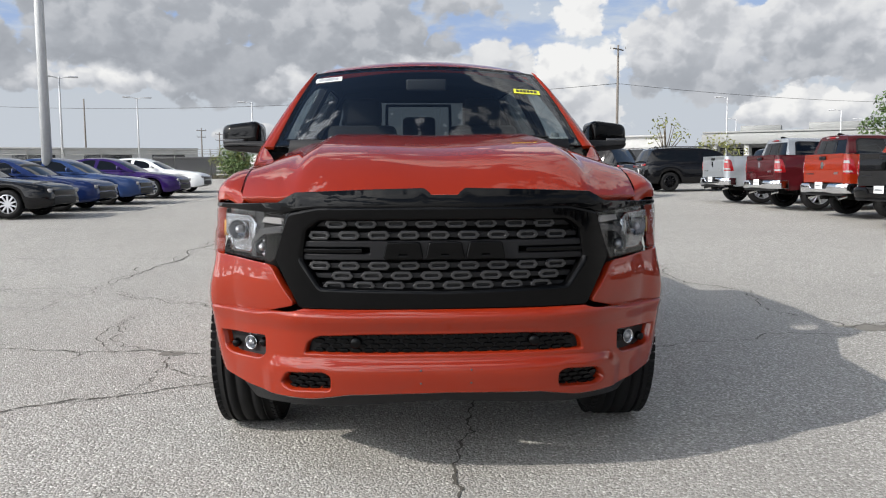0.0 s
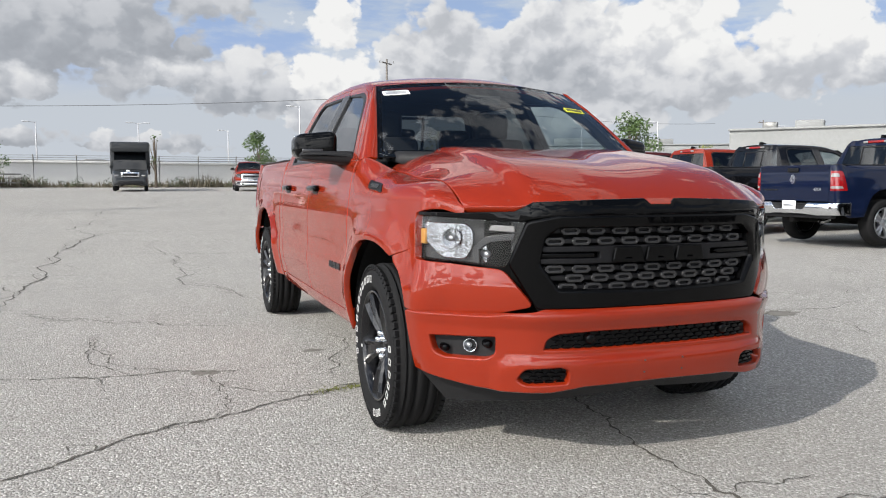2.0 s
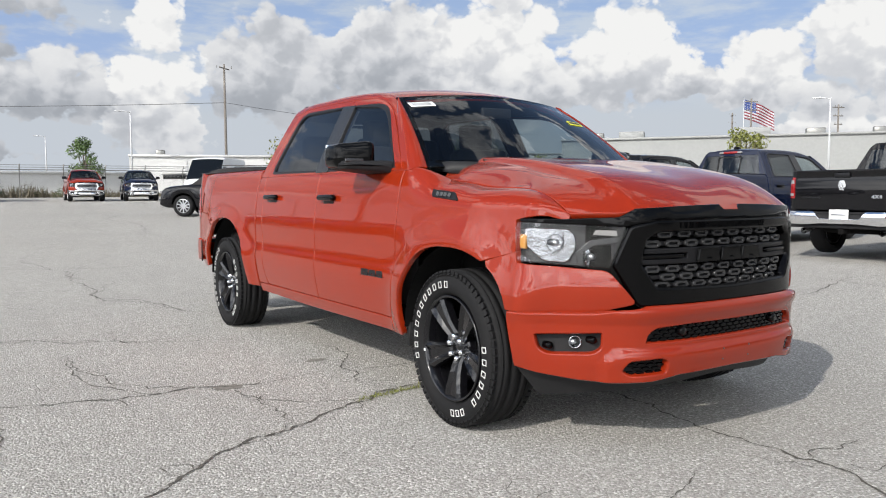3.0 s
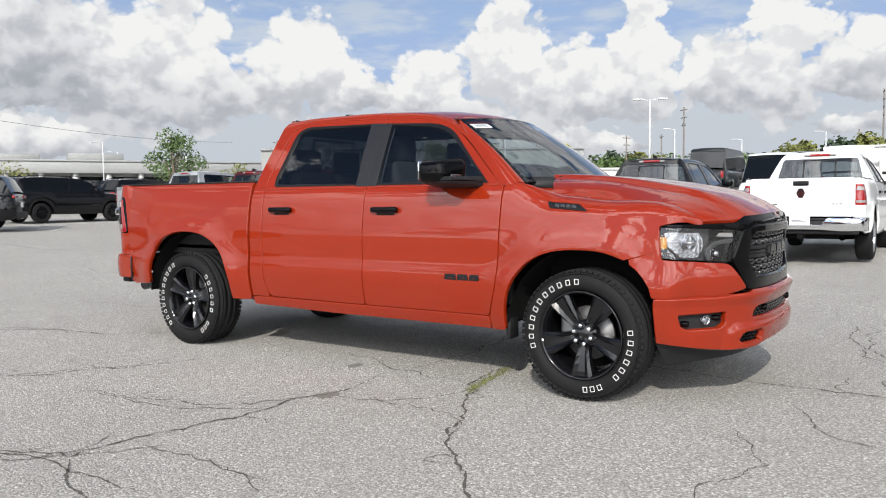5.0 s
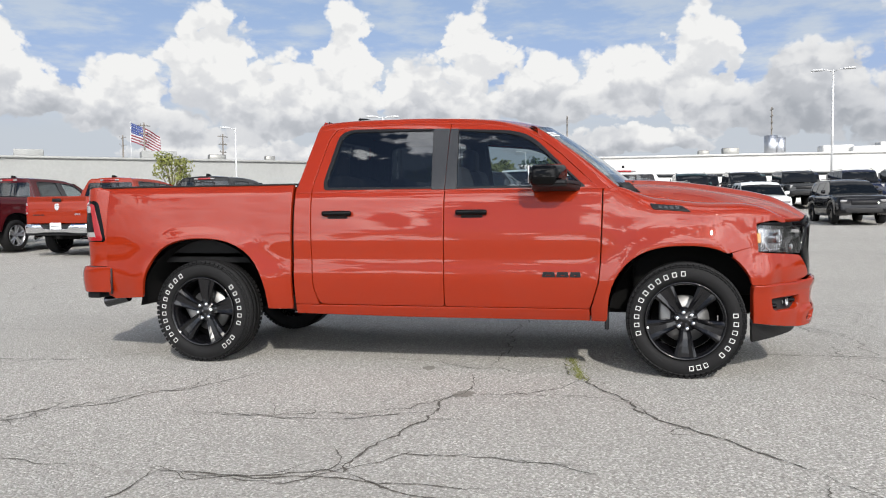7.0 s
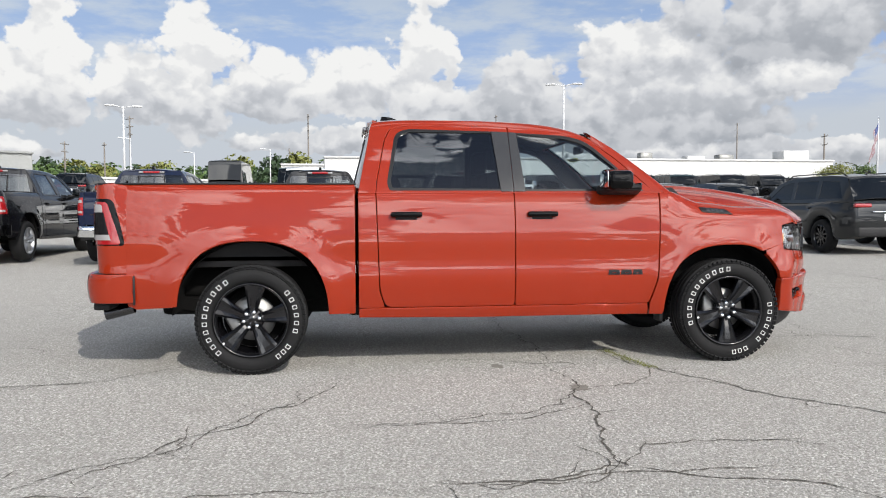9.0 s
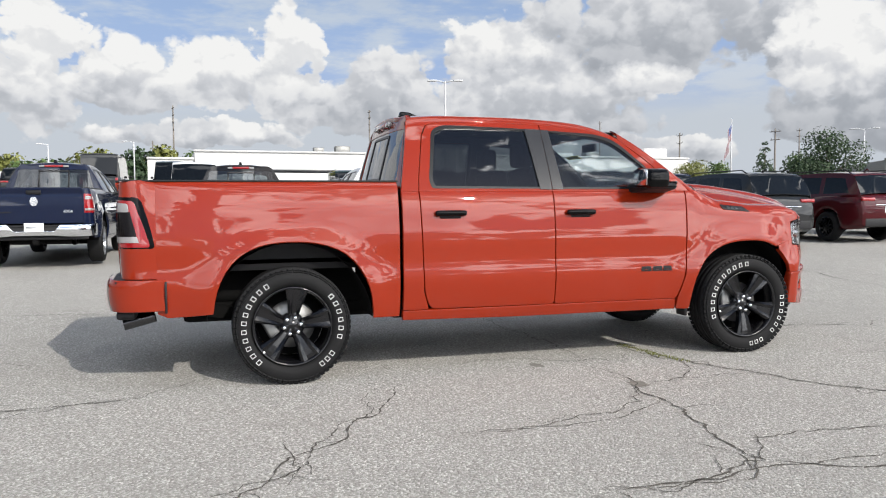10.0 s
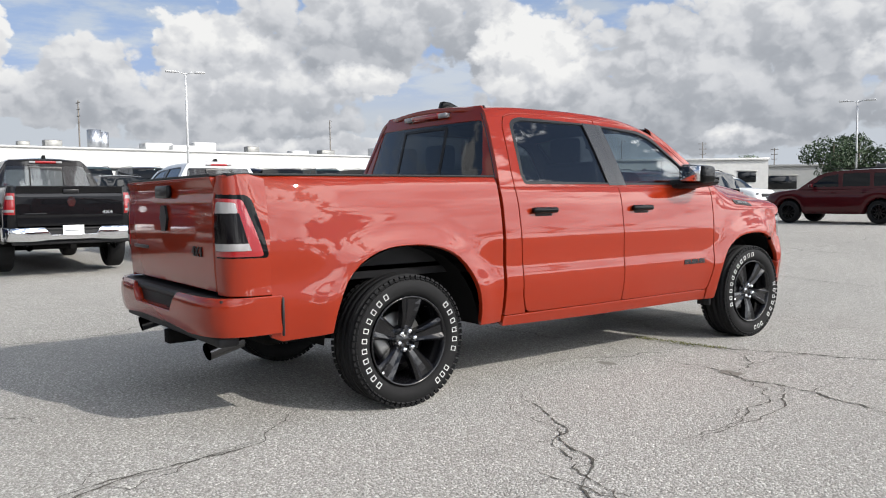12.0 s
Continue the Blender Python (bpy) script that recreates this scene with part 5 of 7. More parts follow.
        for q in range(6):
            sheet("tag_bar", [(0.52 + 0.022 * q, 0.615), (0.535 + 0.022 * q, 0.615), (0.535 + 0.022 * q, 0.65), (0.52 + 0.022 * q, 0.65)], stick(0.006), (0, -1, 1), INK, tag, (), 0.08, 0.001, 0.0005)
        for q in range(3):
            sheet("sticker_line", [(-0.64, 0.815 + 0.018 * q), (-0.52, 0.815 + 0.018 * q), (-0.52, 0.823 + 0.018 * q), (-0.64, 0.823 + 0.018 * q)], stick(0.006), (0, -1, 1), ALLOY, ws_part, (), 0.08, 0.001, 0.0005)
    for s in (-1, 1):
        p0 = Vector(screen(s * 0.52 if s < 0 else 0.16, 0.02)) + Vector((0, -0.03, 0.012))
        p1 = Vector(screen(-0.05 if s < 0 else 0.64, 0.03)) + Vector((0, -0.01, 0.016))
        part("wiper", tube([p0, (p0 + p1) / 2 + Vector((0, 0, 0.012)), p1], [0.012, 0.009, 0.006], 6), SATIN_BLACK, t)

    # wheels
    rm = rim_mat or RIM_BLACK
    spin = (0, 18, -29, 40)
    k = 0
    for y in (0.0, WHEELBASE):
        for s in (-1, 1):
            wm = Matrix.Translation((s * 0.863, y, AXLE_Z))
            if y == 0.0:
                wm = wm @ Matrix.Rotation(radians(steer), 4, "Z")
            if s > 0:
                wm = wm @ Matrix.Rotation(math.pi, 4, "Z")
            wheel(t, wm @ Matrix.Rotation(radians(spin[k]), 4, "X"), fine, rm)
            k += 1
    return t


hero = pickup(Matrix.Identity(4), "bright red crew-cab pickup truck with black grille and wheels", RED, step=0.035, fine=True, chrome=False, steer=-1.5)

# ---- other vehicles ----
def colour(name, c, metallic=0.3):
    return paint(name, c, metallic)


BLACK_P = colour("black_enamel", (0.004, 0.004, 0.005), 0.0)
NAVY_P = colour("navy_enamel", (0.004, 0.008, 0.026), 0.0)
MAROON_P = colour("maroon_enamel", (0.050, 0.005, 0.007), 0.0)
SILVER_P = colour("silver_enamel", (0.34, 0.36, 0.38), 0.6)
GREY_P = colour("grey_enamel", (0.016, 0.017, 0.018), 0.1)
CHARCOAL_P = colour("charcoal_enamel", (0.030, 0.033, 0.036), 0.0)
WHITE_P = colour("white_enamel", (0.78, 0.79, 0.79), 0.0)
BLUE_P = colour("blue_enamel", (0.008, 0.020, 0.085), 0.1)
STEELBLUE_P = colour("steel_blue_enamel", (0.022, 0.046, 0.13), 0.1)
PURPLE_P = colour("purple_enamel", (0.026, 0.010, 0.085), 0.1)
TEAL_P = colour("dark_teal_enamel", (0.016, 0.036, 0.040), 0.1)

# hood line, widths and glass house of each kind of car, lengths from the front bumper
KINDS = {
    "suv": dict(L=5.0, w=0.97, z0=0.32, axle=(0.93, 3.93), R=0.385, arch=0.47,
                top=((0, 0.62), (0.05, 0.88), (0.20, 1.04), (0.7, 1.12), (1.30, 1.17), (1.6, 1.17), (4.75, 1.20), (4.93, 1.15), (5.0, 0.95)),
                roof=((1.22, 1.17), (2.02, 1.68), (2.5, 1.76), (3.6, 1.79), (4.55, 1.74), (4.92, 1.20)), rw=0.70,
                windows=(((1.62, 1.22), (2.10, 1.58), (2.55, 1.65), (2.62, 1.22)), ((2.74, 1.22), (2.70, 1.66), (3.55, 1.66), (3.62, 1.22)), ((3.74, 1.22), (3.68, 1.655), (4.35, 1.62), (4.60, 1.24)))),
    "jeep": dict(L=4.7, w=0.93, z0=0.42, axle=(0.75, 3.70), R=0.41, arch=0.52,
                 top=((0, 0.75), (0.04, 1.02), (0.3, 1.10), (1.25, 1.16), (1.5, 1.18), (4.5, 1.20), (4.62, 1.18), (4.7, 0.95)),
                 roof=((1.40, 1.18), (1.72, 1.80), (2.2, 1.86), (3.6, 1.87), (4.45, 1.85), (4.62, 1.20)), rw=0.78,
                 windows=(((1.62, 1.24), (1.86, 1.72), (2.45, 1.74), (2.45, 1.24)), ((2.56, 1.24), (2.56, 1.74), (3.35, 1.74), (3.35, 1.24)), ((3.48, 1.24), (3.48, 1.74), (4.32, 1.72), (4.42, 1.24)))),
    "sedan": dict(L=5.04, w=0.95, z0=0.22, axle=(0.98, 4.03), R=0.345, arch=0.41,
                  top=((0, 0.50), (0.06, 0.72), (0.25, 0.80), (0.9, 0.90), (1.5, 0.97), (2.0, 0.99), (4.2, 1.05), (4.8, 1.06), (4.98, 1.00), (5.04, 0.75)),
                  roof=((1.52, 0.97), (2.35, 1.38), (2.8, 1.46), (3.3, 1.46), (3.75, 1.38), (4.55, 1.05)), rw=0.60,
                  windows=(((1.95, 1.02), (2.42, 1.31), (2.85, 1.38), (2.92, 1.03)), ((3.02, 1.03), (2.98, 1.39), (3.35, 1.38), (3.85, 1.22), (3.95, 1.08)))),
    "van": dict(L=6.0, w=1.02, z0=0.30, axle=(1.0, 5.0), R=0.35, arch=0.42,
                top=((0, 0.60), (0.05, 0.95), (0.25, 1.10), (0.7, 1.28), (1.0, 1.34), (5.8, 1.36), (5.95, 1.34), (6.0, 0.9)),
                roof=((0.62, 1.27), (1.22, 2.02), (1.65, 2.44), (2.2, 2.52), (5.6, 2.52), (5.94, 1.38)), rw=0.88,
                windows=(((0.98, 1.36), (1.32, 1.98), (2.0, 2.00), (2.0, 1.36)),)),
}


def car_model(kind, m, label, body, category, group="", dark=False, rim_mat=None, trim=None):
    """A closed car: pressed body with wheel openings, glass house, lamps, bumpers and wheels. Its middle stands at the origin, nose to -y."""
    k = KINDS[kind]
    L, W, z0, rw = k["L"], k["w"], k["z0"], k["rw"]
    t = thing({"suv": "suv", "jeep": "suv", "sedan": "sedan", "van": "van"}[kind], m, label, category, group)
    oy = -L / 2
    top, roof = Curve(*k["top"]), Curve(*k["roof"])
    ax_z = k["R"]

    def width(y):
        e = min(y, L - y)
        return W * (1 - 0.16 * max(0.0, 1 - e / 0.55) ** 2.2)

    def bottom(y):
        z = z0 + 0.10 * max(0.0, 1 - min(y, L - y) / 0.5) ** 2
        for a in k["axle"]:
            d = abs(y - a)
            if d < k["arch"]:
                z = max(z, ax_z + math.sqrt(k["arch"] ** 2 - d * d) * 0.96)
        return z

    ys = sorted(set([0, 0.02, 0.06, 0.12, 0.2, 0.3] + list(np.linspace(0.45, L - 0.3, 44)) + [L - 0.2, L - 0.1, L - 0.04, L]))
    verts, faces = [], []
    N = 13
    for y in ys:
        w, zt, zb = width(y), top(y), bottom(y)
        hh = zt - zb
        sec = [(w * 0.55, zb), (w * 0.955, zb), (w * 0.985, zb + 0.10 * hh), (w, zb + 0.35 * hh), (w * 0.995, zb + 0.62 * hh), (w * 0.965, zt - 0.10 * hh), (w * 0.90, zt - 0.02), (w * 0.78, zt + 0.004), (w * 0.45, zt + 0.018), (0, zt + 0.022)]
        ring = sec + [(-x, z) for x, z in sec[-2::-1]]
        verts += [(x, y + oy, z) for x, z in ring]
    n = 19
    for i in range(len(ys) - 1):
        for j in range(n - 1):
            a = i * n + j
            faces.append((a, a + 1, a + n + 1, a + n))
    faces.append(tuple(range(n)))
    faces.append(tuple(range((len(ys) - 1) * n, len(ys) * n))[::-1])
    body_ob = raw("body", verts, faces, body, t, smooth=True)
    bm = bmesh.new()
    bm.from_mesh(body_ob.data)
    bmesh.ops.recalc_face_normals(bm, faces=bm.faces)
    bm.to_mesh(body_ob.data)
    bm.free()

    # glass house
    y0, y1 = k["roof"][0][0], k["roof"][-1][0]
    zr = max(p[1] for p in k["roof"])

    def side_x(y, z):
        zb = top(y)
        f = min(1.05, max(-0.1, (z - zb) / (zr - zb)))
        return width(y) * 0.93 + (rw - width(y) * 0.93) * (f + 0.12 * f * (f - 1))

    rl = [(float(y), roof(float(y)) - 0.035) for y in np.linspace(y0 + 0.06, y1 - 0.03, 22)]
    outline = [(y1 - 0.02, top(y1) - 0.02), (y0 + 0.02, top(y0) - 0.02)] + [(y, max(z, top(y) + 0.01)) for y, z in rl]
    for s in (-1, 1):
        f = lambda y, z, s=s: (s * side_x(y, z), y + oy, z)
        cab = sheet("cab_side", outline, f, (s, 0, 0.3), body, t, tuple(rounded(w, 0.04, 3) for w in k["windows"]), 0.16, 0.02)
        for w in k["windows"]:
            g = sheet("side_window", rounded(w, 0.04, 3), lambda y, z, s=s: (s * (side_x(y, z) - 0.008), y + oy, z), (s, 0, 0.3), DARK_GLASS, cab, (), 0.3, 0.004)
    prof = [(float(y), roof(float(y))) for y in np.linspace(y0, y1, 40)]
    flat = [y for y, z in prof if z > zr - 0.19]
    ya, yb = flat[0], flat[-1]

    def deck(x, y):
        z = roof(y)
        return (x, y + oy, z + 0.015 - 0.035 * (x / rw) ** 2)

    def edge(y):
        return side_x(y, roof(y) - 0.035) - 0.01
    for nm, a, b, mat_, hint in (("roof", ya, yb, body, (0, 0, 1)), ("windscreen", y0 + 0.02, ya - 0.005, DARK_GLASS, (0, -1, 1)), ("rear_window", yb + 0.005, y1 - 0.02, DARK_GLASS if kind != "van" else body, (0, 1, 0.6))):
        span = [float(v) for v in np.linspace(a, b, 7)]
        o = [(edge(y), y) for y in span] + [(-edge(y), y) for y in span[::-1]]
        sheet(nm, o, deck, hint, mat_, t, (), 0.2, 0.02)
    if kind in ("suv", "jeep"):
        for s in (-1, 1):
            part("roof_rail", tube([(s * (rw - 0.05), ya + 0.25 + oy, zr - 0.06), (s * (rw - 0.06), ya + 0.4 + oy, zr + 0.03), (s * (rw - 0.06), yb - 0.4 + oy, zr + 0.03), (s * (rw - 0.05), yb - 0.2 + oy, zr - 0.06)], 0.016, 6), SATIN_BLACK, t)
        part("roof_fin", tube([(0, yb - 0.5 + oy, zr), (0, yb - 0.36 + oy, zr + 0.06), (0, yb - 0.30 + oy, zr)], [0.02, 0.025, 0.01], 6), body, t)
    hz = top(0.12) - 0.10
    for s in (-1, 1):
        part("head_lamp", block((0.34 if kind != "jeep" else 0.18, 0.10, 0.10 if kind != "jeep" else 0.18), (s * W * 0.68, oy + 0.085, hz), 0.03, 2, Matrix.Rotation(s * radians(-18), 4, "Z")), TAIL_CLEAR, t)
        part("tail_lamp", block((0.40 if kind in ("suv", "sedan") else 0.14, 0.08, 0.085 if kind in ("suv", "sedan") else 0.34), (s * W * (0.66 if kind in ("suv", "sedan") else 0.82), -oy - 0.045, (top(L - 0.25) - 0.12) if kind != "van" else 1.1), 0.02, 2), TAIL_RED, t)
        part("mirror", block((0.17, 0.10, 0.14), (s * (W + 0.06), k["windows"][0][0][0] + 0.14 + oy, top(2.0) + 0.10), 0.04, 2), SATIN_BLACK if kind == "van" else body, t)
        for q, w in enumerate(k["windows"][:2]):
            part("door_handle", block((0.03, 0.18, 0.03), (s * (W + 0.003), w[-1][0] - 0.15 + oy, top(2.5) - 0.14), 0.01, 1), body, t)
    part("grille", block((W * (0.95 if kind != "sedan" else 1.25), 0.06, 0.17), (0, oy + 0.035, hz - 0.07), 0.03), SATIN_BLACK, t)
    part("front_intake", block((W * 1.35, 0.08, 0.20), (0, oy + 0.03, z0 + 0.20), 0.04), PLASTIC, t)
    part("rear_valance", block((W * 1.55, 0.08, 0.22), (0, -oy - 0.03, z0 + 0.18), 0.05), PLASTIC, t)
    if kind in ("suv", "sedan"):
        part("rear_strip", block((W * 0.9, 0.03, 0.02), (0, -oy + 0.005, top(L - 0.3) - 0.26), 0.006), CHROME, t)
        part("dealer_plate", block((0.31, 0.012, 0.155), (0, -oy + 0.012, top(L - 0.3) - 0.38), 0.002, 1), WHITE_TAG, t)
    part("underbody", block((W * 1.5, L * 0.86, 0.34), (0, 0, z0 + 0.26), 0.05), UNDER, t)
    wm = rim_mat or ALLOY
    for a in k["axle"]:
        for s in (-1, 1):
            w = new("wheel")
            w.parent = t
            sc = k["R"] / 0.403
            w.matrix_local = Matrix.Translation((s * (W - 0.135), a + oy, ax_z)) @ (Matrix.Rotation(math.pi, 4, "Z") if s > 0 else Matrix.Identity(4)) @ Matrix.Scale(sc, 4)
            for nm, me in PLAIN_WHEEL[wm.name]:
                ob = new(nm, me)
                ob.parent = w
    return t


PLAIN_WHEEL = {}
MODELS = {}


def car(kind, m, label, body, category, group="", rim_mat=None):
    """The first of a kind is built, the rest are repainted copies."""
    rim = rim_mat or ALLOY
    if kind not in MODELS:
        MODELS[kind] = (car_model(kind, m, label, body, category, group, rim_mat=rim), body, rim)
        return MODELS[kind][0]
    first, body0, rim0 = MODELS[kind]
    other = repaint(copy_thing(first, m), {body0: body, rim0: rim} if body0 is not body or rim0 is not rim else {})
    return tagged(other, label, category, group)



def plain_wheel(mat):
    tyre = lathe([(0.262, 0.10), (0.268, 0.12), (0.30, 0.135), (0.345, 0.135), (0.385, 0.115), (0.403, 0.07), (0.403, -0.07), (0.385, -0.115), (0.345, -0.135), (0.30, -0.135), (0.268, -0.12), (0.255, -0.115), (0.24, -0.05), (0.235, 0.05)], 28)
    bm = bmesh.new()
    for q in range(10):
        turn = Matrix.Rotation(2 * math.pi * q / 10, 4, "X")
        r = bmesh.ops.create_cube(bm, size=1)["verts"]
        bmesh.ops.transform(bm, matrix=turn @ Matrix.Translation((-0.085, 0, 0.15)) @ Matrix.Diagonal((0.03, 0.045, 0.20, 1)), verts=r)
    bm = join(bm, lathe([(0.0, -0.10), (0.06, -0.10), (0.07, -0.06)], 16), lathe([(0.268, -0.118), (0.25, -0.125), (0.24, -0.10)], 28))
    res = []
    for nm, b, mt in (("tyre", tyre, RUBBER), ("rim", bm, mat), ("brake_disc", lathe([(0.0, 0.0), (0.20, 0.0), (0.235, 0.02)], 20), UNDER)):
        me = bpy.data.meshes.new(nm)
        b.to_mesh(me)
        b.free()
        me.materials.append(mt)
        if nm != "rim":
            me.polygons.foreach_set("use_smooth", [True] * len(me.polygons))
        res.append((nm, me))
    PLAIN_WHEEL[mat.name] = res


for mt in (ALLOY, RIM_BLACK):
    plain_wheel(mt)


def stand(x, y, heading):
    """A pose on the lot. heading: 0 faces -y, 90 faces +x."""
    return pose(x, y, lot_height(x, y), 0, 0, heading)


# the row of pickups parked nose to +x
ROW = "row of parked pickup trucks"
model = None
for yc, mt, ch, lb in (
    (19.6, SILVER_P, True, "silver crew-cab pickup with chrome bumper parked in a row"),
    (16.5, MAROON_P, True, "dark maroon pickup with chrome rear bumper parked in a row"),
    (13.4, RED, True, "bright red pickup with chrome rear bumper parked in a row"),
    (10.4, BLACK_P, False, "black pickup with black rear bumper parked in a row"),
    (7.15, NAVY_P, True, "navy blue pickup with chrome rear bumper parked in a row"),
    (3.55, BLACK_P, True, "black pickup with chrome bumper and paper plate parked"),
    (0.35, WHITE_P, True, "white pickup with chrome rear bumper parked in a row"),
):
    if model is None:
        model = pickup(stand(14.2, yc, 90), lb, mt, ROW, 0.11, False, True, ALLOY)
    else:
        other = repaint(copy_thing(model, stand(14.2 if yc > 12 else 13.5 + 0.04 * max(0.0, yc - 5), yc, 90)), {SILVER_P: mt} if ch else {SILVER_P: mt, CHROME: GLOSS_BLACK})
        tagged(other, lb)
# far pickups facing the lot
for x, h, mt, lb in ((4.2, -4, RED, "red pickup with chrome grille parked by the fence"), (7.3, -8, NAVY_P, "navy pickup with chrome grille parked by the fence")):
    tagged(repaint(copy_thing(model, stand(x, 47.0, h)), {SILVER_P: mt}), lb, group="pickups by the fence")
# sedans parked nose to +x
SED = "row of parked sedans"
for x, y, mt, lb in ((-11.0, 16.1, BLACK_P, "glossy black sedan parked nose out in a row"), (-11.0, 18.95, BLUE_P, "blue two-tone coupe parked nose out in a row"), (-10.9, 22.1, STEELBLUE_P, "steel blue sedan parked nose out in a row"), (-10.7, 25.9, PURPLE_P, "deep purple sedan parked nose out in a row"), (-11.0, 30.6, WHITE_P, "white sedan parked at the end of a row")):
    car("sedan", stand(x, y, 90), lb, mt, "sedan", SED, rim_mat=ALLOY)
# utility vehicles
SUVS = (
    (6.0, 24.9, -130, BLACK_P, "black utility vehicle parked at an angle", "suv", ALLOY),
    (12.3, 28.4, 90, BLACK_P, "black utility vehicle with black wheels parked", "suv", RIM_BLACK),
    (19.5, 33.0, 90, BLACK_P, "black utility vehicle parked in the far lot", "suv", RIM_BLACK),
    (25.0, 40.0, 70, MAROON_P, "dark red utility vehicle parked in the far lot", "suv", ALLOY),
    (30.0, 45.0, 70, GREY_P, "grey utility vehicle parked in the far lot", "suv", ALLOY),
    (36.0, 52.0, 70, WHITE_P, "white utility vehicle parked in the far lot", "suv", ALLOY),
    (11.4, -8.8, 90, GREY_P, "dark grey utility vehicle parked tail out", "suv", RIM_BLACK),
    (11.5, -12.0, 90, MAROON_P, "maroon utility vehicle with black roof parked tail out", "suv", RIM_BLACK),
    (11.6, -15.2, 90, BLACK_P, "black utility vehicle parked tail out", "suv", ALLOY),
    (8.0, -20.5, 90, MAROON_P, "long dark maroon utility vehicle with black wheels", "suv", RIM_BLACK),
    (17.5, -27.5, -90, WHITE_P, "white utility vehicle parked nose out", "suv", ALLOY),
    (20.5, -31.5, -90, WHITE_P, "white utility vehicle parked nose out far off", "suv", ALLOY),
    (27.5, -1.6, 90, BLACK_P, "black utility vehicle parked tail out far off", "suv", ALLOY),
    (29.0, -5.4, -90, WHITE_P, "white utility vehicle with black grille parked nose out", "suv", RIM_BLACK),
    (28.0, -8.6, -90, BLACK_P, "black utility vehicle with black wheels parked nose out", "suv", RIM_BLACK),
    (28.0, -11.8, -90, BLACK_P, "black utility vehicle parked nose out", "suv", RIM_BLACK),
    (28.5, -15.0, -90, GREY_P, "grey utility vehicle parked nose out", "suv", ALLOY),
    (38.0, 13.0, 90, GREY_P, "grey utility vehicle parked in the far lot", "suv", ALLOY),
    (39.0, 17.5, 90, BLACK_P, "black utility vehicle parked in the far lot", "suv", ALLOY),
    (15.5, 60.0, -8, WHITE_P, "white utility vehicle parked by the fence", "suv", ALLOY),
)
for x, y, h, mt, lb, kd, rm in SUVS:
    car(kd, stand(x, y, h), lb, mt, "suv", "parked utility vehicles", rim_mat=rm)
for q in range(11):
    mt = (TEAL_P, BLACK_P, GREY_P, NAVY_P, BLACK_P)[q % 5]
    car("jeep", stand(38.0 + 0.4 * (q % 3), -3.4 - 2.75 * q, -90), "dark boxy utility vehicle in a far row", mt, "suv", "far row of boxy vehicles", rim_mat=RIM_BLACK)
for q in range(9):
    car("jeep", stand(43.5 + 0.5 * (q % 2), -4.6 - 2.8 * q, -90), "dark boxy utility vehicle in a far row", (BLACK_P, TEAL_P, NAVY_P, GREY_P)[q % 4], "suv", "far row of boxy vehicles", rim_mat=RIM_BLACK)
car("jeep", stand(13.5, 38.5, 20), "black boxy utility vehicle parked far off", BLACK_P, "suv", "parked utility vehicles", rim_mat=RIM_BLACK)
# vans
for x, y, h, mt, lb in ((30.5, 4.8, -90, WHITE_P, "white high-roof cargo van with black bumper"), (34.0, 2.3, 90, WHITE_P, "white high-roof cargo van parked tail out"), (47.0, 6.5, -90, TEAL_P, "dark cargo van parked far off"), (40.0, 9.6, 90, GREY_P, "dark grey cargo van parked far off"), (10.5, 42.0, -35, WHITE_P, "white high-roof van parked by the fence")):
    car("van", stand(x, y, h), lb, mt, "van", "parked vans", rim_mat=ALLOY)


def box_van(m):
    t = car("van", m, "black walk-in delivery van with tall square body", CHARCOAL_P, "van")
    part("cargo_box", block((2.28, 4.4, 1.95), (0, 0.95, 1.98), 0.08, 3), CHARCOAL_P, t, "dark grey square cargo body")
    frame_g = part("grille_surround", block((1.02, 0.06, 0.30), (0, -2.99, 0.98), 0.05, 2), CHROME, t, "chrome grille surround")
    part("grille_insert", block((0.84, 0.05, 0.15), (0, -3.01, 0.98), 0.03, 2), SATIN_BLACK, frame_g)
    part("number_bar", block((0.20, 0.012, 0.10), (-0.1, -2.90, 1.20), 0.003, 1), WHITE_TAG, t)
    part("box_front", block((2.22, 0.9, 0.62), (0, -1.55, 2.66), 0.12, 3), CHARCOAL_P, t)
    return t


box_van(stand(-2.9, 49.5, 0))

# ---- buildings, poles, fence, trees ----
WHITE_WALL = material("white_render_wall", (0.52, 0.52, 0.51), 0.8, grain=0.25, grain_scale=3.0, spots=0.15)
GREY_WALL = material("grey_panel_wall", (0.25, 0.255, 0.25), 0.8, grain=0.25, grain_scale=3.0, spots=0.2)
DARK_ROOF = material("dark_roof", (0.06, 0.06, 0.065), 0.8, grain=0.4, grain_scale=5.0)
POLE_WHITE = material("white_pole_paint", (0.46, 0.47, 0.48), 0.5, grain=0.3, grain_scale=8)
TIMBER = material("grey_timber_pole", (0.14, 0.125, 0.11), 0.85, grain=0.6, grain_scale=12)
CABLE = material("black_cable", (0.02, 0.02, 0.02), 0.6)
GALV = material("galvanised_steel", (0.22, 0.22, 0.21), 0.5, metal=0.5, grain=0.5)
BARK = material("bark", (0.10, 0.08, 0.06), 0.9, grain=0.6, grain_scale=20, bump=0.6, bump_scale=40)


def leaf_mat(name, c):
    m = material(name, c, 0.65, grain=0.5, grain_scale=1.5, spots=0.5)
    return m


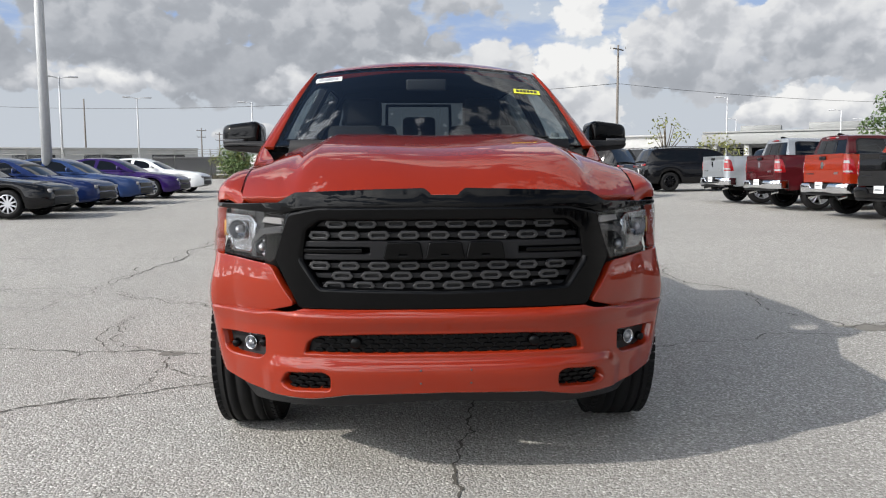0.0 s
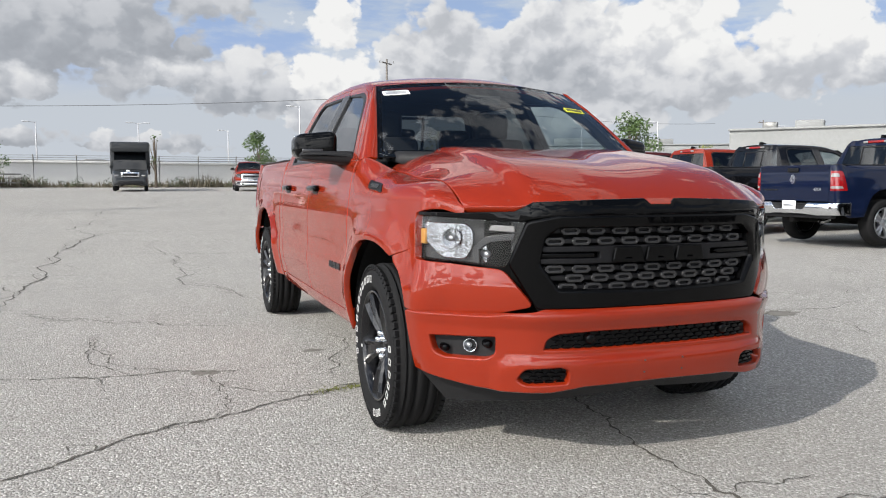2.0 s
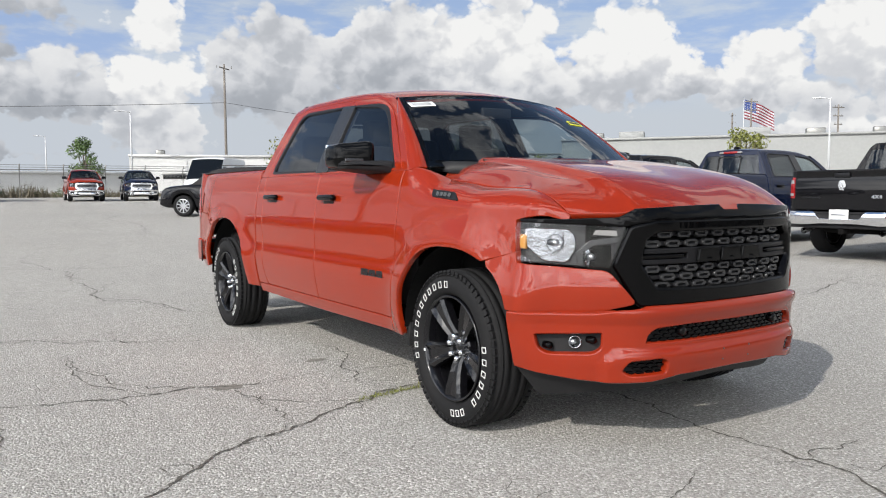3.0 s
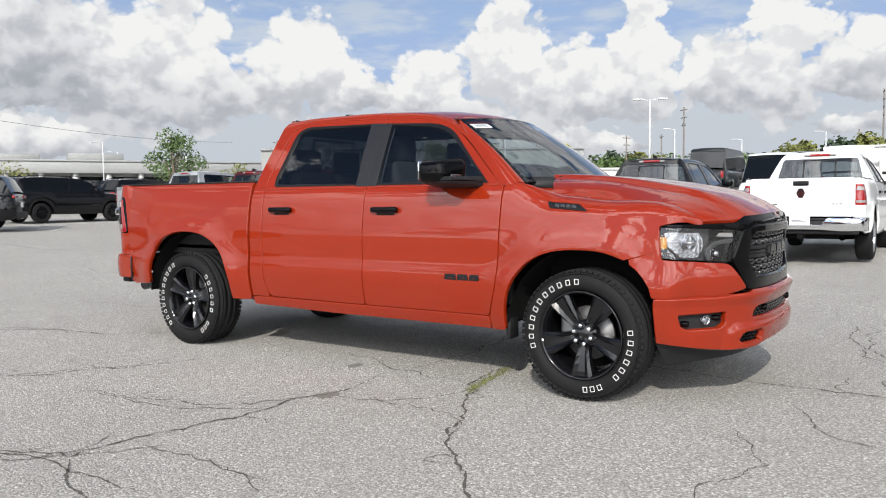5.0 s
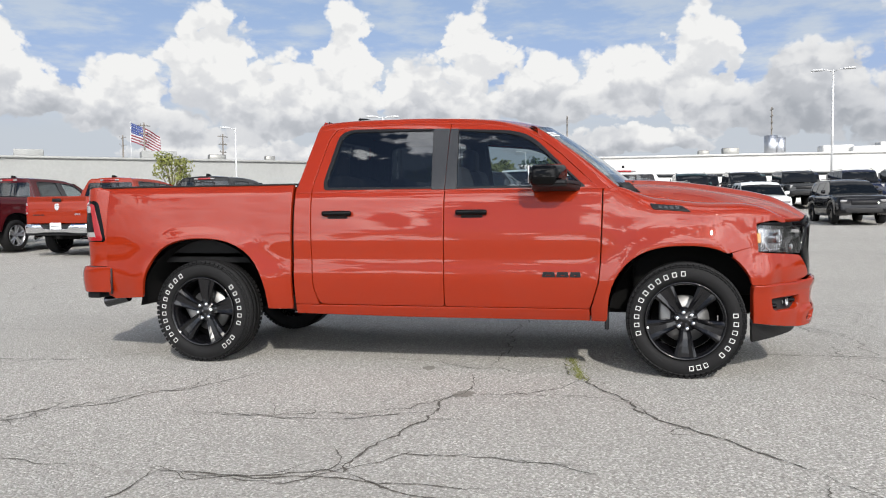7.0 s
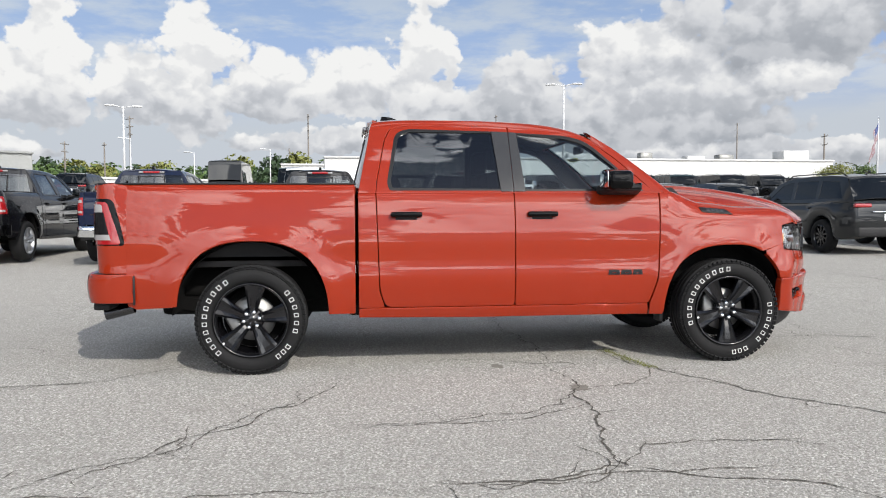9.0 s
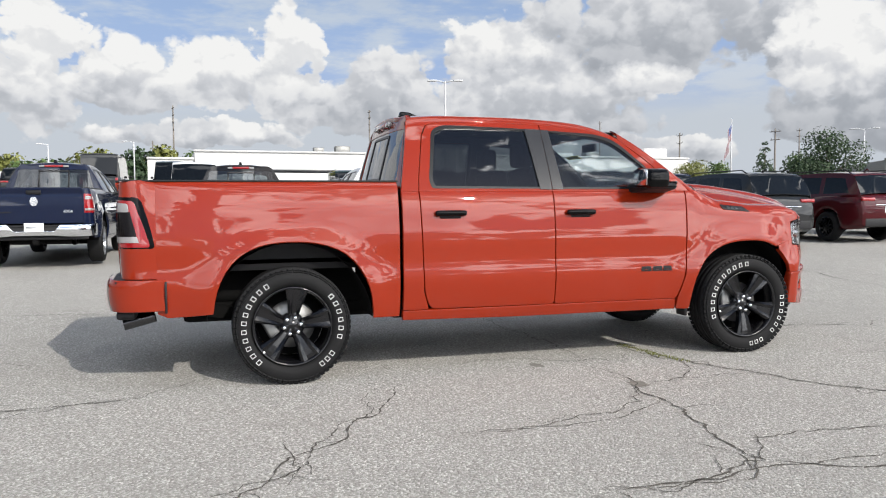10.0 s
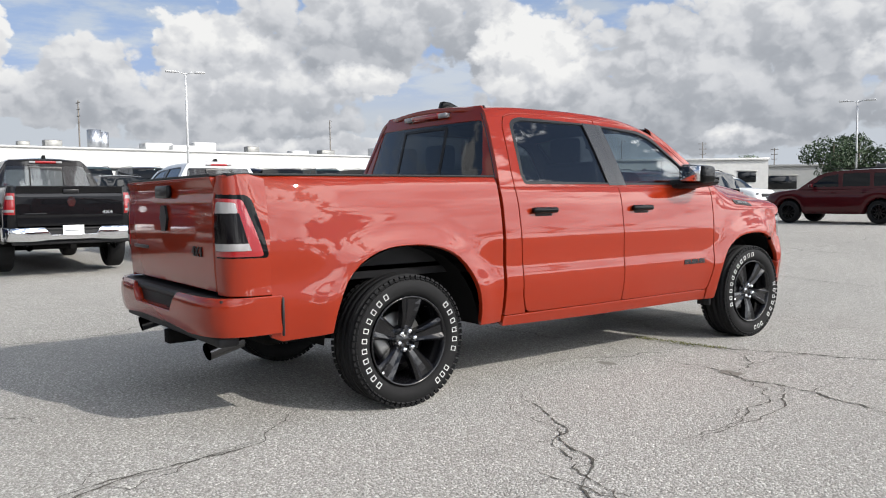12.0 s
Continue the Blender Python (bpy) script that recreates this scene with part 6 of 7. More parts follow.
LEAF = leaf_mat("leaf_green", (0.055, 0.095, 0.022))
LEAF_DARK = leaf_mat("leaf_dark_green", (0.022, 0.045, 0.015))
LEAF_YELLOW = leaf_mat("leaf_yellow_green", (0.13, 0.14, 0.03))
DRY = leaf_mat("dry_weed", (0.10, 0.085, 0.055))


def slab(a, b, depth, h, z0=0.4):
    """A wall block between two plan points, going back by depth."""
    a, b = Vector(a), Vector(b)
    n = Vector(((b - a).y, -(b - a).x)).normalized()
    mid = (a + b) / 2
    if n.dot(mid - Vector((-3, 1))) < 0:
        n = -n
    pts = [tuple(a), tuple(b), tuple(b + n * depth), tuple(a + n * depth)]
    return prism(pts, z0, h, "z"), n


def building(name, a, b, depth, h, wall, label, windows=(), units=(), coping=True):
    t = thing(name, None, label, "building")
    bm, n = slab(a, b, depth, h)
    part("wall", bm, wall, t, smooth=False)
    a, b = Vector(a), Vector(b)
    d = (b - a)
    u = d.normalized()
    ang = math.atan2(u.y, u.x)
    if coping:
        c = (a + b) / 2 - n * 0.03
        part("coping", block((d.length + 0.2, 0.5, 0.25), (c.x, c.y, h + 0.05), 0.03, 1, Matrix.Rotation(ang, 4, "Z")), wall, t)
    for f, w, z, hh in windows:
        c = a + d * f - n * 0.02
        wn = part("window", block((w, 0.10, hh), (c.x, c.y, z), 0.01, 1, Matrix.Rotation(ang, 4, "Z")), DARK_GLASS, t)
        part("window_frame", block((w + 0.3, 0.06, 0.14), (c.x, c.y, z + hh / 2 + 0.07), 0.01, 1, Matrix.Rotation(ang, 4, "Z")), GALV, wn)
    for f, w, hh, back in units:
        c = a + d * f + n * back
        part("roof_unit", block((w, w * 0.7, hh), (c.x, c.y, h + hh / 2), 0.06, 1, Matrix.Rotation(ang, 4, "Z")), GALV if w < 3 else wall, t)
    return t, n


wb, n = building("workshop_building", (105, 6), (109, -74), 40, 8.3, WHITE_WALL, "long low white workshop building with roof units",
                 [(0.20, 12, 5.6, 0.35), (0.33, 8, 5.6, 0.35), (0.42, 8, 5.6, 0.35), (0.72, 5, 5.4, 0.8), (0.86, 6, 4.4, 1.6)],
                 [(0.22, 1.5, 1.0, 4), (0.27, 2.2, 1.4, 6), (0.45, 4, 1.5, 7), (0.50, 5, 1.2, 6), (0.55, 3.5, 2.0, 9), (0.63, 2, 1.4, 5), (0.74, 3, 1.0, 6), (0.80, 2.5, 1.2, 5), (0.94, 4.5, 1.8, 4)])
for f, r, h in ((0.345, 0.95, 3.2), (0.36, 0.8, 2.9)):
    c = Vector((105, 6)).lerp(Vector((109, -74)), f) + n * 8
    part("flue", tube([(c.x, c.y, 8.0), (c.x, c.y, 8.3 + h), (c.x, c.y, 8.35 + h)], [r, r, r * 0.8], 14), ALLOY, wb)
building("annex_building", (104.5, 12), (104.8, 6.2), 30, 7.2, WHITE_WALL, "lower white annex of the workshop", [(0.5, 2, 4.5, 1.5)])
building("grey_warehouse", (61, 69), (86, 38), 40, 7.4, GREY_WALL, "long plain grey warehouse with flat roof", [], [(0.1, 1.5, 1.0, 3), (0.2, 3, 1.2, 5), (0.55, 4, 1.3, 5), (0.72, 2, 1.0, 4), (0.88, 1.2, 0.9, 3)])
building("white_store", (87, 37.5), (100, 20), 20, 4.8, WHITE_WALL, "white low store beside the warehouse")
gd, n = building("covered_dealership", (48, 118), (96, 92), 25, 7.6, GREY_WALL, "grey flat-roofed building with a row of columns", [(0.08 + 0.085 * q, 3.6, 3.9, 2.6) for q in range(11)], [(0.15, 6, 1.2, 6), (0.35, 8, 1.4, 6), (0.6, 4, 1.2, 5)])
for q in range(12):
    c = Vector((48, 118)).lerp(Vector((96, 92)), 0.035 + 0.085 * q) - n * 1.2
    part("column", block((0.6, 0.6, 5.0), (c.x, c.y, 3.2), 0.03, 1), WHITE_WALL, gd)
c0 = (Vector((48, 118)) + Vector((96, 92))) / 2 - n * 0.8
part("canopy", block((54.6, 2.4, 1.6), (c0.x, c0.y, 6.5), 0.05, 1, Matrix.Rotation(math.atan2(-26, 48), 4, "Z")), GREY_WALL, gd)
building("white_yard_building", (15.5, 92), (31, 87), 15, 5.6, WHITE_WALL, "white block building behind the fence", [(0.3, 2.5, 3.2, 0.5), (0.55, 5, 2.6, 1.6), (0.86, 3, 3.0, 2.0)], [(0.2, 1, 0.8, 2)])
building("long_white_shed", (-16, 84), (15.2, 92), 12, 3.5, WHITE_WALL, "long low white shed behind the fence", [], [(0.3, 2.0, 0.4, 2), (0.45, 4.0, 0.4, 2)])
building("fuel_canopy", (-62, 118), (-33, 126), 14, 5.6, GREY_WALL, "low grey canopy building far behind the fence", [(0.2, 6, 3.4, 2.6), (0.55, 7, 3.4, 2.6), (0.85, 5, 3.4, 2.6)])
building("brown_shed", (-32, 100), (-14, 104), 8, 3.6, DARK_ROOF, "dark brown shed behind the fence")
building("grey_block", (56, -61), (52, -68), 18, 5.2, GREY_WALL, "grey block building far off", [(0.5, 2, 3.0, 1.2)])
building("pale_block", (51.9, -68.2), (44, -77), 18, 5.2, WHITE_WALL, "pale block building far off", [(0.8, 2, 3.2, 1.2)])
building("long_grey_store", (50, -80), (38, -92), 14, 4.6, GREY_WALL, "long grey store far off", [(0.3, 4, 2.6, 1.6)])
building("pale_store", (37.8, -92.2), (32.5, -95), 14, 4.6, WHITE_WALL, "pale store far off", [(0.6, 3, 2.0, 1.6)])
building("dark_roofed_house", (24.5, -60), (16, -66), 8, 3.4, DARK_ROOF, "dark roofed low house far off")


def lamp_post(x, y, h, arms=1, r=0.12, turn=0.0, label="tall white lot lamp post"):
    z = lot_height(x, y)
    t = thing("lamp_post", Matrix.Translation((x, y, z)) @ Matrix.Rotation(turn, 4, "Z"), label, "lamp post", "lot lamp posts")
    part("footing", tube([(0, 0, -0.2), (0, 0, 0.6)], r * 2.2, 14), GREY_WALL, t)
    part("pole", tube([(0, 0, 0.5), (0, 0, h * 0.6), (0, 0, h)], [r, r * 0.85, r * 0.6], 12), POLE_WHITE, t)
    for q in range(arms):
        s = 1 if q == 0 else -1
        part("arm", tube([(0, 0, h - 0.15), (s * 0.5, 0, h), (s * 0.9, 0, h + 0.03)], 0.05, 6), POLE_WHITE, t)
        part("lamp_head", block((0.85, 0.42, 0.14), (s * 1.15, 0, h + 0.03), 0.05, 2), POLE_WHITE, t)
    return t


def from_eye(ex, ey, az, d):
    return ex + d * math.sin(radians(az)), ey + d * math.cos(radians(az))


lamp_post(-11.25, 21.5, 10.5, 2, 0.16, 0.4)
for ex, ey, az, el, h, arms in ((-0.2, -3.8, -22.7, 6.22, 9.5, 2), (-0.2, -3.8, -18.0, 5.10, 9.5, 2), (-0.2, -3.8, 23.1, 5.0, 10, 1), (-0.2, -3.8, 23.7, 3.57, 9, 1), (-0.2, -3.8, 30.1, 3.9, 9, 1), (-0.2, -3.8, 31.4, 3.32, 9, 1),
                               (-1.4, -3.7, -9.7, 4.97, 9, 1), (-1.4, -3.7, -6.9, 3.87, 9, 1), (-1.4, -3.7, -0.7, 3.99, 9, 2), (-1.4, -3.7, 35.9, 4.24, 9.5, 1), (-1.4, -3.7, 44.2, 3.77, 9.5, 1),
                               (-3.1, -3.3, 6.0, 3.63, 9, 1), (-3.1, -3.3, 11.2, 5.35, 9.5, 1), (-3.1, -3.3, 59.2, 5.79, 9.5, 1), (-5.3, -1.9, 71.0, 6.32, 9.2, 2), (-5.3, -1.9, 72.7, 4.6, 10, 1),
                               (-6.5, 0.5, 103.9, 8.10, 10.6, 2), (-6.7, 3.0, 79.4, 3.66, 9, 1), (-6.7, 3.0, 84.6, 3.74, 9, 1), (-6.0, 4.8, 135.4, 4.5, 9, 2), (-4.8, 6.3, 154.9, 5.86, 9.5, 2)):
    d = (h + 0.35 - 1.2) / math.tan(radians(el))
    x, y = from_eye(ex, ey, az, d)
    lamp_post(x, y, h - 0.3, arms, 0.11, radians(90 - az) + 1.57)


def utility_pole(x, y, h, arms=2, steel=False):
    t = thing("utility_pole", pose(x, y, 0.5), "grey timber utility pole with crossarms" if not steel else "slim steel mast far off", "utility pole", "utility poles")
    part("pole", tube([(0, 0, -0.4), (0, 0, h * 0.5), (0, 0, h)], [0.19, 0.16, 0.12], 8), TIMBER, t)
    for q in range(arms):
        part("crossarm", block((2.3 - 0.4 * q, 0.14, 0.14), (0, 0, h - 0.5 - 1.4 * q), 0.02, 1, Matrix.Rotation(0.5 * (x % 3 - 1), 4, "Z")), TIMBER, t)
        for s in (-1, 1):
            part("insulator", tube([(s * 0.9, 0, h - 0.45 - 1.4 * q), (s * 0.9, 0, h - 0.2 - 1.4 * q)], 0.05, 6), GALV, t)
    return t


for ex, ey, az, el, h, arms in ((-0.2, -3.8, -21.3, 5.15, 15, 0), (-0.2, -3.8, -13.9, 3.35, 11, 2), (-0.2, -3.8, -12.7, 3.09, 11, 2), (-3.1, -3.3, 54.4, 6.22, 16, 3), (-3.1, -3.3, 59.7, 5.58, 15, 3), (-3.1, -3.3, 53.2, 5.33, 15, 2),
                               (-5.3, -1.9, 73.3, 6.23, 17, 3), (-5.3, -1.9, 71.8, 4.41, 13, 1), (-5.3, -1.9, 69.4, 4.40, 13, 3), (-5.3, -1.9, 84.2, 4.28, 13, 0), (-6.7, 3.0, 87.3, 6.70, 20, 4), (-6.5, 0.5, 100.2, 6.69, 22, 4),
                               (-6.7, 3.0, 117.7, 5.68, 20, 4), (-6.7, 3.0, 123.1, 4.74, 13, 2), (-6.0, 4.8, 130.0, 4.79, 13, 2), (-6.0, 4.8, 131.4, 4.74, 18, 3), (-6.0, 4.8, 139.4, 3.96, 16, 3), (-4.8, 6.3, 145.4, 3.64, 15, 3), (-4.8, 6.3, 150.0, 3.09, 14, 3), (-1.4, -3.7, 42.9, 4.35, 14, 3)):
    d = (h + 0.5 - 1.2) / math.tan(radians(el))
    x, y = from_eye(ex, ey, az, d)
    utility_pole(x, y, h, arms)
utility_pole(26.5, 91.0, 16.3, 1)


def cable(a, b, sag, r=0.03):
    a, b = Vector(a), Vector(b)
    pts = [a.lerp(b, q / 16) - Vector((0, 0, sag * 4 * (q / 16) * (1 - q / 16))) for q in range(17)]
    return tagged(part("power_line", tube(pts, r, 5), CABLE), "black overhead power line hung between poles", "power line", "power lines")


cable((26.5, 91, 12.2), (-78, 140, 14.0), 1.6, 0.03)
cable((26.5, 91, 12.2), (110, 130, 14.0), 1.2, 0.025)


# chain-link fence along the far side of the lot
def fence():
    t = thing("chain_link_fence", None, "rusty chain-link fence with barbed wire top", "fence")
    y0 = 63.0
    z = lot_height(0, y0)
    x = -46.0
    while x <= 30:
        part("post", tube([(x, y0, z - 0.2), (x, y0, z + 2.15), (x, y0 - 0.3, z + 2.5)], 0.045, 6), GALV, t)
        x += 3.0
    for zz in (2.1, 2.28, 2.45):
        part("rail_wire", tube([(-46, y0 - 0.15 * (zz > 2.2), z + zz), (30, y0 - 0.15 * (zz > 2.2), z + zz)], 0.03 if zz < 2.2 else 0.018, 5), GALV, t)
    verts, faces = [], []
    step, w = 0.22, 0.006
    for sgn in (1, -1):
        x = -48.0
        while x < 32:
            a, b = (x, x + sgn * 2.0)
            if -46 <= min(a, b) and max(a, b) <= 30:
                i = len(verts)
                verts += [(a - w, y0, z + 0.05), (a + w, y0, z + 0.05), (b + w, y0, z + 2.08), (b - w, y0, z + 2.08)]
                faces.append((i, i + 1, i + 2, i + 3))
            x += step
    tagged(raw("wire_mesh", verts, faces, GALV, t), kind="stuff")
    for q in range(3):
        part("barrier_board", block((4.6, 0.06, 0.10), (-13.0, y0 - 1.2, z + 0.35 + 0.32 * q), 0.02, 1), GALV, t)
    return t


fence()


def crown(rng, centres, count, size, flat=0.8):
    verts, faces = [], []
    for c, r in centres:
        k = int(count * r * r)
        for _ in range(k):
            d = Vector((rng.gauss(0, 1), rng.gauss(0, 1), rng.gauss(0, 1))).normalized() * r * (0.45 + 0.6 * rng.random() ** 0.6)
            d.z *= flat
            p = Vector(c) + d
            n = (d.normalized() + Vector((rng.uniform(-1, 1), rng.uniform(-1, 1), rng.uniform(-0.3, 1)))).normalized()
            u = n.orthogonal().normalized()
            u.rotate(Matrix.Rotation(rng.random() * 6.28, 3, n))
            v = n.cross(u)
            s = size * rng.uniform(0.6, 1.4)
            i = len(verts)
            verts += [tuple(p - u * s), tuple(p + v * s * 0.55 + n * s * 0.15), tuple(p + u * s), tuple(p - v * s * 0.55 + n * s * 0.15)]
            faces.append((i, i + 1, i + 2, i + 3))
    return verts, faces


def tree(x, y, h, spread, mat, seed, label, conifer=False, dens=60, leaf=0.16, shrub=False, sparse=False):
    rng = random.Random(seed)
    z = lot_height(x, y)
    t = thing("shrub" if shrub else "tree", pose(x, y, z - 0.05), label, "shrub" if shrub else "tree")
    tr = h * (0.12 if shrub else 0.34)
    lean = rng.uniform(-0.03, 0.03) * h
    part("trunk", tube([(0, 0, 0), (lean * 0.3, 0, tr), (lean, 0.1, h * 0.85)], [h * 0.028, h * 0.02, h * 0.006], 8), BARK, t)
    cs = []
    if conifer:
        for q in range(9):
            f = q / 8
            zz = h * (0.14 + 0.84 * f)
            rr = spread * (1.05 - f) * 0.62 + 0.15
            for _ in range(3):
                a = rng.random() * 6.28
                cs.append(((rr * 0.55 * math.cos(a), rr * 0.55 * math.sin(a), zz), rr * 0.62 + 0.1))
    else:
        for q in range(14 if not sparse else 9):
            a = rng.random() * 6.28
            f = rng.random()
            zz = tr + (h - tr) * (0.12 + 0.80 * f)
            rad = spread * (0.15 + 0.62 * math.sqrt(max(0.05, 1 - (2 * f - 0.85) ** 2))) * rng.uniform(0.3, 1.0)
            c = (rad * math.cos(a), rad * math.sin(a), zz)
            r = spread * rng.uniform(0.22, 0.42)
            cs.append((c, r))
            if q < 9:
                part("limb", tube([(lean * 0.3, 0, tr * rng.uniform(0.7, 1.2)), (c[0] * 0.5, c[1] * 0.5, (tr + zz) / 2), c], [h * 0.012, h * 0.008, h * 0.003], 5), BARK, t)
    v, f = crown(rng, cs, dens, leaf)
    tagged(raw("crown", v, f, mat, t), kind="stuff")
    return t


tree(24.0, 66.0, 5.6, 2.3, LEAF_YELLOW, 3, "thin young tree with sparse yellow-green leaves", dens=26, leaf=0.14, sparse=True)
tree(26.0, 60.0, 3.4, 2.6, LEAF_YELLOW, 4, "spreading yellow-green shrub by the lot", dens=50, leaf=0.13, shrub=True)
tree(40.0, 58.0, 6.6, 3.0, LEAF, 5, "round green maple tree beside the lot", dens=130, leaf=0.14)
tree(54.0, 38.0, 5.4, 2.6, LEAF_YELLOW, 6, "small round yellow-green tree by the warehouse", dens=150, leaf=0.13)
tree(50.0, 72.0, 4.6, 3.2, LEAF, 7, "low spreading green tree far off", dens=40)
tree(58.0, 70.0, 4.4, 3.0, LEAF_YELLOW, 8, "low yellow-green tree far off", dens=40)
tree(10.0, 86.0, 6.0, 2.7, LEAF, 9, "dense round green tree behind the shed", dens=200, leaf=0.13)
tree(-12.5, 58.5, 3.6, 2.4, LEAF, 10, "overgrown green shrub against the fence", dens=230, leaf=0.09, shrub=True)
tree(-13.6, 59.5, 2.6, 2.2, LEAF_YELLOW, 11, "overgrown yellow shrub against the fence", dens=230, leaf=0.09, shrub=True)
tree(-1.3, 61.0, 4.6, 1.0, LEAF, 12, "thin weedy sapling at the fence", dens=40, leaf=0.1, sparse=True)
rng = random.Random(77)
for q in range(13):
    az = 69.5 + 1.55 * q + rng.uniform(-0.4, 0.4)
    d = rng.uniform(150, 185)
    x, y = from_eye(-6.7, 3.0, az, d)
    tree(x, y, d * math.tan(radians(rng.uniform(2.3, 3.5))) + 0.4, rng.uniform(5, 8), (LEAF, LEAF_DARK, LEAF_YELLOW)[q % 3], 100 + q, "broad tree in the far row of trees", dens=16, leaf=0.5)
for q, (ex, ey, az, el, d, sp, mt, con) in enumerate(((-6.7, 3.0, 124.5, 2.6, 110, 4.5, LEAF_YELLOW, False), (-6.0, 4.8, 129.5, 3.96, 95, 2.6, LEAF_DARK, True), (-6.0, 4.8, 133.4, 4.05, 88, 5.2, LEAF_DARK, False), (-6.0, 4.8, 131.6, 2.9, 98, 3.0, LEAF, False), (-6.0, 4.8, 126.4, 2.5, 100, 2.5, LEAF, False), (-4.8, 6.3, 153.6, 4.0, 84, 3.2, LEAF_DARK, False), (-4.8, 6.3, 155.0, 3.9, 88, 3.2, LEAF_DARK, False), (-4.8, 6.3, 157.5, 3.3, 90, 4.5, LEAF_DARK, False), (-4.8, 6.3, 147.5, 2.3, 140, 6, LEAF, False), (-4.8, 6.3, 143.5, 2.4, 150, 6, LEAF, False))):
    x, y = from_eye(ex, ey, az, d)
    tree(x, y, 1.2 + d * math.tan(radians(el)) - 0.75, sp, mt, 200 + q, "tall dark conifer far off" if con else "broad dark green tree far off", con, 120, 0.15)

# scrub and weeds along the fence foot
rng = random.Random(15)
scrub = {LEAF_DARK: [], DRY: [], LEAF: []}
for _ in range(150):
    x = rng.uniform(-44, 28)
    big = max(0.0, math.sin(x * 0.31 + 0.6)) * max(0.0, math.sin(x * 0.9))
    r = rng.uniform(0.18, 0.45) * (1 + 0.9 * big)
    y = 62.2 + rng.gauss(0, 0.5)
    scrub[rng.choice((LEAF_DARK, LEAF_DARK, DRY, LEAF))].append(((x, y, lot_height(x, y) + r * rng.uniform(0.5, 1.3)), r))
for mt, cs in scrub.items():
    v, f = crown(rng, cs, 420, 0.055, 1.1)
    tagged(raw("fence_scrub", v, f, mt), "tangled low scrub growing along the fence", "scrub", kind="stuff")
rng = random.Random(5)
verts, faces = [], []
for _ in range(7000):
    x, y = rng.uniform(-46, 30), 62.6 + rng.gauss(0, 0.55)
    z = lot_height(x, y)
    h = rng.uniform(0.15, 0.55) * (1 + 1.2 * max(0, math.sin(x * 0.7) * math.sin(x * 0.23 + 1)))
    a = rng.random() * 6.28
    w = 0.05
    i = len(verts)
    verts += [(x - w * math.cos(a), y - w * math.sin(a), z), (x + w * math.cos(a), y + w * math.sin(a), z), (x + rng.gauss(0, 0.12), y + rng.gauss(0, 0.12), z + h)]
    faces.append((i, i + 1, i + 2))
tagged(raw("fence_weeds", verts, faces, DRY), "dry weeds along the foot of the fence", "weeds", kind="stuff")


# flags
FLAG_RED = material("flag_red", (0.14, 0.02, 0.03), 0.8, grain=0.2)
FLAG_WHITE = material("flag_white", (0.34, 0.34, 0.36), 0.8, grain=0.2)
FLAG_BLUE = material("flag_blue", (0.03, 0.05, 0.16), 0.8, grain=0.2)


def flag(x, y, h, w, turn, droop):
    t = thing("flag", pose(x, y, 0.6, 0, 0, turn), "striped red and white flag with blue corner on a pole", "flag", "flags")
    part("flagpole", tube([(0, 0, 0), (0, 0, h * 0.6), (0, 0, h)], [0.11, 0.09, 0.05], 10), POLE_WHITE, t)
    part("finial", lathe([(0.0, h + 0.12), (0.08, h + 0.06), (0.08, h), (0.0, h - 0.04)], 10, "z"), CHROME, t)
    hh = w * 0.56

    def cloth(u, v, off=0.0):
        return (u * w * (1 - 0.25 * droop), 0.22 * w * 0.3 * math.sin(u * 9 + v * 2) * u + off, h - 0.3 - v * hh - droop * w * 0.62 * u ** 1.3 - 0.05 * math.sin(u * 7))
    for k in range(13):
        u0 = 0.40 if k < 7 else 0.0
        vv, ff = [], []
        for q in range(13):
            u = u0 + (1 - u0) * q / 12
            for v in (k / 13, (k + 1) / 13):
                vv.append(cloth(u, v))
            if q:
                i = 2 * q
                ff.append((i - 2, i - 1, i + 1, i))
        ob = raw("stripe", vv, ff, FLAG_RED if k % 2 == 0 else FLAG_WHITE, t, smooth=True)
    vv, ff = [], []
    for q in range(7):
        for v in range(5):
            vv.append(cloth(0.40 * q / 6, v / 4 * 7 / 13))
    for q in range(6):
        for v in range(4):
            i = q * 5 + v
            ff.append((i, i + 1, i + 6, i + 5))
    raw("canton", vv, ff, FLAG_BLUE, t, smooth=True)
    for q in range(5):
        for v in range(4):
            u, s = 0.04 + 0.08 * q, (v + 0.5) / 4 * 7 / 13
            for off in (-0.02, 0.02):
                ps = [cloth(u + dx, s + dv, off) for dx, dv in ((-0.016, 0), (0, 0.028), (0.016, 0), (0, -0.028))]
                raw("star", ps, [(0, 1, 2, 3)], FLAG_WHITE, t)
    return t


x, y = from_eye(-6.5, 0.5, 55.6, 175)
flag(x, y, 19.8, 7.0, -45, 0.62)
x, y = from_eye(-6.7, 3.0, 126.2, 88)
flag(x, y, 9.2, 3.0, 128, 1.35)

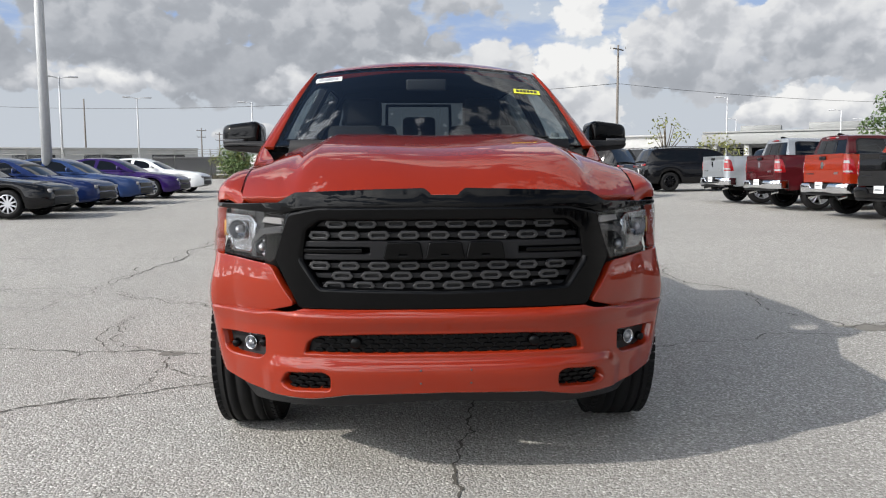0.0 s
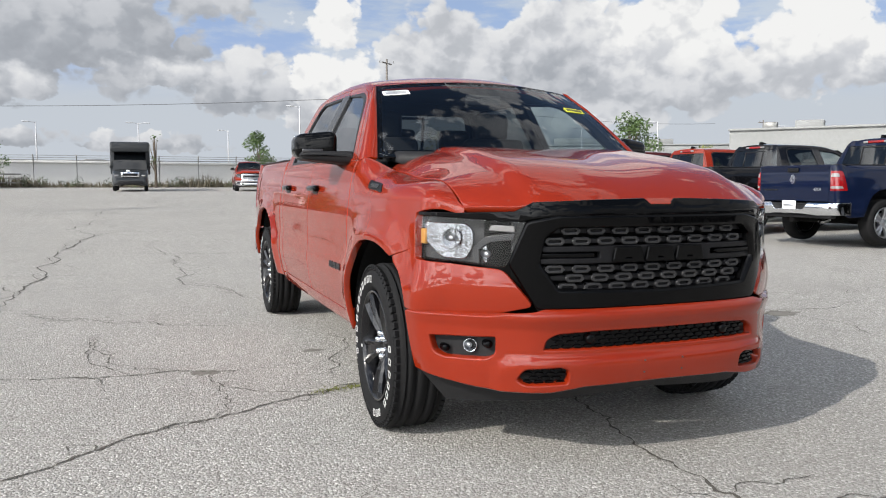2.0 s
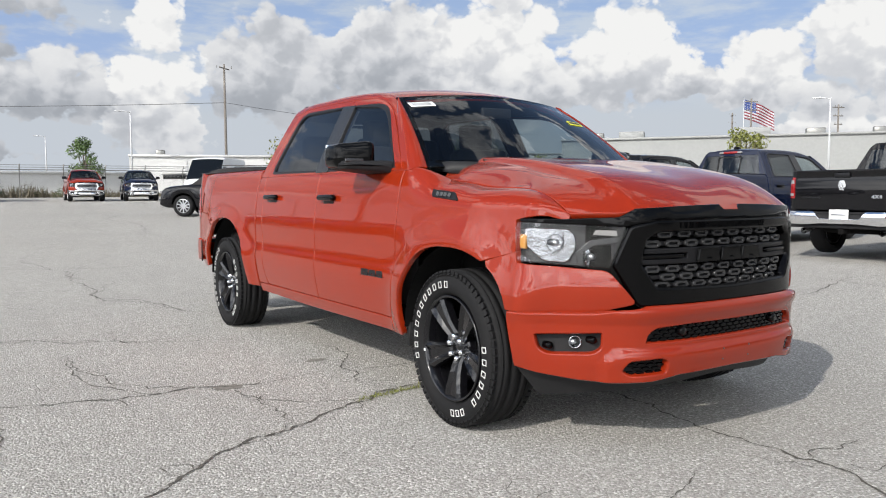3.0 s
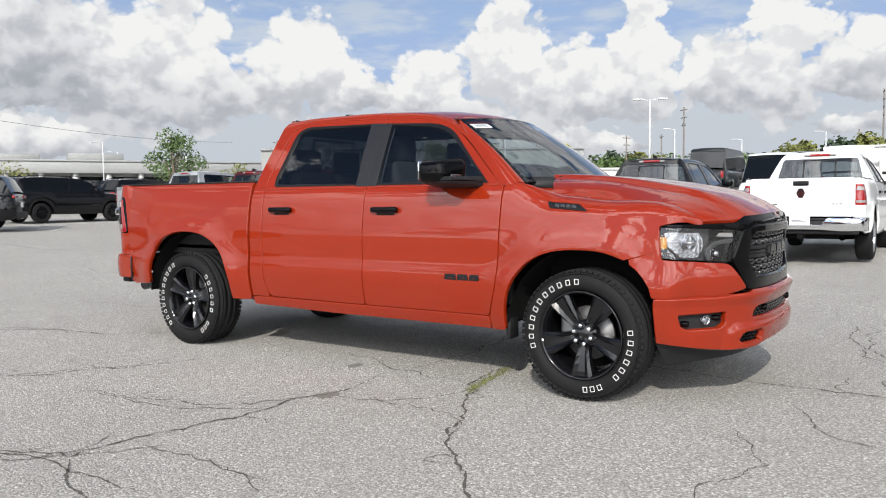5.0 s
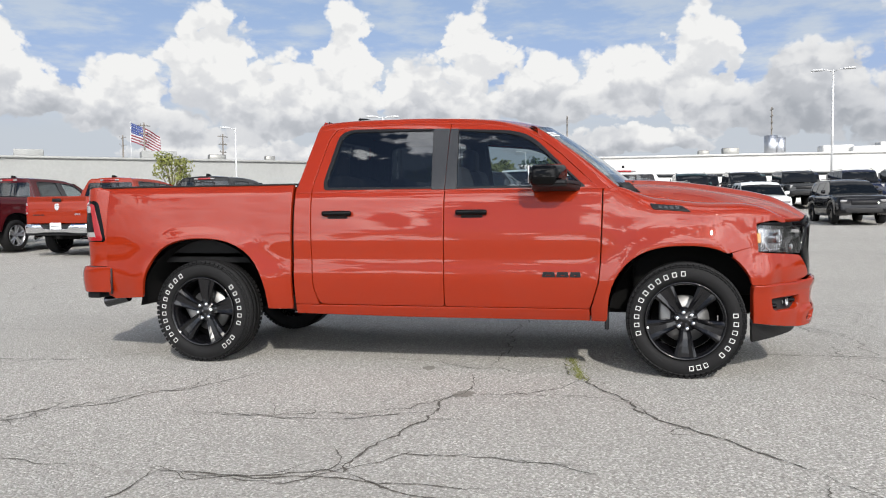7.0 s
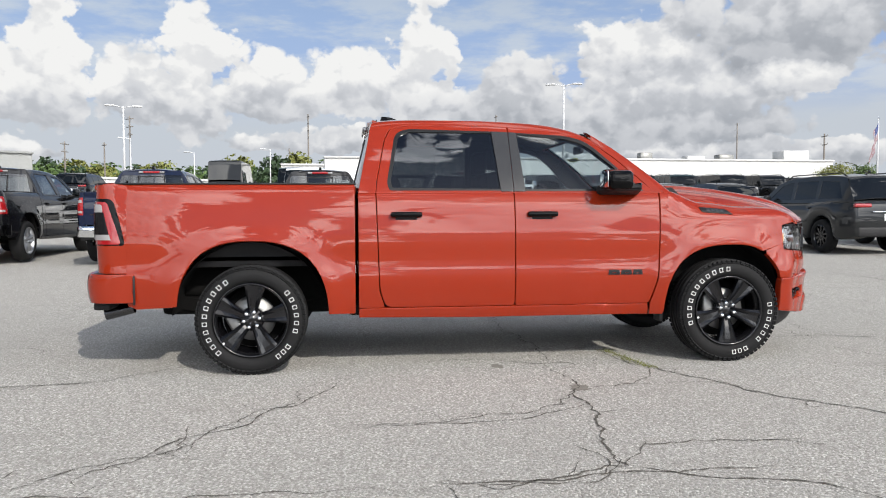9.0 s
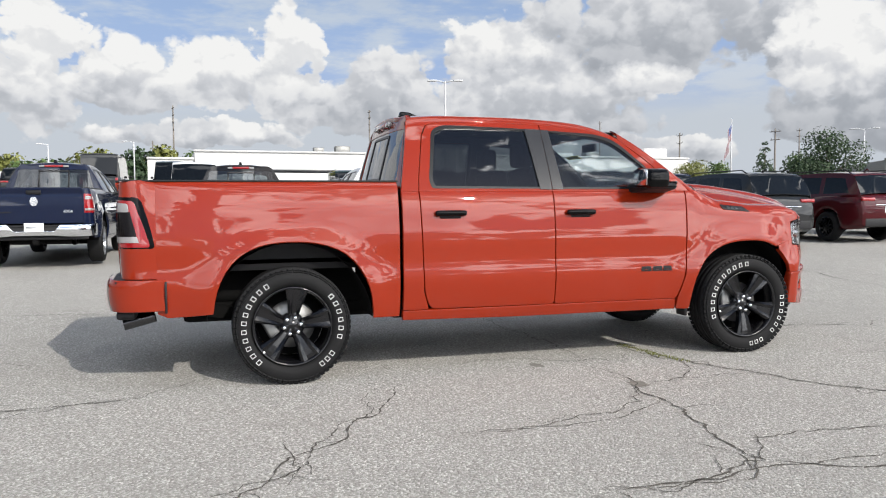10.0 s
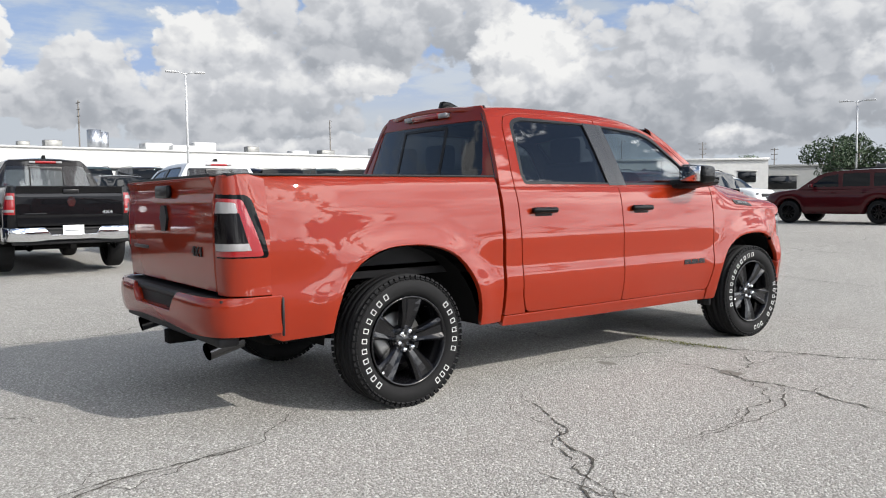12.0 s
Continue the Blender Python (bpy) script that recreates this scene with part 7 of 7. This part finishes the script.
# ---- ground ----
def asphalt():
    m = bpy.data.materials.new("weathered_asphalt")
    m.use_nodes = True
    n = Net(m.node_tree)
    out = n.add("ShaderNodeOutputMaterial")
    co = n.add("ShaderNodeTexCoord").outputs["Object"]
    vor = n.add("ShaderNodeTexVoronoi", Vector=co, Scale=95.0)
    stone = n.add("ShaderNodeSeparateColor", Color=vor.outputs["Color"]).outputs[0]
    fine = n.noise(co, 60.0, 5.0, 0.65)
    mid = n.noise(co, 2.2, 6.0, 0.62)
    wide = n.noise(co, 0.22, 5.0, 0.6)
    col = n.ramp(stone, (0.0, (0.25, 0.241, 0.222)), (0.30, (0.37, 0.358, 0.333)), (0.75, (0.465, 0.452, 0.425)), (1.0, (0.68, 0.665, 0.63)))
    col = n.mix(n.math("MULTIPLY", n.smooth(fine, 0.60, 0.42), 0.55), col, (0.15, 0.142, 0.128))
    col = n.mix(n.math("MULTIPLY", n.smooth(mid, 0.52, 0.80), 0.45), col, (0.23, 0.22, 0.20))
    col = n.mix(n.math("MULTIPLY", n.smooth(wide, 0.40, 0.72), 0.35), col, (0.25, 0.242, 0.225))
    b = n.add("ShaderNodeBsdfPrincipled", Base_Color=col, Roughness=0.88)
    b.inputs["Specular IOR Level"].default_value = 0.1
    h = n.math("ADD", n.math("MULTIPLY", vor.outputs["Distance"], -1.0), n.math("MULTIPLY", fine, 0.5))
    bp = n.add("ShaderNodeBump", Height=h, Strength=0.8, Distance=0.006)
    n.put(b, "Normal", bp.outputs[0])
    n.t.links.new(b.outputs[0], out.inputs[0])
    return m


ASPHALT = asphalt()
verts, faces = [(-1.0, 2.0, 0.0)], []
radii = [1, 2, 3, 4, 5, 6, 7.5, 9, 11, 13, 15, 18, 21, 25, 30, 36, 43, 52, 60, 66, 80, 110, 160, 260, 500, 1000, 2500]
SEG = 96
for r in radii:
    for k in range(SEG):
        a = 2 * math.pi * k / SEG
        x, y = -1 + r * math.cos(a), 2 + r * math.sin(a)
        verts.append((x, y, lot_height(x, y)))
for k in range(SEG):
    faces.append((0, 1 + k, 1 + (k + 1) % SEG))
for i in range(len(radii) - 1):
    for k in range(SEG):
        a, b = 1 + i * SEG + k, 1 + i * SEG + (k + 1) % SEG
        faces.append((a, a + SEG, b + SEG, b))
ground = raw("ground", verts, faces, ASPHALT, smooth=True)
tagged(ground, "weathered grey asphalt lot with pale stones and cracks", "ground", kind="structure")

# ---- cracks and joints in the asphalt ----
CRACK = material("crack_dirt", (0.075, 0.069, 0.059), 0.95, grain=0.5, grain_scale=30)
STAIN = material("dark_patch", (0.17, 0.16, 0.14), 0.9, grain=0.6, grain_scale=40)


def crack(pts, width=0.016, seed=1, rough=0.10, branches=0.03):
    rng = random.Random(seed)
    line = [Vector(p) for p in pts]
    for _ in range(5):
        nxt = [line[0]]
        for a, b in zip(line, line[1:]):
            d = b - a
            if d.length > 0.05:
                nxt.append((a + b) / 2 + Vector((-d.y, d.x)) * rng.gauss(0, rough))
            nxt.append(b)
        line = nxt
    vv, ff = [], []

    def ribbon(row, wide):
        for i, p in enumerate(row):
            d = row[min(i + 1, len(row) - 1)] - row[max(i - 1, 0)]
            n = Vector((-d.y, d.x)).normalized()
            end = min(1.0, 0.15 + 6.0 * min(i, len(row) - 1 - i) / len(row))
            w = wide * 0.62 * end * rng.uniform(0.15, 1.0)
            z = lot_height(p.x, p.y) + 0.004
            vv.extend([(p.x + n.x * w, p.y + n.y * w, z), (p.x - n.x * w, p.y - n.y * w, z)])
            if i:
                k = len(vv) - 2
                ff.append((k - 2, k - 1, k + 1, k))

    ribbon(line, width)
    # hairline side branches
    for _ in range(int(branches * len(line))):
        i = rng.randrange(1, len(line) - 1)
        d = (line[i + 1] - line[i - 1]).normalized()
        turn = rng.choice((-1, 1)) * rng.uniform(0.5, 1.5)
        head = Vector((d.x * math.cos(turn) - d.y * math.sin(turn), d.x * math.sin(turn) + d.y * math.cos(turn)))
        row, p = [line[i]], line[i]
        for _ in range(rng.randrange(5, 16)):
            head = (head + Vector((rng.gauss(0, 0.45), rng.gauss(0, 0.45)))).normalized()
            p = p + head * rng.uniform(0.02, 0.05)
            row.append(p)
        ribbon(row, width * 0.5)
    return raw("crack", vv, ff, CRACK, ground)


CRACKS = (
    (0.016, ((-3.40, 2.53), (-3.38, 2.04), (-3.27, 1.67), (-2.67, 1.58), (-2.20, 1.50), (-1.68, 1.42), (-1.29, 1.43), (-0.93, 1.47))),
    (0.012, ((-0.93, 1.47), (0.2, 1.40), (1.57, 1.36), (2.11, 1.50), (3.08, 1.61), (3.30, 1.90))),
    (0.018, ((-2.95, -0.45), (-2.55, -0.15), (-2.41, -0.07), (-2.08, 0.25), (-1.67, 0.43), (-1.35, 0.60), (-0.98, 0.81), (-0.30, 0.84))),
    (0.010, ((-0.69, 2.45), (-0.83, 1.62), (-0.95, 0.96))),
    (0.010, ((-1.68, 1.42), (-1.60, 1.00), (-1.44, 0.82), (-1.16, 0.70))),
    (0.010, ((-2.42, 3.00), (-2.40, 2.40), (-2.30, 1.95), (-2.12, 1.66), (-1.70, 1.43))),
    (0.013, ((-3.13, 4.41), (-2.99, 4.11), (-2.54, 3.86), (-2.09, 3.48), (-1.64, 3.16), (-1.16, 2.94))),
    (0.008, ((-2.21, 3.84), (-2.57, 3.83), (-2.92, 3.90))),
    (0.009, ((-2.91, 1.10), (-2.97, 0.78), (-3.09, 0.54))),
    (0.010, ((-3.12, 1.68), (-3.47, 1.93), (-3.35, 2.63))),
    (0.016, ((0.30, 0.60), (0.17, -0.10), (0.07, -0.66), (0.04, -1.06), (0.05, -1.50), (0.10, -2.60))),
    (0.011, ((3.02, -1.14), (1.53, -1.36), (0.50, -1.50), (0.05, -1.50))),
    (0.010, ((3.40, 2.40), (3.58, 1.40), (3.32, 0.69))),
    (0.018, ((3.50, 14.0), (3.37, 6.75), (3.38, 3.82), (3.26, 1.91), (5.0, 1.85))),
    (0.016, ((-3.41, 2.59), (-3.39, 4.88), (-3.33, 9.21), (-3.43, 12.4), (-3.55, 25.0), (-3.7, 48.0))),
    (0.012, ((-1.53, 14.1), (-1.62, 9.39), (-1.63, 6.31), (-1.04, 4.66))),
    (0.014, ((-14.0, 12.6), (-4.47, 11.9), (-2.50, 10.8), (-0.34, 9.80), (3.09, 8.90), (7.0, 9.5))),
    (0.010, ((-3.32, 4.48), (-2.79, 3.89), (-1.87, 3.31), (-1.27, 3.17))),
    (0.012, ((7.1, 4.8), (6.78, 3.22), (6.4, 1.0), (6.6, -3.0))),
    (0.010, ((0.21, 7.04), (0.29, 6.12), (0.22, 5.43))),
    (0.010, ((3.46, -1.77), (3.29, -2.57), (3.5, -5.0))),
    (0.008, ((-2.13, 0.26), (-1.66, 0.49), (-1.58, 1.20))),
    (0.009, ((-1.38, 5.46), (-1.14, 5.08), (-1.05, 4.64), (-0.6, 4.1))),
)
CRACKS_FAR = (
    (0.022, ((-20, 15.2), (-8, 14.8), (2, 15.4), (9, 15.0))), (0.022, ((-8, 22.0), (0, 22.4), (9, 21.8))), (0.025, ((-9, 31), (2, 30.4), (14, 31))),
    (0.03, ((-9, 42), (4, 42.6), (20, 42))), (0.02, ((1.2, 16), (2.0, 28), (1.6, 52))), (0.02, ((5.0, 12), (5.2, 30), (4.6, 55))),
    (0.018, ((-12, -5.2), (-4, -4.7), (4, -5.3), (14, -4.8))), (0.020, ((-4, -9.2), (5, -9.6), (14, -9.0))), (0.016, ((3.6, -5), (3.9, -12), (3.4, -24))),
    (0.020, ((-6, -15.0), (3, -14.6), (12, -15.2))), (0.018, ((8.0, 4.5), (18, 4.9), (28, 4.4))), (0.018, ((15, -4.5), (24, -3.8), (34, -4.4))),
    (0.012, ((-6.5, 7.9), (-5.2, 7.4), (-3.4, 7.5), (-1.6, 7.2))), (0.012, ((-9.0, 6.0), (-6.0, 5.5), (-4.4, 4.6), (-3.4, 4.7))), (0.012, ((5.0, 1.85), (8.5, 2.2))),
    (0.014, ((-6.4, -2.0), (-5.0, -1.2), (-3.9, -1.1), (-2.95, -0.45))), (0.012, ((-4.6, 1.7), (-4.0, 2.6), (-3.4, 2.55))), (0.010, ((-4.4, 0.4), (-3.6, 0.9), (-3.27, 1.67))),
)
CRACKS_MORE = (
    (0.03, ((-2.99, 52.28), (-3.35, 22.72), (-3.30, 9.11), (-3.32, 4.48))),
    (0.02, ((1.15, 58.91), (0.52, 28.82), (0.25, 17.36))),
    (0.025, ((-4.83, 24.92), (-2.03, 25.49), (1.41, 25.47))),
    (0.02, ((-3.31, 10.34), (-1.87, 10.00), (-0.34, 9.71))),
    (0.016, ((-1.58, 13.47), (-1.65, 8.69), (-1.62, 6.03), (-1.02, 4.67))),
    (0.018, ((-1.98, 13.73), (-1.02, 13.77), (0.16, 13.90))),
    (0.01, ((-2.45, 2.95), (-2.45, 2.62), (-2.46, 2.32), (-2.40, 1.95), (-2.09, 1.50))),
    (0.016, ((-3.37, 2.59), (-3.40, 2.24), (-3.40, 1.96), (-3.36, 1.40), (-3.35, 0.98))),
    (0.01, ((-2.95, 1.55), (-2.92, 1.19), (-2.98, 0.91), (-2.98, 0.61))),
    (0.01, ((-3.24, 1.68), (-3.09, 1.54), (-2.90, 1.44))),
    (0.01, ((-0.50, -1.14), (-0.87, -1.28), (-1.07, -1.63))),
    (0.012, ((2.96, -1.04), (1.66, -1.28), (1.04, -1.48))),
)
CRACKS_FINE = (
    (0.009, ((-4.9, 3.3), (-4.3, 3.1), (-3.9, 3.5), (-3.4, 3.3))), (0.009, ((-4.6, 4.9), (-4.1, 4.3), (-3.6, 4.4), (-3.1, 4.0))), (0.008, ((-3.9, -0.2), (-3.5, -0.5), (-3.0, -0.4))),
    (0.010, ((-5.3, 0.9), (-4.7, 0.6), (-4.3, 0.9), (-3.9, 0.7))), (0.008, ((-2.6, -1.3), (-2.0, -1.0), (-1.6, -1.2), (-1.1, -0.9))), (0.009, ((-4.4, 6.2), (-3.5, 5.9), (-2.6, 6.1), (-1.8, 5.7))),
    (0.008, ((1.4, -2.2), (2.0, -1.9), (2.7, -2.1), (3.3, -1.8))), (0.010, ((4.2, 3.0), (5.0, 2.6), (6.1, 2.9))), (0.010, ((4.0, -1.2), (5.2, -1.0), (6.5, -1.5))), (0.010, ((1.8, -3.5), (3.0, -3.2), (4.6, -3.6))))
for i, (w, pts) in enumerate(CRACKS_FINE):
    crack(pts, w, 240 + i, 0.12, 0.06)
for i, (w, pts) in enumerate(CRACKS_MORE):
    crack(pts, w, 140 + i, 0.07)
for i, (w, pts) in enumerate(CRACKS):
    crack(pts, w, 40 + i)
for i, (w, pts) in enumerate(CRACKS_FAR):
    crack(pts, w * 1.5, 90 + i, 0.05, 0.0)


def patch(x, y, r, seed):
    rng = random.Random(seed)
    vv = []
    for k in range(22):
        a = 2 * math.pi * k / 22
        q = r * rng.uniform(0.55, 1.1)
        px, py = x + q * math.cos(a) * 1.5, y + q * math.sin(a)
        vv.append((px, py, lot_height(px, py) + 0.003))
    return raw("patch", vv, [tuple(range(22))], STAIN, ground)


for i, (x, y, r) in enumerate(((-1.70, 1.42, 0.075), (-0.93, 1.84, 0.06), (3.45, 1.9, 0.16))):
    patch(x, y, r, 60 + i)

# weeds in the crack beside the front wheel
rng = random.Random(8)
verts, faces = [], []
for _ in range(420):
    f = rng.random()
    x, y = -1.15 + 0.75 * f + rng.gauss(0, 0.02), 0.70 + 0.12 * f + rng.gauss(0, 0.025)
    a, h, w = rng.random() * 6.28, rng.uniform(0.006, 0.022), 0.004
    i = len(verts)
    verts += [(x - w * math.cos(a), y - w * math.sin(a), 0.003), (x + w * math.cos(a), y + w * math.sin(a), 0.003), (x + rng.gauss(0, 0.012), y + rng.gauss(0, 0.012), h)]
    faces.append((i, i + 1, i + 2))
tagged(raw("crack_weeds", verts, faces, LEAF_YELLOW), "low green weeds growing in a pavement crack", "weeds", kind="stuff")
